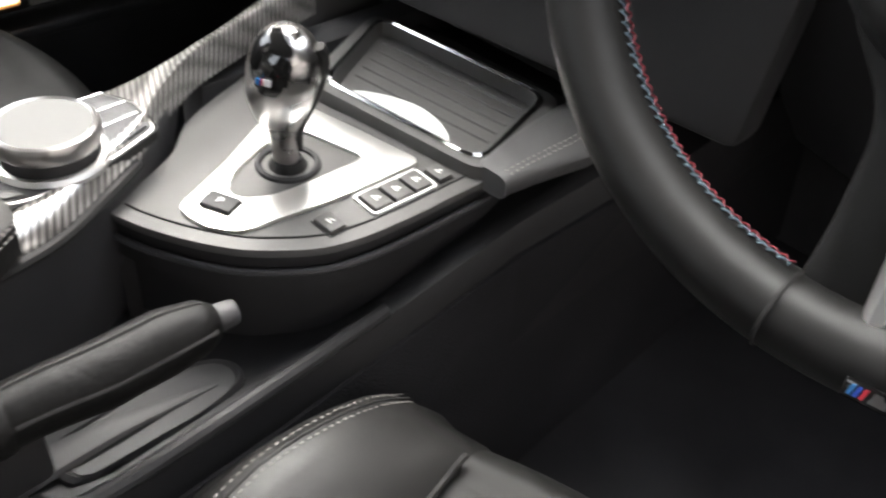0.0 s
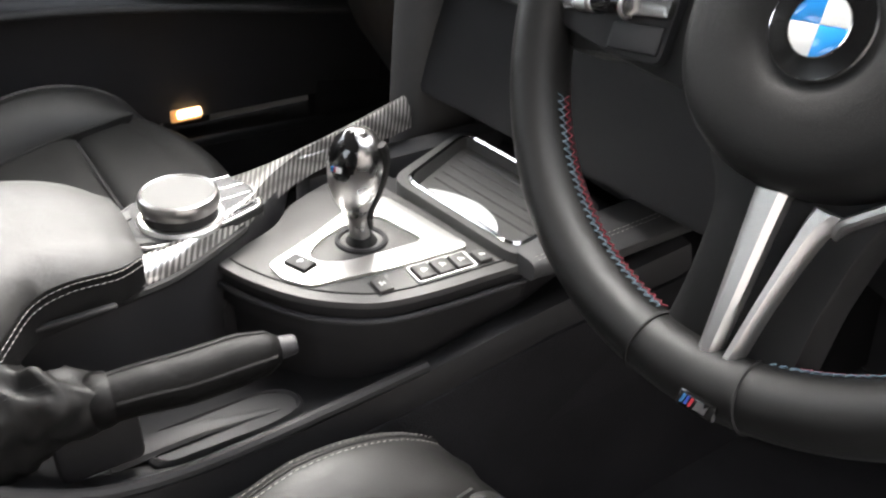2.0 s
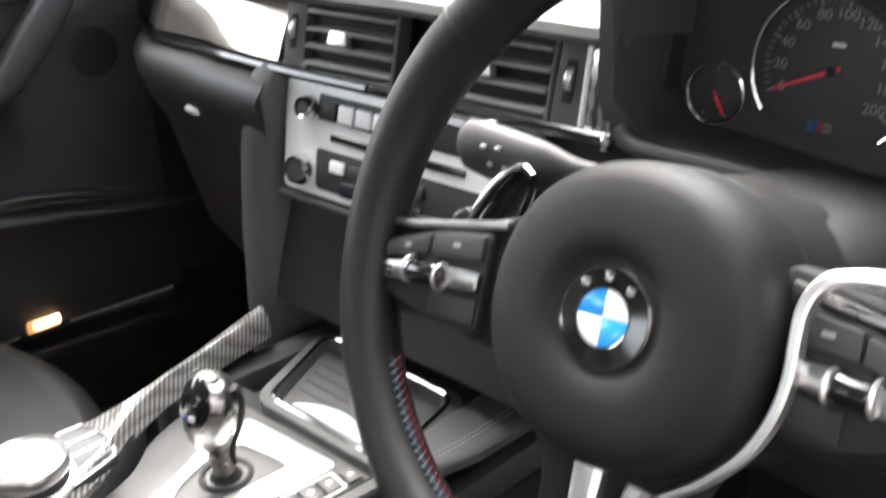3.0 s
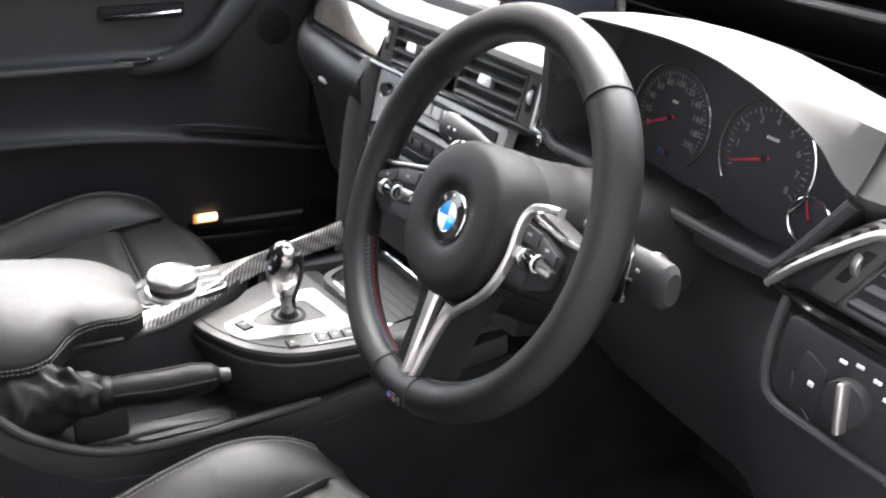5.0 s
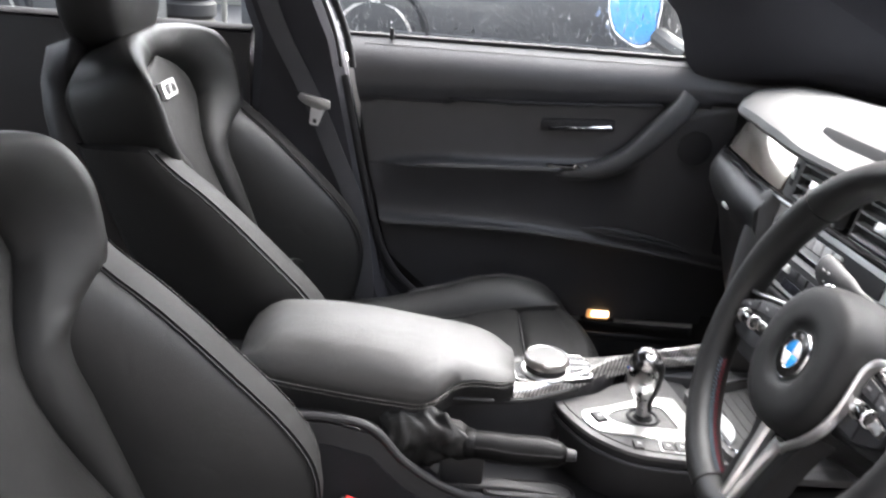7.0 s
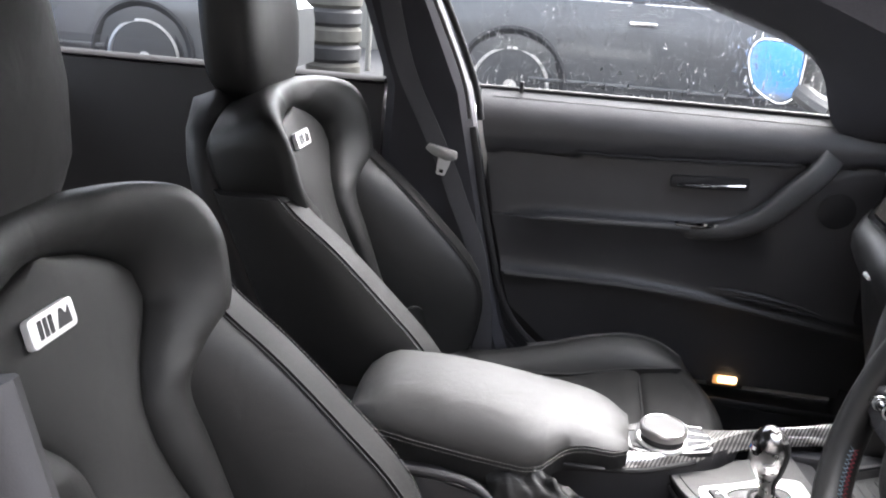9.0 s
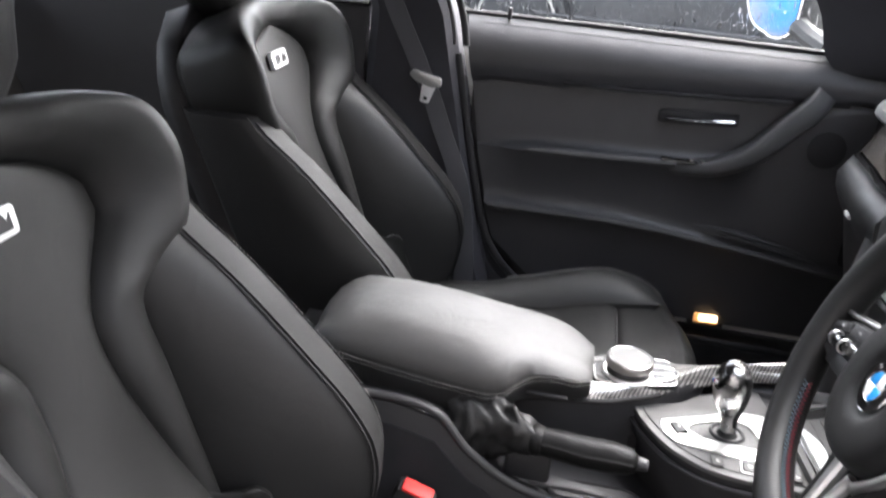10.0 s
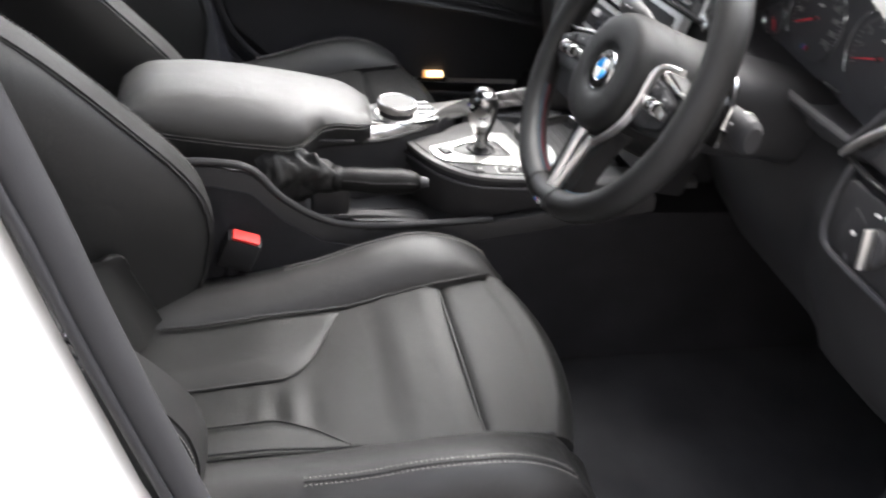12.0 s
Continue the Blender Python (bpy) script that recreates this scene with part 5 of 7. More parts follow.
top = part("upper_pad", loft(bmesh.new(), [[V(x, y, z) for y, z in dash_section(x)] for x in XS]), DASHPAD, dash, "soft black upper dashboard pad", 40)
# trim band under the pad, and the leather roll with the glove box below it on the passenger side
PX = span(-0.68, -0.150, 14)
part("trim_band", loft(bmesh.new(), [[V(x, 0.178 + dash_y(x) + a, z + curve_at([-0.70, -0.3], [-0.028, 0], x)) for a, z in ((0.022, 0.940), (0.010, 0.926), (-0.004, 0.898), (-0.013, 0.874), (0.05, 0.866), (0.06, 0.94))] for x in PX]), REFLECTING_TRIM, dash, "polished reflective passenger trim panel")
part("trim_lip", tube(bmesh.new(), [V(x, 0.160 + dash_y(x), 0.868 + curve_at([-0.70, -0.3], [-0.03, 0], x)) for x in span(-0.68, -0.02, 20)], 0.005, 8), GLOSS, dash)
roll = [(0.170, 0.862), (0.148, 0.856), (0.136, 0.838), (0.138, 0.815), (0.150, 0.790), (0.165, 0.765), (0.178, 0.70), (0.205, 0.60), (0.26, 0.52), (0.34, 0.47), (0.40, 0.60), (0.30, 0.86)]
part("glove_box", loft(bmesh.new(), [[V(x, y + dash_y(x), z + curve_at([-0.70, -0.3], [-0.03, 0], x) * (z > 0.7)) for y, z in roll] for x in PX]), LEATHER, dash, "black leather-covered glove box front", 60)
part("glove_handle", box((-0.302, 0.160, 0.800), (0.026, 0.008, 0.007), 0.002, None), SILVER, dash, "silver glove box catch")
# centre stack
stack_u = V(1, 0.1, 0).normalized()
stack_v = V(0, 0.2, 1).normalized()
stack_n = stack_v.cross(stack_u).normalized()
stack_n = stack_n if stack_n.y < 0 else -stack_n


def stack_m(x, z, d=0.0):
    """The pose of something on the face of the centre stack: x across, y up its face, z out of it."""
    o = V(0.21, 0.225, 0.90) + stack_u * ((x - 0.21) / stack_u.x)
    o = o + stack_v * ((z - o.z) / stack_v.z) + stack_n * d
    m = Matrix((stack_u, stack_v, stack_u.cross(stack_v))).transposed().to_4x4()
    m.translation = o
    return m


part("centre_backing", box((0, 0, -0.05), (0.40, 0.36, 0.05), 0.01, stack_m(0.03, 0.80)), RUBBER, dash)
# driver's side: hood over the instruments
lip = [(0.222, 0.208, 0.940), (0.226, 0.205, 0.976), (0.250, 0.202, 1.005), (0.326, 0.20, 1.013), (0.388, 0.20, 1.014), (0.434, 0.20, 1.011), (0.475, 0.20, 1.003), (0.515, 0.20, 0.991), (0.553, 0.20, 0.975), (0.576, 0.20, 0.957), (0.592, 0.202, 0.949)]
lip_s = smooth_line(lip, 5)
rings = []
for p in lip_s:
    s = (p.x - 0.205) / 0.37
    # the brow: a sloping face that widens towards the door
    ridge = V(p.x, curve_at([0.22, 0.40, 0.50, 0.60], [0.204, 0.205, 0.212, 0.222], p.x), max(p.z + 0.006, curve_at([0.30, 0.40, 0.431, 0.487, 0.545, 0.60], [0.94, 1.020, 1.019, 1.012, 1.004, 0.998], p.x)))
    end = V(p.x * 0.98 + 0.012, 0.66 - 0.22 * s, 0.925 - 0.02 * s)
    mid = V(p.x, 0.33 - 0.04 * s, max(ridge.z - 0.006, 0.93))
    low = p + V((0.39 - p.x) * 0.05, 0.074, -0.005)
    rings.append([p, p + V(0, -0.002, 0.0025), p.lerp(ridge, 0.5) + V(0, -0.001, 0.001), ridge + V(0, -0.003, -0.003), ridge + V(0, 0.004, 0.001), ridge.lerp(mid, 0.5) + V(0, 0, 0.003), mid, mid.lerp(end, 0.5) + V(0, 0, 0.006), end, end + V(0, 0, -0.06), low + V(0, 0.012, -0.012), low])
part("instrument_hood", loft(bmesh.new(), rings), DASHPAD, dash, "soft black instrument hood", 34)
# sides and floor of the cluster opening
bm = loft(bmesh.new(), [[V(*q) for q in ring] for ring in (
    [(0.204, 0.20, 0.99), (0.212, 0.20, 0.99), (0.216, 0.285, 0.985), (0.204, 0.285, 0.985)],
    [(0.204, 0.205, 0.90), (0.219, 0.203, 0.90), (0.224, 0.285, 0.90), (0.204, 0.285, 0.90)],
    [(0.210, 0.215, 0.862), (0.236, 0.213, 0.876), (0.242, 0.285, 0.876), (0.210, 0.285, 0.860)],
    [(0.33, 0.222, 0.846), (0.33, 0.216, 0.867), (0.335, 0.285, 0.868), (0.335, 0.285, 0.83)],
    [(0.47, 0.225, 0.840), (0.47, 0.221, 0.858), (0.475, 0.285, 0.852), (0.475, 0.285, 0.82)],
    [(0.545, 0.215, 0.852), (0.535, 0.213, 0.866), (0.530, 0.285, 0.862), (0.545, 0.285, 0.83)],
    [(0.572, 0.207, 0.905), (0.561, 0.205, 0.907), (0.556, 0.285, 0.905), (0.575, 0.285, 0.90)],
    [(0.598, 0.207, 0.946), (0.588, 0.205, 0.948), (0.580, 0.285, 0.955), (0.60, 0.285, 0.955)])])
part("cluster_frame", bm, SOFT, dash, "soft black frame round the instruments", 50)
part("cluster_lip", tube(bmesh.new(), smooth_line([(0.222, 0.205, 0.880), (0.240, 0.206, 0.869), (0.306, 0.208, 0.869), (0.380, 0.208, 0.866), (0.460, 0.207, 0.866), (0.510, 0.205, 0.868), (0.536, 0.204, 0.869), (0.547, 0.203, 0.875), (0.568, 0.203, 0.906), (0.592, 0.203, 0.945)], 5), 0.0060, 10), SOFT, dash, "rounded soft lip under the instruments")
# lower driver's side: knee panel and the panel that carries the light switch
knee = [(0.225, 0.842), (0.205, 0.825), (0.200, 0.78), (0.215, 0.70), (0.27, 0.60), (0.36, 0.52), (0.42, 0.60), (0.30, 0.86)]
part("knee_panel", loft(bmesh.new(), [[V(x, y + curve_at([0.20, 0.5, 0.555, 0.70], [0.035, 0.03, 0.0, 0.02], x), z + curve_at([0.2, 0.3, 0.55, 0.70], [0.02, 0, 0.0, 0.0], x)) for y, z in knee] for x in span(0.205, 0.70, 16)]), DARK, dash, "black knee panel below the column", 60)
edge = smooth_line([(0.569, 0.192, 0.860), (0.570, 0.186, 0.82), (0.575, 0.184, 0.790), (0.588, 0.184, 0.776), (0.62, 0.184, 0.774), (0.69, 0.186, 0.774)], 6)
part("panel_edge", tube(bmesh.new(), edge, 0.004, 8), SOFT, dash)
part("switch_panel", prism(rounded([(0.582, 0.782), (0.70, 0.780), (0.70, 0.852), (0.578, 0.852)], 0.012), 0, 0.012, 0.003, Matrix(((1, 0, 0, 0), (0, 0, -1, 0.196), (0, 1, 0, 0), (0, 0, 0, 1)))), DARK, dash)

# ---- light switch ----
sw = thing("light_switch", "round light switch with a silver grip and white symbols", "switch")
m = Matrix.Translation((0.647, 0.184, 0.814)) @ Matrix.Rotation(radians(90), 4, "X")
part("dial", turned([(0.0185, -0.004), (0.0185, 0.006), (0.0175, 0.009), (0.002, 0.010)], m), RUBBER, sw)
part("grip", box((0.003, 0, 0.014), (0.0052, 0.040, 0.012), 0.002, m @ Matrix.Rotation(radians(12), 4, "Z")), SATIN, sw, "silver grip bar")
for k, b in enumerate((118, 92, 62, 35)):
    part("symbol", box((0.030 * math.cos(radians(b)), 0.030 * math.sin(radians(b)), 0.0004), (0.006, 0.0028, 0.002), 0.0004, m), WHITE_MARK, sw)
part("symbol", box((-0.032, -0.004, 0.0018), (0.005, 0.004, 0.002), 0.0004, m), WHITE_MARK, sw)
part("button", prism(rounded([(-0.048, -0.024), (-0.022, -0.030), (-0.022, 0.012), (-0.044, 0.020)], 0.005), -0.004, 0.0016, 0.001, m), DARK, sw)
part("edge_line", tube(bmesh.new(), [m @ V(-0.050, -0.004, 0), m @ V(-0.047, -0.018, 0), m @ V(-0.026, -0.034, 0)], 0.0010, 5), SOFT, sw)

# ---- instrument cluster ----
cl = thing("instrument_cluster", "dark instrument cluster with four dials and red needles", "instruments")
FY = 0.276
cm = Matrix(((1, 0, 0, 0), (0, 0, -1, FY), (0, 1, 0, 0), (0, 0, 0, 1)))
part("face", prism(rounded([(0.215, 0.848), (0.560, 0.835), (0.566, 0.99), (0.215, 1.0)], 0.02), -0.006, 0.0, 0, cm), FACE, cl, "matt dark instrument face")


def dial(name, cx, cz, r, lo, hi, marks, labels, value, label, fine=4):
    d = part(name, turned([(r * 1.0, -0.001), (r * 1.0, 0.0012), (r * 0.97, 0.0016), (0.001, 0.0012)], cm @ Matrix.Translation((cx, cz, 0.0)), 48), FACE, cl, label)
    ring = [cm @ V(cx + r * 1.07 * math.cos(b), cz + r * 1.07 * math.sin(b), 0.004) for b in (radians(lo + 12 + (hi - lo - 24) * k / 40) for k in range(41))]
    part("dial_ring", tube(bmesh.new(), ring, [0.0003 + 0.0011 * math.sin(math.pi * min(1, 1.2 * abs(k - 20) / 20 * 0.5 + 0.1)) for k in range(41)], 6), CHROME, d, "thin chrome arc")
    bm = bmesh.new()
    n = (marks - 1) * fine
    for k in range(n + 1):
        b = radians(lo + (hi - lo) * k / n)
        major = k % fine == 0
        w, h = (0.0011, 0.12 * r) if major else (0.0006, 0.07 * r)
        merge(bm, box((0, r * 0.92 - h / 2, 0.0022), (w, h, 0.0005), 0, cm @ Matrix.Translation((cx, cz, 0)) @ Matrix.Rotation(b - math.pi / 2, 4, "Z")))
    part("scale", bm, DIAL_PRINT, d, "pale scale marks")
    for k, t in enumerate(labels):
        if t:
            b = radians(lo + (hi - lo) * k / (len(labels) - 1))
            lettering(t, r * 0.19, DIAL_PRINT, d, cm @ Matrix.Translation((cx + r * 0.70 * math.cos(b), cz + r * 0.70 * math.sin(b), 0.0022)), "numeral")
    b = radians(lo + (hi - lo) * value)
    nm = cm @ Matrix.Translation((cx, cz, 0.004)) @ Matrix.Rotation(b, 4, "Z")
    part("needle", prism([(-0.10 * r, -0.022 * r - 0.0004), (0.80 * r, -0.0006), (0.80 * r, 0.0006), (-0.10 * r, 0.022 * r + 0.0004)], 0, 0.0012, 0, nm), NEEDLE, d, "red needle")
    part("needle_cap", turned([(0.07 * r, 0), (0.07 * r, 0.002), (0.05 * r, 0.0026)], nm, 20), DARK, d)
    return d


dial("speedometer", 0.332, 0.925, 0.0495, 205, -35, 11, ["0", "20", "40", "60", "80", "100", "120", "140", "160", "180", "200"], 0.0, "round speed dial")
dial("rev_counter", 0.454, 0.924, 0.0495, 205, -35, 9, ["", "1", "2", "3", "4", "5", "6", "7", "8"], 0.02, "round engine speed dial")
dial("fuel_gauge", 0.2545, 0.897, 0.0200, 240, -58, 3, [], 1.0, "small round fuel dial", 2)
dial("temperature_gauge", 0.5140, 0.888, 0.0200, 250, -10, 3, ["", "", ""], 0.52, "small round temperature dial", 2)
for cx, cz, r in ((0.2545, 0.897, 0.0215), (0.5140, 0.888, 0.0215)):
    part("gauge_ring", tube(bmesh.new(), [cm @ V(cx + r * math.cos(b), cz + r * math.sin(b), 0.003) for b in (2 * math.pi * k / 40 for k in range(40))], 0.0008, 6, closed=True), STEEL, cl)
for cx, cz, w in ((0.333, 0.941, 0.008), (0.456, 0.943, 0.014), (0.400, 0.868, 0.030), (0.405, 0.860, 0.016)):
    part("small_print", box((cx, cz, 0.0024), (w, 0.0028, 0.0004), 0, cm), STEEL if cz < 0.9 else WHITE_MARK, cl)
for k, mm in enumerate((BLUE_STRIPE, NAVY, RED)):
    part("stripe", box((0.3235 + 0.0032 * k, 0.888, 0.0024), (0.003, 0.006, 0.0004), 0, cm), mm, cl)
part("stripe_block", box((0.3345, 0.888, 0.0024), (0.006, 0.006, 0.0004), 0, cm), STEEL, cl)


# ---- air vents ----
def air_vent(label, m, w, h, n=5, tab=0.0, thumb=1, face=SOFT):
    v = thing("air_vent", label, "air vent", "air vents")
    part("housing", box((0, 0, -0.030), (w, h, 0.05), 0.004, m), SEAM, v)
    o = even(rounded([(-w / 2 - 0.004, -h / 2 - 0.005), (w / 2 + 0.004, -h / 2 - 0.005), (w / 2 + 0.004, h / 2 + 0.005), (-w / 2 - 0.004, h / 2 + 0.005)], 0.006), 48)
    i = even(rounded([(-w / 2, -h / 2), (w / 2, -h / 2), (w / 2, h / 2), (-w / 2, h / 2)], 0.004), 48)
    part("frame", ring_plate(o, i, -0.012, 0.004, m, crown=0.001), face, v)
    for k in range(n):
        y = h * ((k + 0.5) / n - 0.5)
        sl = Matrix.Translation((0, y, -0.006)) @ Matrix.Rotation(radians(16), 4, "X")
        part("slat", box((0, 0, 0), (w - 0.002, 0.0036, 0.022), 0.0012, m @ sl), SLAT, v)
    part("tab", prism(rounded([(-0.013, -0.0065), (0.013, -0.0065), (0.010, 0.0065), (-0.010, 0.0065)], 0.002), 0.0, 0.008, 0.002, m @ Matrix.Translation((tab, 0, 0.0))), SATIN, v, "bright air direction tab")
    px = thumb * (w / 2 + 0.017)
    part("side_panel", prism(rounded([(px - 0.0125, -h / 2 - 0.004), (px + 0.0125, -h / 2 - 0.004), (px + 0.0125, h / 2 + 0.004), (px - 0.0125, h / 2 + 0.004)], 0.004), -0.012, 0.003, 0.002, m), PANEL, v)
    part("thumb_slot", box((px, 0, 0.002), (0.010, h * 0.52, 0.004), 0.002, m), SEAM, v)
    part("thumb_wheel", rod(m @ V(px - 0.003, 0.002, -0.003), m @ V(px + 0.003, 0.002, -0.003), 0.011, seg=28, bevel=0.001), SATIN, v, "ribbed silver thumb wheel")
    return v


air_vent("black slatted centre air vent with a bright tab", stack_m(0.095, 0.900, 0.002), 0.118, 0.062, 4, -0.005, 1, PANEL)
air_vent("black slatted centre air vent with a bright tab", stack_m(-0.060, 0.902, 0.002), 0.112, 0.062, 4, -0.010, -1, PANEL)
rm = Matrix.Translation((0.664, 0.205, 0.902)) @ Matrix.Rotation(radians(90), 4, "X") @ Matrix(((1, 0.55, 0, 0), (0, 1, 0, 0), (0, 0, 1, 0), (0, 0, 0, 1)))
air_vent("black slatted outer air vent beside the instruments", rm, 0.078, 0.062, 4, 0.014, -1, PANEL)
part("vent_trim", prism(rounded([(0.188, 0.926), (0.206, 0.930), (0.214, 0.866), (0.191, 0.866)], 0.003), 0, 0.006, 0.001, Matrix(((1, 0, 0, 0), (0, 0.2, -1, 0.040), (0, 1, 0, 0), (0, 0, 0, 1)))), DARK_CARBON, dash, "carbon fibre end piece")
part("vent_strip", tube(bmesh.new(), [stack_m(0.184, 0.931, 0.006).translation, stack_m(0.187, 0.868, 0.006).translation], 0.0028, 8), SATIN, dash, "bright vertical strip")
part("stack_strip", tube(bmesh.new(), [stack_m(x, 0.866, 0.010).translation for x in span(-0.15, 0.215, 12)], 0.0055, 10), GLOSS, dash, "glossy black strip below the vents")
part("strip_end", box((0, 0, 0), (0.008, 0.012, 0.008), 0.002, stack_m(0.214, 0.864, 0.014)), CHROME, dash)
# trim round the outer vent by the instruments
a = smooth_line([(0.547, 0.194, 0.860), (0.562, 0.191, 0.878), (0.583, 0.190, 0.900), (0.611, 0.190, 0.926), (0.628, 0.191, 0.938), (0.655, 0.196, 0.945), (0.69, 0.204, 0.948)], 6)
part("outer_trim", tube(bmesh.new(), a, 0.0038, 8), SATIN, dash, "bright trim line round the outer vent")
part("outer_carbon", loft(bmesh.new(), [[p + V(-0.007, 0.012, 0.008), p + V(-0.004, 0.003, 0.005), p + V(0.002, 0.002, 0.0), p + V(0.004, 0.02, -0.004)] for p in a]), DARK_CARBON, dash, "carbon fibre strip")
part("outer_back", prism([(0.550, 0.863), (0.70, 0.861), (0.70, 0.94), (0.632, 0.936), (0.612, 0.922), (0.585, 0.898)], 0, 0.01, 0.001, Matrix(((1, 0, 0, 0), (0, 0, -1, 0.216), (0, 1, 0, 0), (0, 0, 0, 1)))), SOFT, dash)
part("outer_lip", tube(bmesh.new(), [(0.545, 0.196, 0.861), (0.60, 0.188, 0.861), (0.70, 0.188, 0.862)], 0.0035, 8), GLOSS, dash)

# ---- radio and climate panel ----
cp = thing("climate_panel", "silver radio and climate control panel with two round knobs", "control panel")
part("plate", prism(rounded([(-0.140, 0.055), (0.150, 0.052), (0.145, -0.050), (-0.131, -0.050)], 0.008), -0.012, 0.004, 0.002, stack_m(0.0, 0.807)), SILVER, cp, "silver control plate")
part("dark_field", prism(rounded([(-0.090, 0.046), (0.135, 0.044), (0.135, 0.020), (-0.090, 0.022)], 0.003), 0.0, 0.0055, 0.001, stack_m(0.0, 0.807)), DARK, cp)
part("dark_field", prism(rounded([(-0.088, -0.004), (0.135, -0.004), (0.132, -0.042), (-0.084, -0.042)], 0.006), 0.0, 0.0055, 0.001, stack_m(0.0, 0.807)), DARK, cp)
for x, z, r in ((-0.101, 0.837, 0.0095), (-0.104, 0.779, 0.0130), (0.104, 0.779, 0.0130)):
    k = part("knob", turned([(r, 0.004), (r, 0.014), (r - 0.002, 0.0155), (0.001, 0.0155)], stack_m(x, z), 32), DARK, cp, "round control knob")
    part("knob_ring", turned([(r + 0.0025, 0.005), (r + 0.0025, 0.009), (r, 0.0165), (r - 0.003, 0.0160)], stack_m(x, z), 32), CHROME, k, "chrome knob ring")
for k in range(6):
    part("button", box((0, 0, 0.006), (0.019, 0.016, 0.005), 0.0015, stack_m(-0.073 + 0.022 * k, 0.838)), SILVER if k else DARK, cp)
for k in range(5):
    part("button", box((0, 0, 0.006), (0.019, 0.011, 0.004), 0.0012, stack_m(-0.056 + 0.024 * k, 0.790)), WHITE_MARK if k == 0 else SOFT, cp)
part("display", box((0, 0, 0.006), (0.10, 0.014, 0.003), 0.001, stack_m(0.0, 0.772)), SCREEN, cp)
part("slot", box((0, 0, 0.0042), (0.16, 0.007, 0.004), 0.001, stack_m(0.01, 0.815)), GLOSS, cp)
part("lower_lip", tube(bmesh.new(), [stack_m(x, 0.752, 0.006).translation for x in span(-0.13, 0.14, 10)], 0.004, 8), DARK, dash)

# ---- screen on the dashboard ----
nav = thing("dashboard_screen", "flat dark navigation screen standing on the dashboard", "screen")
nm = Matrix.Translation((0.055, 0.300, 1.020)) @ Matrix.Rotation(radians(6), 4, "Z") @ Matrix.Rotation(radians(82), 4, "X")
part("case", box((0, 0, -0.006), (0.262, 0.098, 0.014), 0.005, nm), GLOSS, nav)
part("display", box((0, 0, 0.0012), (0.246, 0.082, 0.001), 0.0, nm), SCREEN, nav, "dark display")
part("stand", box((0, -0.050, -0.012), (0.16, 0.03, 0.02), 0.006, nm), DARK, nav)


# ---- front seats ----
def back_y(z):
    """The face of the seat back leans 22 degrees."""
    return -0.741 + (0.875 - z) * 0.404


BACK_N = V(0, 0.927, 0.375)


def on_back(x, z, fwd=0.0):
    return V(x, back_y(z), z) + BACK_N * fwd


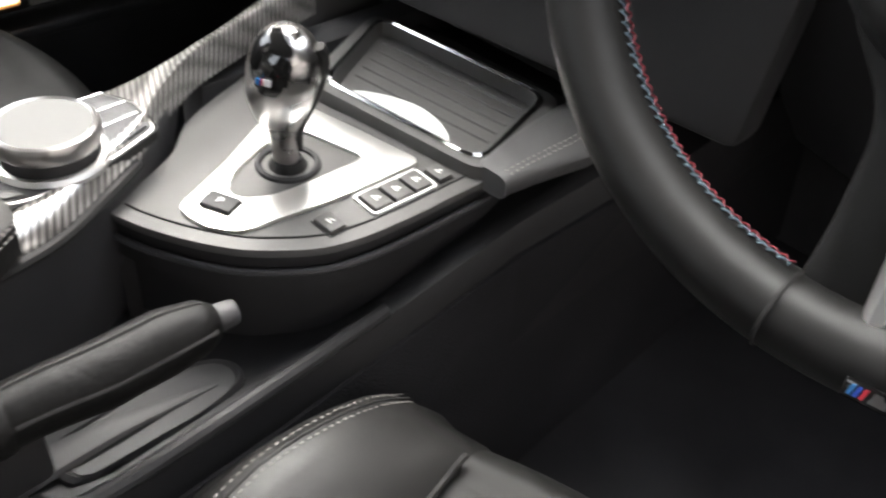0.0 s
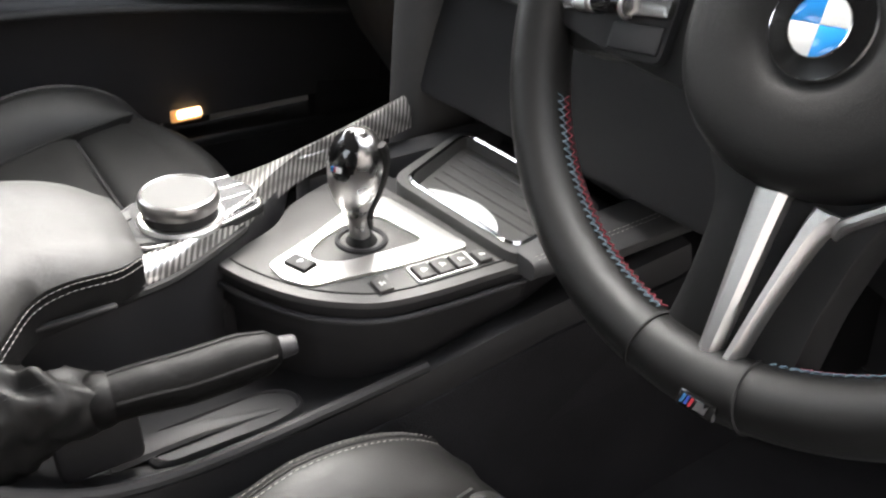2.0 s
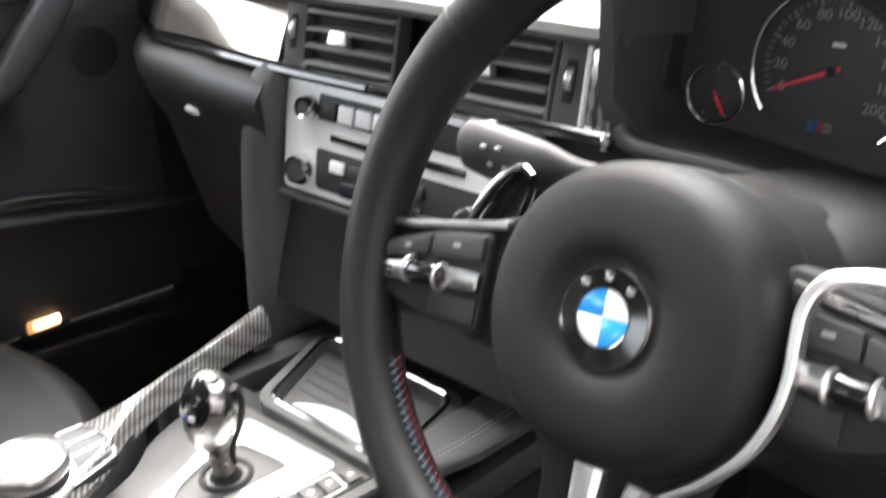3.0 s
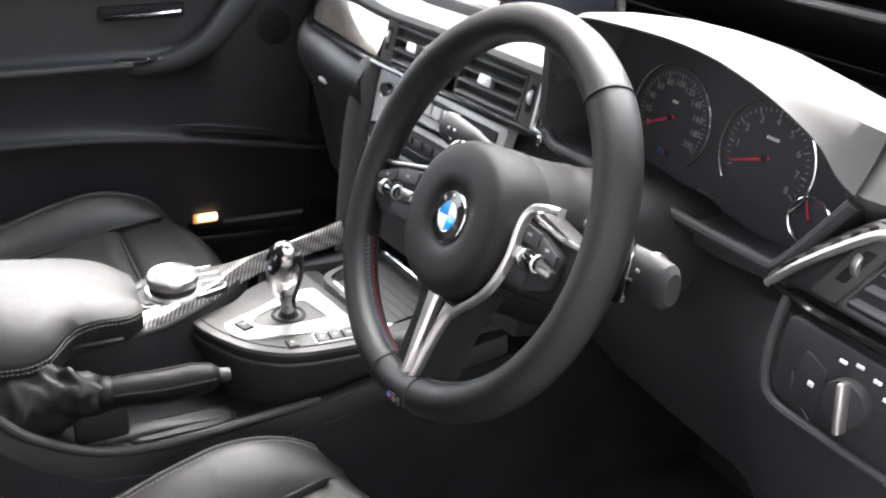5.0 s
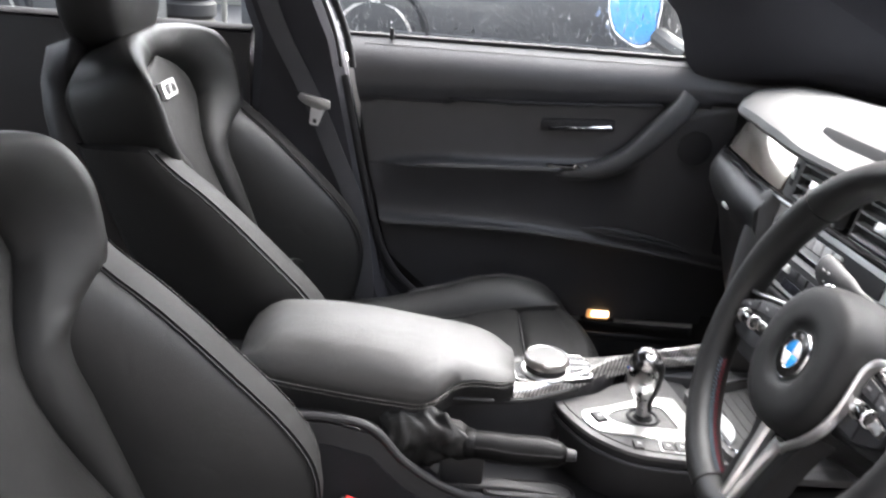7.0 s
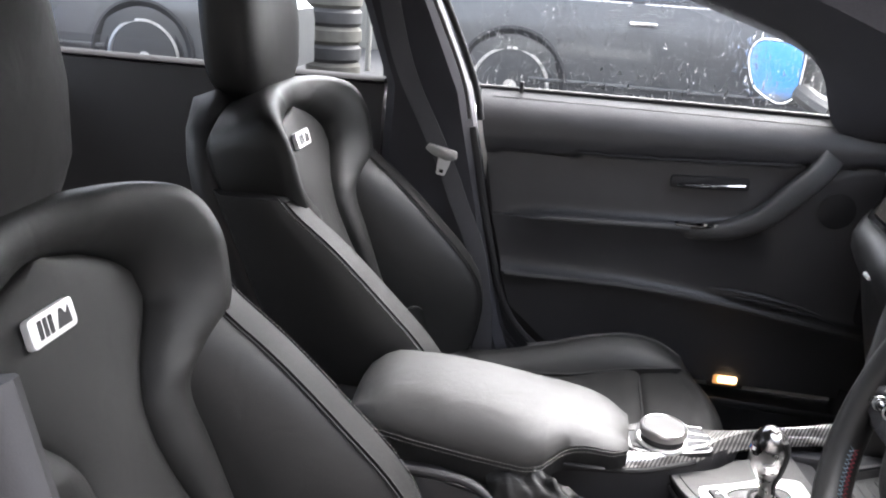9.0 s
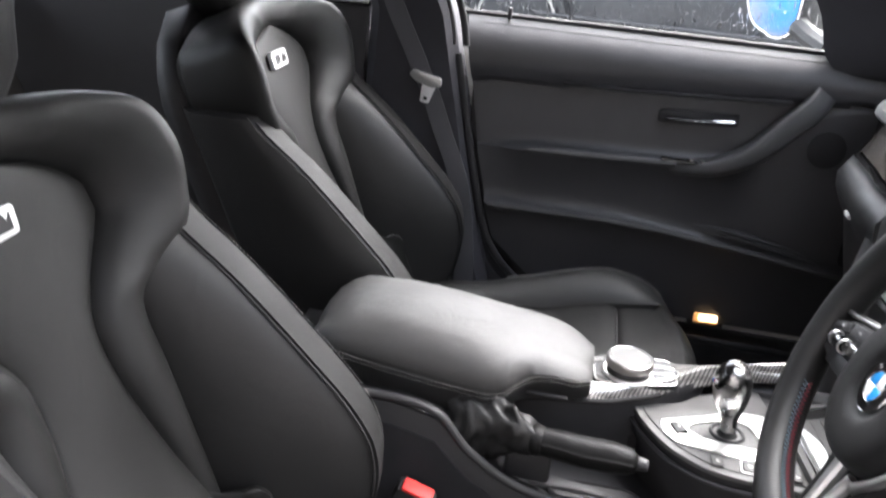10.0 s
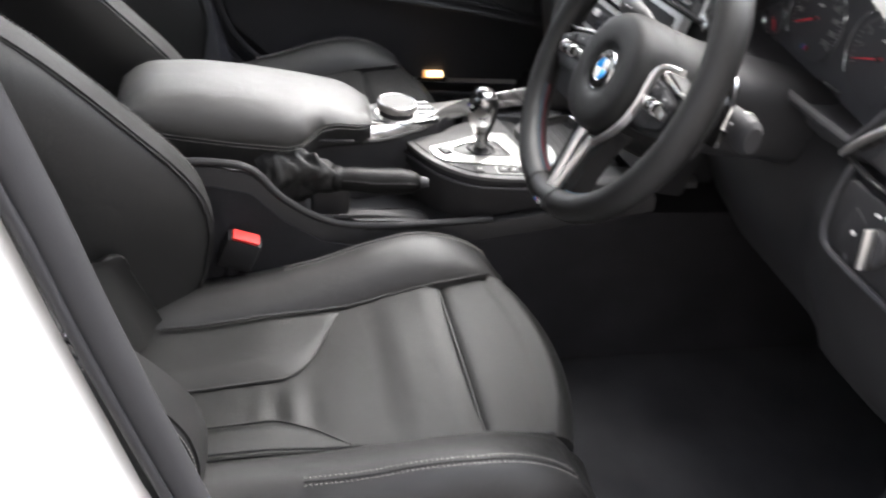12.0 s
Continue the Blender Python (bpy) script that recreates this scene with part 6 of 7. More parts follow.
def seat(label):
    s = thing("car_seat", label, "seat", "front seats")
    # cushion: rear part and thigh support, split by a cross seam
    def half_w(y):
        return soft_at([-0.52, -0.40, -0.25, -0.15, -0.11, -0.02, 0.02], [0.118, 0.124, 0.136, 0.149, 0.152, 0.168, 0.150], y, 0.02)

    def cz(x, y):
        dip = 0.012 * (1 - (x / 0.16) ** 2)
        return curve_at([-0.54, -0.45, -0.30, -0.113, -0.02, 0.01], [0.418, 0.420, 0.436, 0.471, 0.476, 0.470], y) - dip * (0.4 + 0.6 * (y < -0.2))

    def crest_in(y):
        """How far the bolster's crest draws in towards the seat back."""
        return curve_at([-0.52, -0.40, -0.25, -0.144], [0.042, 0.034, 0.013, 0.0], y)

    def fold(x, y):
        """Short soft creases across the middle of the cushion."""
        a = (y + 0.337 + 0.10 * (x - 0.05) ** 2) / 0.034
        f = math.exp(-a * a) * math.exp(-((x - 0.060) / 0.045) ** 2)
        return 0.0030 * f * math.sin(a * 4.4 + 0.6)

    ys = span(-0.54, -0.40, 7) + span(-0.39, -0.28, 28) + span(-0.27, -0.1125, 10)
    rings = []
    for y in ys:
        e = min(1, (-0.1125 - y) / 0.012)
        d = 0.006 * (1 - e) ** 2
        xs = [half_w(y) * t for t in span(-1, 1, 26)]
        rings.append([V(x, y, cz(x, y) - d + fold(x, y)) for x in xs] + [V(half_w(y), y, 0.36), V(-half_w(y), y, 0.36)])
    cushion = part("seat_cushion", loft(bmesh.new(), rings), SUEDE, s, "soft black leather seat cushion", 70)
    rings = []
    for t in span(0, 1, 18):
        if t < 0.55:
            y, dz = -0.1085 + (0.108) * t / 0.55, 0.006 * max(0, 1 - t * 12) ** 2
            rings.append([V(half_w(y) * u, y - 0.03 * u * u * min(1, t * 2), cz(0, y) - dz - 0.004 * u * u) for u in span(-1, 1, 16)] + [V(half_w(y), y - 0.03, 0.36), V(-half_w(y), y - 0.03, 0.36)])
        else:
            a = (t - 0.55) / 0.45 * math.pi * 0.5
            y, z = 0.0 + 0.034 * math.sin(a), 0.434 + 0.040 * math.cos(a) - 0.06 * max(0, (t - 0.85) / 0.15)
            rings.append([V(half_w(-0.01) * u, y - 0.03 * u * u, z - 0.004 * u * u) for u in span(-1, 1, 16)] + [V(half_w(0), -0.03, 0.36), V(-half_w(0), -0.03, 0.36)])
    part("thigh_support", loft(bmesh.new(), rings), SUEDE, s, "soft black leather thigh support", 70)
    part("seam", tube(bmesh.new(), [V(0.156 * u, -0.1105, cz(0, -0.11) - 0.0035 - 0.002 * u * u) for u in span(-1, 1, 12)], 0.0026, 6), SEAM, cushion)
    for sx in (-1, 1):
        # padded flaps beside the middle channel
        rings = []
        for t in span(0, 1, 16):
            y = -0.535 + 0.285 * t
            inner = curve_at([0, 0.72, 0.82, 0.90, 0.97, 1], [0.006, 0.008, 0.038, 0.080, 0.128, 0.150], t) if sx < 0 else curve_at([0, 0.65, 0.82, 0.97, 1], [0.050, 0.055, 0.085, 0.130, 0.150], t)
            h = 0.012 * min(1, 2.5 * (1 - t)) ** 0.7
            row = []
            for u in span(0, 1, 18):
                x = min(inner, half_w(y) - 0.004) + (half_w(y) + 0.002 - min(inner, half_w(y) - 0.004)) * u
                row.append(V(sx * x, y, cz(x, y) + h * math.sin(min(1, u * 2.4) * math.pi / 2) + 0.002 * u - 0.002 - (0.003 if u == 0 else 0)))
            rings.append(row + [V(sx * (half_w(y) + 0.002), y, 0.385), V(sx * inner, y, 0.385)])
        flap = part("cushion_flap", loft(bmesh.new(), rings), SUEDE, s, "padded leather flap", 70)
        part("seam", tube(bmesh.new(), [r[0] + V(0, 0.0010, 0.0012) for r in rings][:-1], 0.0020, 6), SEAM, flap)
        part("welt", tube(bmesh.new(), [r[1] + V(0, -0.001, 0.0016) for r in rings][:-1], 0.0022, 6), LEATHER, flap)
        # cushion bolster
        rings = []
        for y in span(-0.52, 0.012, 34):
            top = soft_at([-0.52, -0.445, -0.36, -0.27, -0.21, -0.144, -0.10, -0.06, -0.03, -0.008, 0.012], [0.440, 0.446, 0.458, 0.480, 0.499, 0.511, 0.509, 0.497, 0.479, 0.456, 0.415], y, 0.02)
            inn = half_w(y) - 0.006
            e = min(1.0, (0.03 - y) / 0.10) ** 0.6
            o = 0.205 + 0.055 * e
            sl = crest_in(y)
            base = cz(0.15, y) if y < -0.01 else cz(0.15, -0.01) - 0.03
            rings.append([V(sx * q[0], y, q[1]) for q in ((inn, min(base - 0.010, top - 0.012)), (inn + 0.005, min(base + 0.004, top - 0.004)), (inn + (0.204 - sl - inn) * 0.45, base + (top - base) * 0.64), (0.204 - sl, top - 0.003), (0.219 - sl, top), (0.234 - sl, top - 0.006), (o - 0.010, top - 0.030), (o, top - 0.06), (o, 0.36), (inn, 0.345))])
        bol = part("cushion_bolster", loft(bmesh.new(), rings), LEATHER, s, "firm black leather side bolster", 70)
        part("seam", tube(bmesh.new(), [V(sx * (half_w(y) - 0.0035), y, max(cz(half_w(y), y), cz(0.15, y)) + (0.0135 * min(1, 2.5 * max(0, (-0.25 - y) / 0.285)) ** 0.7 if y < -0.25 else 0.0)) for y in span(-0.50, -0.03, 40)], 0.0024, 6), SEAM, bol)
        seam = []
        for y in span(-0.33, -0.022, 20):
            top = soft_at([-0.36, -0.27, -0.21, -0.144, -0.10, -0.06, -0.03, -0.008], [0.462, 0.480, 0.499, 0.511, 0.509, 0.497, 0.479, 0.456], y, 0.02)
            seam.append(V(sx * (0.2225 - crest_in(y)), y, top - 0.0008))
        part("seam", tube(bmesh.new(), seam, 0.0012, 6), SEAM, bol)
        for off in (-0.0048, 0.0048):
            part("stitching", stitches([p + V(sx * off, 0, 0.0010 - 0.22 * max(0, off)) for p in seam], 0.0056, 0.0036, 0.0006), THREAD, bol)
    # seat back: middle panel
    W = ([0.40, 0.43, 0.52, 0.63, 0.70, 0.74, 0.77, 0.80, 0.83, 0.855, 0.885, 0.905, 0.925, 0.938], [0.108, 0.108, 0.098, 0.076, 0.060, 0.056, 0.060, 0.078, 0.108, 0.134, 0.132, 0.110, 0.065, 0.010])
    rings = []
    for z in span(0.40, 0.938, 40):
        w = curve_at(*W, z)
        rings.append([on_back(w * u, z, 0.006 * (1 - u * u) - 0.004 * abs(u) ** 6 + 0.026 * math.exp(-((z - 0.48) / 0.11) ** 2)) for u in span(-1, 1, 14)] + [on_back(w, z, -0.05), on_back(-w, z, -0.05)])
    part("back_panel", loft(bmesh.new(), rings), SUEDE, s, "soft black leather back panel", 70)
    # collar: a raised band that frames the panel and widens into shoulder wings
    ST = [((0.104, 0.43), (0.118, 0.43), 0.000), ((0.100, 0.50), (0.120, 0.50), 0.002), ((0.092, 0.55), (0.124, 0.55), 0.004), ((0.076, 0.63), (0.122, 0.63), 0.008), ((0.060, 0.70), (0.122, 0.70), 0.010), ((0.056, 0.74), (0.122, 0.745), 0.010), ((0.060, 0.77), (0.132, 0.772), 0.014), ((0.078, 0.80), (0.165, 0.788), 0.026), ((0.108, 0.83), (0.205, 0.808), 0.046), ((0.134, 0.855), (0.222, 0.848), 0.056), ((0.132, 0.885), (0.224, 0.893), 0.062), ((0.110, 0.905), (0.208, 0.938), 0.052), ((0.065, 0.925), (0.150, 0.964), 0.030), ((0.030, 0.934), (0.07, 0.978), 0.008), ((0.000, 0.937), (0.0, 0.981), 0.004)]
    I = smooth_line([V(a[0], a[1], 0) for a, b, f in ST], 5)
    O = smooth_line([V(b[0], b[1], f) for a, b, f in ST], 5)
    for sx in (-1, 1):
        rings = []
        for a, b in zip(I, O):
            p, q = on_back(sx * a.x, a.y, 0.0), on_back(sx * b.x, b.y, b.z)
            wide = (q - p).length
            bulge = min(0.016, 0.20 * wide) if wide < 0.09 else 0.014 - 0.03 * max(0, b.z - 0.03)
            e = (q - p).normalized()
            rings.append([p - BACK_N * 0.012, p + e * 0.004 + BACK_N * bulge * 0.35, p.lerp(q, 0.25) + BACK_N * bulge * 0.85, p.lerp(q, 0.5) + BACK_N * bulge, p.lerp(q, 0.78) + BACK_N * bulge * 0.9, q - e * 0.004 + BACK_N * 0.004, q + e * 0.004 - BACK_N * 0.006, q + e * 0.004 - BACK_N * 0.024, q + e * 0.001 - BACK_N * (0.055 + b.z), q - e * 0.02 - BACK_N * (0.065 + b.z), p - BACK_N * 0.06])
        part("shoulder_wing", loft(bmesh.new(), rings), SUEDE, s, "soft black leather shoulder wing", 70)
        # side bolster of the back, with a lighter facing strip along its edge
        EZ = [0.39, 0.44, 0.489, 0.563, 0.622, 0.693, 0.759, 0.793, 0.822, 0.845]
        EY = [-0.470, -0.444, -0.432, -0.424, -0.452, -0.523, -0.590, -0.629, -0.668, -0.705]
        rings, edge_in, edge_mid = [], [], []
        for z in span(0.39, 0.845, 60):
            ye, yb = soft_at(EZ, EY, z, 0.035), back_y(z)
            x0 = 0.120
            depth = ye - yb
            f0 = V(sx * 0.190, ye, z)
            f1 = V(sx * 0.236, ye - 0.006, z + 0.004)
            rings.append([V(sx * x0, yb - 0.03, z), V(sx * (x0 + 0.018), yb + depth * 0.30, z), V(sx * (x0 + 0.040), yb + depth * 0.62, z), V(sx * 0.178, yb + depth * 0.86, z), f0 + V(0, -0.006, 0), f0 + V(sx * 0.006, 0, 0), f1, f1 + V(sx * 0.008, -0.010, 0), V(sx * 0.247, yb + depth * 0.4, z), V(sx * 0.246, yb - 0.06, z), V(sx * 0.20, yb - 0.10, z), V(sx * x0, yb - 0.09, z)])
            edge_in.append(f0 + V(-sx * 0.0015, -0.0045, 0))
            edge_mid.append(f1 + V(sx * 0.0055, -0.006, 0))
        bol = part("back_bolster", loft(bmesh.new(), rings), LEATHER, s, "deep black leather side bolster", 65)
        part("facing", loft(bmesh.new(), [[a + V(sx * 0.003, 0.0046, 0.0004), a.lerp(b, 0.5) + V(0, 0.0072, 0.002), b + V(-sx * 0.003, 0.0056, 0.0012), b + V(-sx * 0.003, -0.004, 0), a + V(sx * 0.003, -0.004, 0)] for a, b in zip(edge_in, edge_mid)][8:-1]), FACING, bol, "smooth dark grey facing strip", 60)
        part("seam", tube(bmesh.new(), edge_in[6:], 0.0015, 6), SEAM, bol)
        part("seam", tube(bmesh.new(), edge_mid[6:], 0.0015, 6), SEAM, bol)
        part("stitching", stitches([p + V(sx * 0.006, 0.0035, 0) for p in edge_mid[6:]], 0.0056, 0.0034, 0.0005), THREAD, bol)
        # lower fold beside the panel
        tab = smooth_line([(0.104, -0.592, 0.522), (0.107, -0.570, 0.545), (0.110, -0.555, 0.555), (0.115, -0.538, 0.548), (0.122, -0.530, 0.515), (0.130, -0.512, 0.465), (0.134, -0.500, 0.430)], 4)
        rings = []
        for p in tab:
            w = V(p.x * sx, p.y, p.z)
            inn = p.x - curve_at([0.104, 0.110, 0.115, 0.122, 0.130, 0.134], [0.008, 0.012, 0.022, 0.048, 0.080, 0.092], p.x)
            rings.append([w + V(-sx * 0.006, -0.006, -0.002), w + V(-sx * 0.001, 0.002, 0.002), w + V(sx * 0.007, 0.000, 0.000), w + V(sx * 0.012, -0.012, -0.010), V(sx * 0.128, min(p.y - 0.05, -0.575), p.z - 0.03), V(sx * (inn - 0.004), back_y(p.z) - 0.012, p.z - 0.004), V(sx * inn, back_y(p.z) + 0.016, p.z - 0.004), V(sx * (inn + p.x) / 2, (back_y(p.z) + 0.016) * 0.42 + p.y * 0.58 + 0.005, p.z - 0.002)])
        part("lower_fold", loft(bmesh.new(), rings), SUEDE, s, "soft leather fold at the foot of the seat back", 70)
    # shell behind
    rings = []
    for z in span(0.36, 1.0, 16):
        w = curve_at([0.36, 0.5, 0.80, 0.90, 0.96, 1.0], [0.215, 0.236, 0.228, 0.222, 0.17, 0.10], z)
        f = -0.055
        rings.append([on_back(w * math.copysign(abs(math.cos(a)) ** 0.5, math.cos(a)), z, f - 0.035 + 0.035 * math.copysign(abs(math.sin(a)) ** 0.5, math.sin(a))) for a in (2 * math.pi * j / 24 for j in range(24))])
    part("back_shell", loft(bmesh.new(), rings), DARK, s, "black plastic seat back shell", 60)
    # head restraint
    rings = []
    for z, w, d, y in ((0.955, 0.085, 0.040, -0.825), (0.985, 0.112, 0.050, -0.830), (1.01, 0.125, 0.054, -0.830), (1.08, 0.132, 0.055, -0.834), (1.15, 0.130, 0.052, -0.842), (1.19, 0.120, 0.044, -0.850), (1.21, 0.095, 0.030, -0.855), (1.217, 0.05, 0.012, -0.857)):
        rings.append([V(w * math.copysign(abs(math.cos(a)) ** 0.62, math.cos(a)), y + d * math.copysign(abs(math.sin(a)) ** 0.62, math.sin(a)), z) for a in (2 * math.pi * j / 32 for j in range(32))])
    part("head_restraint", loft(bmesh.new(), rings), LEATHER, s, "black leather head restraint", 70)
    # badge
    m = Matrix.Translation(on_back(0.026, 0.889, 0.010)) @ Matrix.Diagonal((1.15, 1.15, 1.15, 1)) @ Matrix.Rotation(radians(-68), 4, "X") @ Matrix.Rotation(radians(180), 4, "Z")
    bd = part("badge", prism(rounded([(-0.030, -0.0115), (0.026, -0.0115), (0.030, 0.0115), (-0.026, 0.0115)], 0.005), -0.003, 0.0035, 0.001, m), SILVER, s, "silver badge plate with dark stripes")
    for k in range(3):
        part("badge_stripe", prism([(-0.020 + 0.0065 * k, -0.007), (-0.0155 + 0.0065 * k, -0.007), (-0.0125 + 0.0065 * k, 0.007), (-0.017 + 0.0065 * k, 0.007)], 0.003, 0.0040, 0, m), DARK, bd)
    part("badge_block", prism([(0.002, -0.007), (0.020, -0.007), (0.022, 0.007), (0.016, 0.001), (0.013, 0.007), (0.010, 0.007)], 0.003, 0.0040, 0, m), DARK, bd)
    # base, runner and side trim
    part("base", box((0, -0.27, 0.31), (0.44, 0.46, 0.10), 0.02), DARK, s)
    for sx in (-1, 1):
        part("runner", box((sx * 0.17, -0.25, 0.242), (0.04, 0.56, 0.03), 0.005), DARK, s, "dark steel seat runner")
        part("side_trim", box((sx * 0.248, -0.26, 0.345), (0.02, 0.42, 0.11), 0.009), SOFT, s)
    return s


driver = seat("black leather driver's sports seat with a silver badge")
passenger = copy_thing(driver, pose(-0.372, -0.022, 0.020))
passenger["label"] = "black leather passenger sports seat beside the far door"
driver.matrix_world = pose(0.374, 0, 0)
tag = thing("seat_tag", "small silver and black tag on the edge of the driver's seat", "tag")
tm2 = Matrix.Translation((0.634, -0.517, 0.729)) @ Matrix.Rotation(radians(-40), 4, "X") @ Matrix.Rotation(radians(20), 4, "Y")
part("plate", box((0, 0, 0), (0.009, 0.036, 0.013), 0.003, tm2), DARK, tag)
part("silver_bar", box((0.003, 0.0, 0.006), (0.009, 0.038, 0.006), 0.002, tm2), STEEL, tag, "bright silver bar")
part("white_mark", box((0.0055, 0.010, -0.003), (0.001, 0.010, 0.005), 0, tm2), WHITE_MARK, tag)

# ---- rear seat ----
rear = thing("rear_seat", "dark leather rear bench seat in shadow", "seat")
rings = [[V(x, y, z) for y, z in ((-1.10, 0.30), (-0.98, 0.32), (-0.95, 0.44), (-1.00, 0.50), (-1.30, 0.47), (-1.45, 0.46), (-1.45, 0.30))] for x in span(-0.62, 0.62, 8)]
part("seat", loft(bmesh.new(), rings), LEATHER, rear, sharp=60)
for c in (-0.36, 0.36):
    rings = []
    for t in span(0, 1, 12):
        z = 0.46 + 0.50 * t
        y = -1.36 - 0.22 * t
        b = 0.02 * math.sin(math.pi * t)
        rings.append([V(c + 0.29 * u, y + b + 0.015 * (1 - u * u), z) for u in span(-1, 1, 10)] + [V(c + 0.29, y - 0.12, z), V(c - 0.29, y - 0.12, z)])
    part("backrest", loft(bmesh.new(), rings), LEATHER, rear, sharp=60)
    part("head_restraint", box((c, -1.60, 1.02), (0.24, 0.09, 0.14), 0.035, None, 3), LEATHER, rear)

# ---- passenger seat belt ----
belt = thing("seat_belt", "dark seat belt strap with a bright metal tongue", "seat belt")
bp = smooth_line([(-0.598, -0.700, 1.24), (-0.636, -0.655, 1.03), (-0.646, -0.590, 0.89), (-0.655, -0.553, 0.812), (-0.655, -0.525, 0.745), (-0.645, -0.480, 0.645), (-0.650, -0.455, 0.50), (-0.655, -0.45, 0.40)], 6)
rings = [[p + V(0.0015, -0.020, 0), p + V(0.0025, 0.0, 0), p + V(0.0015, 0.020, 0), p + V(-0.001, 0.020, 0), p + V(-0.001, -0.020, 0)] for p in bp]
part("strap", loft(bmesh.new(), rings), WEB, belt, "dark woven strap")
m = Matrix.Translation((-0.646, -0.566, 0.848)) @ Matrix.Rotation(radians(90), 4, "Y") @ Matrix.Rotation(radians(-14), 4, "Z")
part("tongue_head", prism(rounded([(0.002, -0.034), (-0.010, -0.030), (-0.012, 0.030), (0.004, 0.034), (0.012, 0.016), (0.010, -0.016)], 0.005), -0.001, 0.008, 0.002, m), ALLOY, belt, "grey plastic tongue head")
part("tongue", prism(rounded([(0.006, -0.004), (0.008, 0.024), (0.044, 0.020), (0.046, 0.002)], 0.004), 0.001, 0.005, 0.001, m), SILVER, belt, "bright metal tongue")
part("tongue_slot", box((0.036, 0.011, 0.0052), (0.007, 0.008, 0.001), 0.0, m), SEAM, belt)


# ---- passenger door trim ----
door = tagged(thing("door_1", "black passenger door trim with armrest, grab handle and pocket", "door"), kind="structure")


def door_edge(z):
    """The rear edge of the door: it leans, and sweeps forward near the sill."""
    return curve_at([0.40, 0.44, 0.52, 0.70, 0.97], [-0.20, -0.315, -0.405, -0.455, -0.505], z)


def door_x(y, z):
    """The modelled face of the trim."""
    ledge = curve_at([-0.50, -0.40, -0.013, 0.06, 0.12, 0.17, 0.42], [0.715, 0.722, 0.738, 0.765, 0.81, 0.86, 0.93], y)
    low = min(ledge, 0.742)
    pocket = curve_at([-0.50, -0.413, -0.155, 0.227, 0.42], [0.606, 0.602, 0.603, 0.563, 0.535], y)
    strip_z = curve_at([-0.50, -0.303, 0.13, 0.42], [0.850, 0.859, 0.883, 0.90], y)
    x = -0.700
    x += 0.026 * math.exp(-max(0, pocket - z) / 0.06) if z < pocket else 0.026 * math.exp(-(z - pocket) / 0.008)
    along = min(1.0, max(0.0, (y + 0.44) / 0.12)) * min(1.0, max(0.0, (0.10 - y) / 0.08))
    x += along * (0.034 * math.exp(-((low - z) / 0.055) ** 1.3) if z < low else 0.034 * math.exp(-((z - low) / 0.010) ** 1.5))
    if z > strip_z:
        x += 0.004 + 0.012 * min(1, (z - strip_z) / 0.03) - 0.052 * max(0, (z - 0.900) / 0.078) ** 2.1
    elif z > ledge:
        x -= 0.006
    return x


ZS = span(0.40, 0.53, 12) + span(0.535, 0.62, 36) + span(0.625, 0.70, 12) + span(0.703, 0.80, 44) + span(0.815, 0.978, 22)
part("panel", sheet(lambda t, z: (lambda y: V(door_x(y, z), y, z))(door_edge(z) + (0.42 - door_edge(z)) * t), span(0, 1, 60), ZS, 0.004), DOORTRIM, door, "soft black door panel", 50)
part("backing", box((-0.733, -0.03, 0.68), (0.04, 0.90, 0.56), 0.0), DARK, door)
part("window_seal", tube(bmesh.new(), [(-0.731, -0.515, 0.975), (-0.731, -0.1, 0.977), (-0.731, 0.20, 0.976)], 0.0045, 8), RUBBER, door, "black rubber window seal")
# armrest ledge that rises into the grab handle
ap = smooth_line([(-0.690, -0.16, 0.724), (-0.676, -0.09, 0.729), (-0.662, -0.035, 0.737), (-0.652, 0.02, 0.752), (-0.648, 0.075, 0.785), (-0.652, 0.12, 0.835), (-0.660, 0.160, 0.880), (-0.678, 0.182, 0.912)], 6)
n = len(ap)
rings = []
for k, p in enumerate(ap):
    a, b = ap[max(k - 1, 0)], ap[min(k + 1, n - 1)]
    t = (b - a).normalized()
    up = V(-1, 0, 0).cross(t).normalized()
    up = up if up.z > 0 or up.y < 0 else -up
    f = k / (n - 1)
    h = curve_at([0, 0.1, 0.5, 0.7, 1], [0.004, 0.016, 0.028, 0.032, 0.030], f)
    d = curve_at([0, 0.2, 0.6, 1], [0.020, 0.030, 0.034, 0.022], f)
    rings.append([p + up * h * s + V(-e * d, 0, 0) for s, e in ((0.0, -0.1), (0.35, -0.05), (0.48, 0.1), (0.50, 0.5), (0.48, 1.2), (-0.9, 1.2), (-1.0, 0.6), (-0.75, 0.15), (-0.35, -0.06))])
part("armrest", loft(bmesh.new(), rings), PADHIDE, door, "grey-black curved door grab handle", 60)
part("trim_strip", tube(bmesh.new(), smooth_line([(-0.690, -0.30, 0.866), (-0.688, -0.10, 0.871), (-0.687, 0.13, 0.884)], 6), 0.004, 8), DARK, door, "thin dull dark strip")
# inner handle
part("handle_cup", prism(rounded([(-0.108, 0.812), (0.045, 0.820), (0.045, 0.846), (-0.108, 0.838)], 0.008), 0, 0.006, 0.002, Matrix(((0, 0, 1, -0.704), (1, 0, 0, 0), (0, 1, 0, 0), (0, 0, 0, 1)))), DARK, door)
part("handle", tube(bmesh.new(), smooth_line([(-0.694, -0.094, 0.822), (-0.688, -0.05, 0.826), (-0.686, 0.0, 0.830), (-0.692, 0.034, 0.832)], 4), 0.0052, 8, flat=0.7, up=(0, 0, 1)), CHROME, door, "bright chrome inner handle")
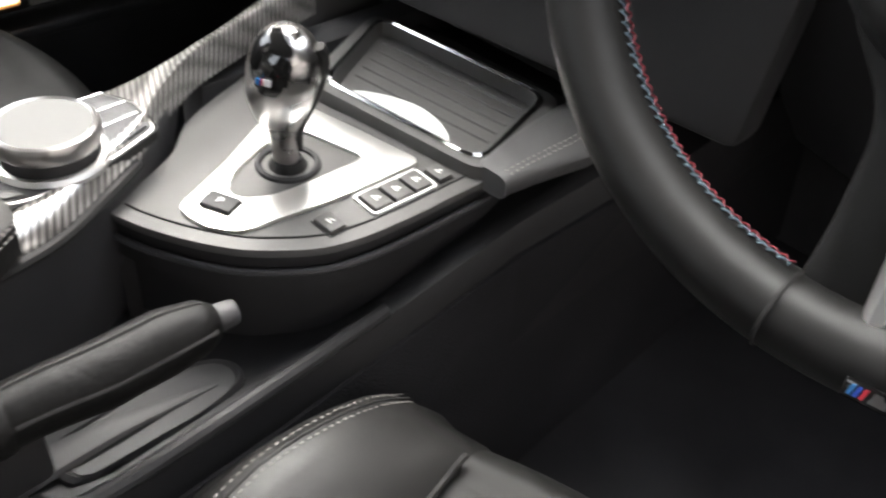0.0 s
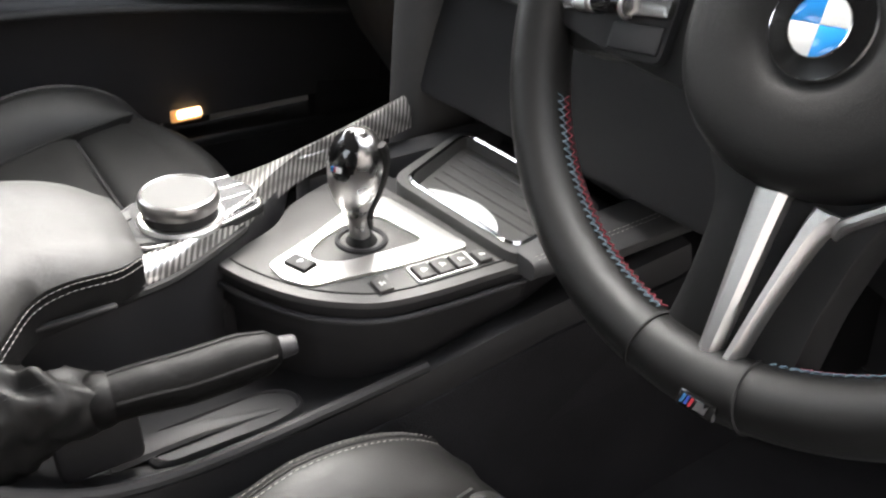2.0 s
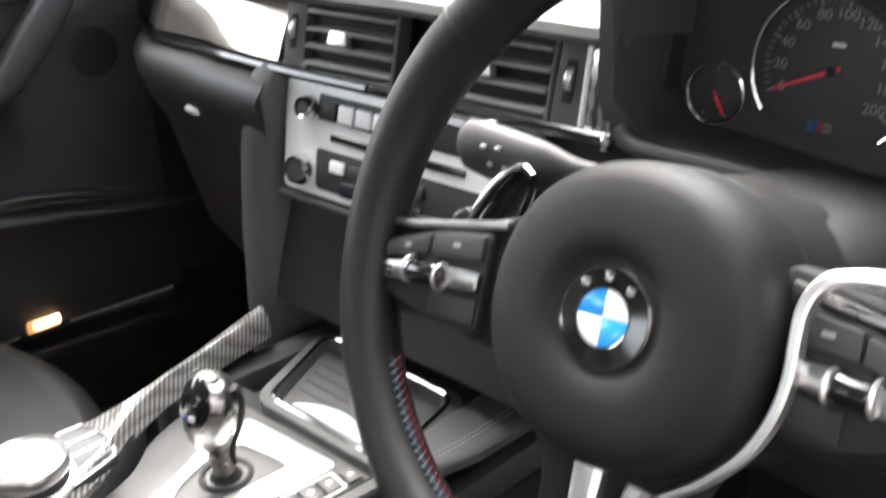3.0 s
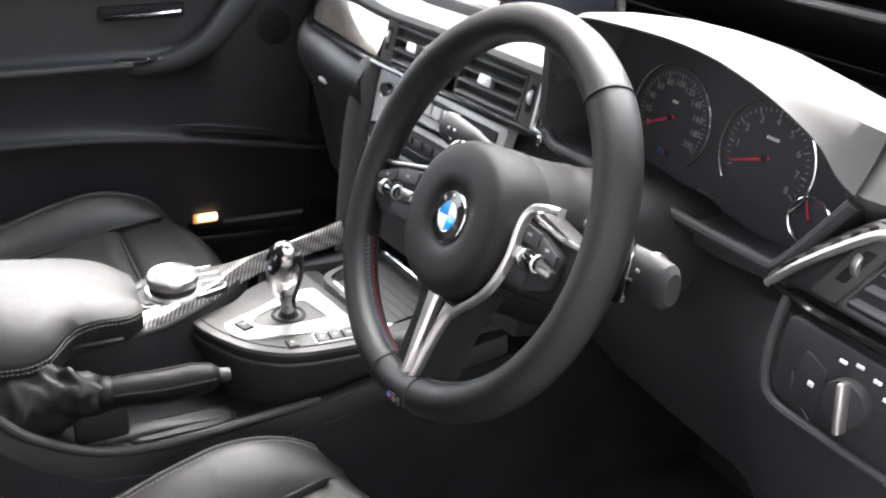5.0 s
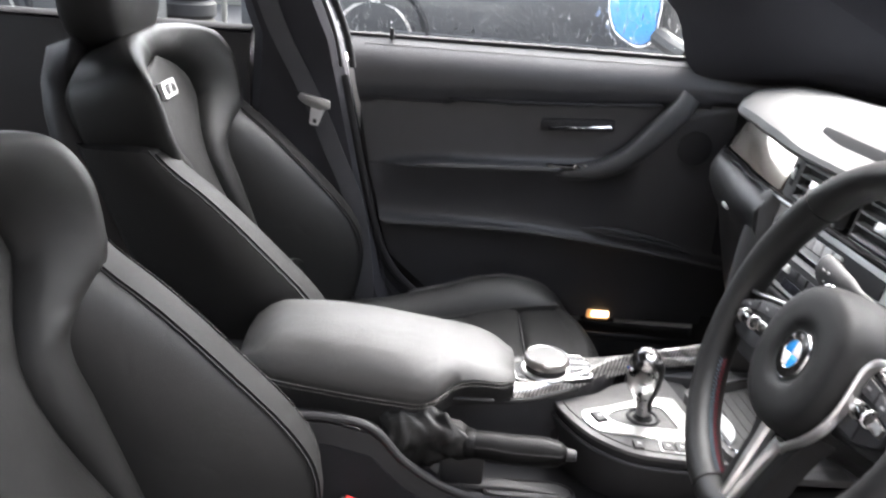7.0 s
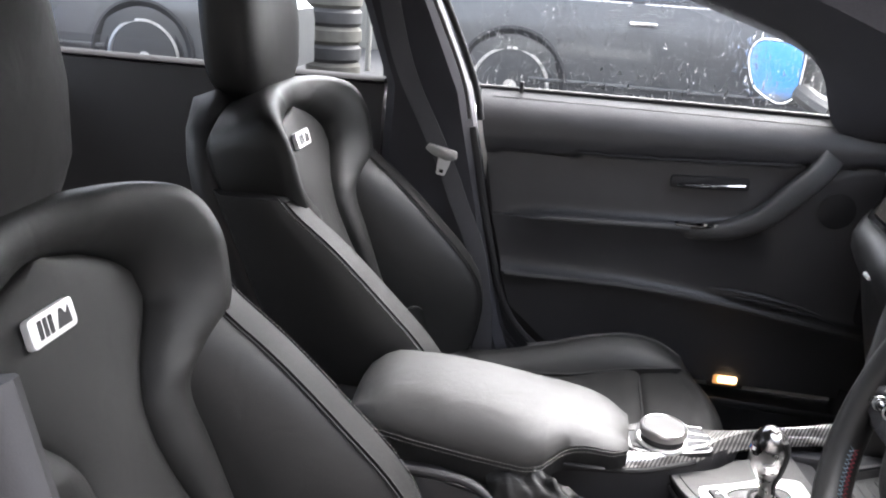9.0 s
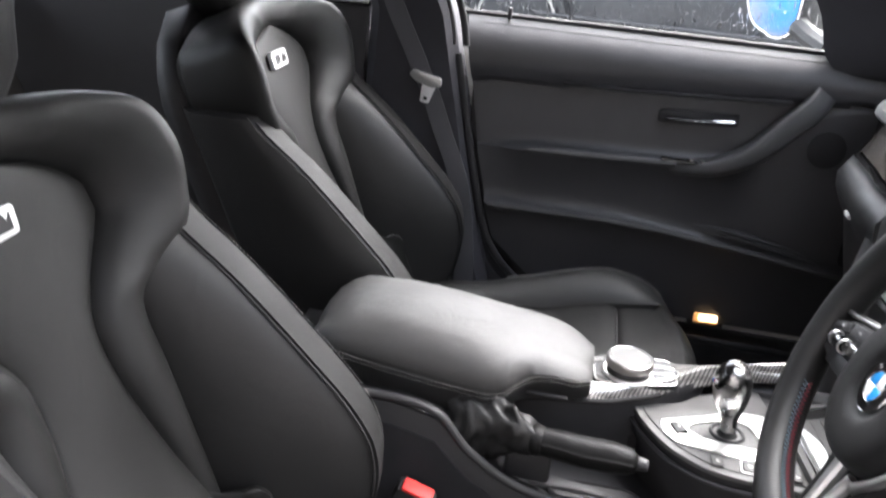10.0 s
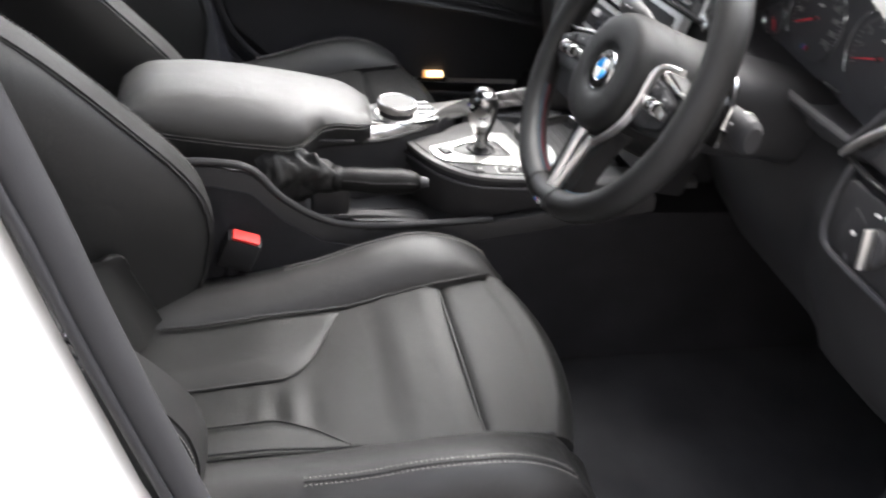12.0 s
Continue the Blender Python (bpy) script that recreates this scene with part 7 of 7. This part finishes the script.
# window switches
part("switch_plate", box((-0.670, -0.040, 0.748), (0.022, 0.10, 0.006), 0.002, None), GLOSS, door)
for y in (-0.032, -0.012):
    part("switch", box((-0.662, y, 0.753), (0.008, 0.009, 0.006), 0.002), STEEL, door)
# Pocket edge in a paler hide, which paints in its highlight.
part("pocket_edge", tube(bmesh.new(), smooth_line([(-0.668, -0.42, 0.601), (-0.668, -0.155, 0.603), (-0.666, 0.06, 0.586), (-0.666, 0.227, 0.562), (-0.670, 0.35, 0.545)], 6), 0.0060, 10), PADHIDE, door)
# Added roll, paler than the door, for the bright line on the ledge.
part("ledge_highlight", tube(bmesh.new(), smooth_line([(-0.668, -0.36, 0.7285), (-0.6645, -0.28, 0.7325), (-0.6625, -0.15, 0.7385), (-0.6625, -0.06, 0.7425)], 6), [0.002 + 0.0050 * min(1, k / 5) for k in range(19)], 10), PADHIDE, door, "paler roll painted as the highlight on the armrest ledge")
for y0, z0, r in ((0.0, 0.615, 0.007), (0.03, 0.600, 0.005)):
    part("pocket_fold", tube(bmesh.new(), smooth_line([(-0.690, y0, z0), (-0.685, y0 + 0.08, z0 - 0.002), (-0.686, y0 + 0.16, z0 - 0.016), (-0.692, y0 + 0.23, z0 - 0.034)], 5), [0.001 + r * math.sin(math.pi * k / 15) for k in range(16)], 8, flat=0.6), DOORTRIM, door)
part("speaker", turned([(0.035, 0.0), (0.036, 0.004), (0.030, 0.006), (0.002, 0.005)], Matrix.Translation((-0.700, 0.215, 0.80)) @ Matrix.Rotation(radians(90), 4, "Y")), DARK, door, "round dark speaker grille")
part("lock_pin", rod((-0.722, -0.424, 0.970), (-0.722, -0.424, 0.992), 0.0035, 0.005, 12), DARK, door, "small black lock pin")
part("mirror_sail", prism([(0.192, 0.955), (0.44, 0.955), (0.44, 1.0), (0.15, 1.09)], 0, 0.012, 0.003, Matrix(((0, 0, 1, -0.732), (1, 0, 0, 0), (0, 1, 0, 0), (0, 0, 0, 1)))), LINING, door, "dark triangular cover behind the mirror")

# ---- courtesy lamp ----
LZ = 0.408
lamp = thing("courtesy_lamp", "small warm lamp glowing low on the far door", "lamp")
part("housing", box((-0.706, 0.070, LZ), (0.012, 0.075, 0.040), 0.004), DARK, lamp)
part("lens", box((-0.699, 0.068, LZ), (0.008, 0.050, 0.022), 0.004, None, 3), LENS, lamp, "orange lens")
part("bulb", rod((-0.6955, 0.052, LZ + 0.002), (-0.6955, 0.092, LZ + 0.003), 0.0078, seg=16, bevel=0.004), LAMP, lamp, "glowing warm bulb")

# ---- door mirror ----
mirror = thing("door_mirror", "door mirror in a dark shell showing a blue reflection", "mirror")
mm = Matrix.Translation((-0.95, 0.110, 1.035)) @ Matrix.Rotation(radians(90), 4, "X") @ Matrix.Rotation(radians(30), 4, "Y")
shape = rounded([(-0.095, 0.020), (-0.070, 0.062), (0.060, 0.066), (0.085, 0.050), (0.080, -0.045), (0.030, -0.070), (-0.060, -0.045)], 0.03, 6)
o = even(shape, 60)
rings = [[mm @ V(x * f, y * f, z) for x, y in o] for f, z in ((0.5, -0.11), (0.85, -0.08), (1.0, -0.03), (1.03, 0.004), (1.0, 0.010), (0.95, 0.006))]
part("shell", loft(bmesh.new(), rings), DARK, mirror, "dark mirror shell")
part("rim", tube(bmesh.new(), [mm @ V(x, y, 0.010) for x, y in o], 0.0018, 8, closed=True), SILVER, mirror, "pale shell edge")
part("mirror_glass", prism([(x * 0.94, y * 0.94) for x, y in o], 0.006, 0.011, 0, mm), MIRROR, mirror, "clear mirror glass")
part("foot", tube(bmesh.new(), smooth_line([(-0.76, 0.19, 0.975), (-0.82, 0.17, 0.985), (-0.88, 0.15, 1.0)], 4), 0.022, 10), DARK, mirror)
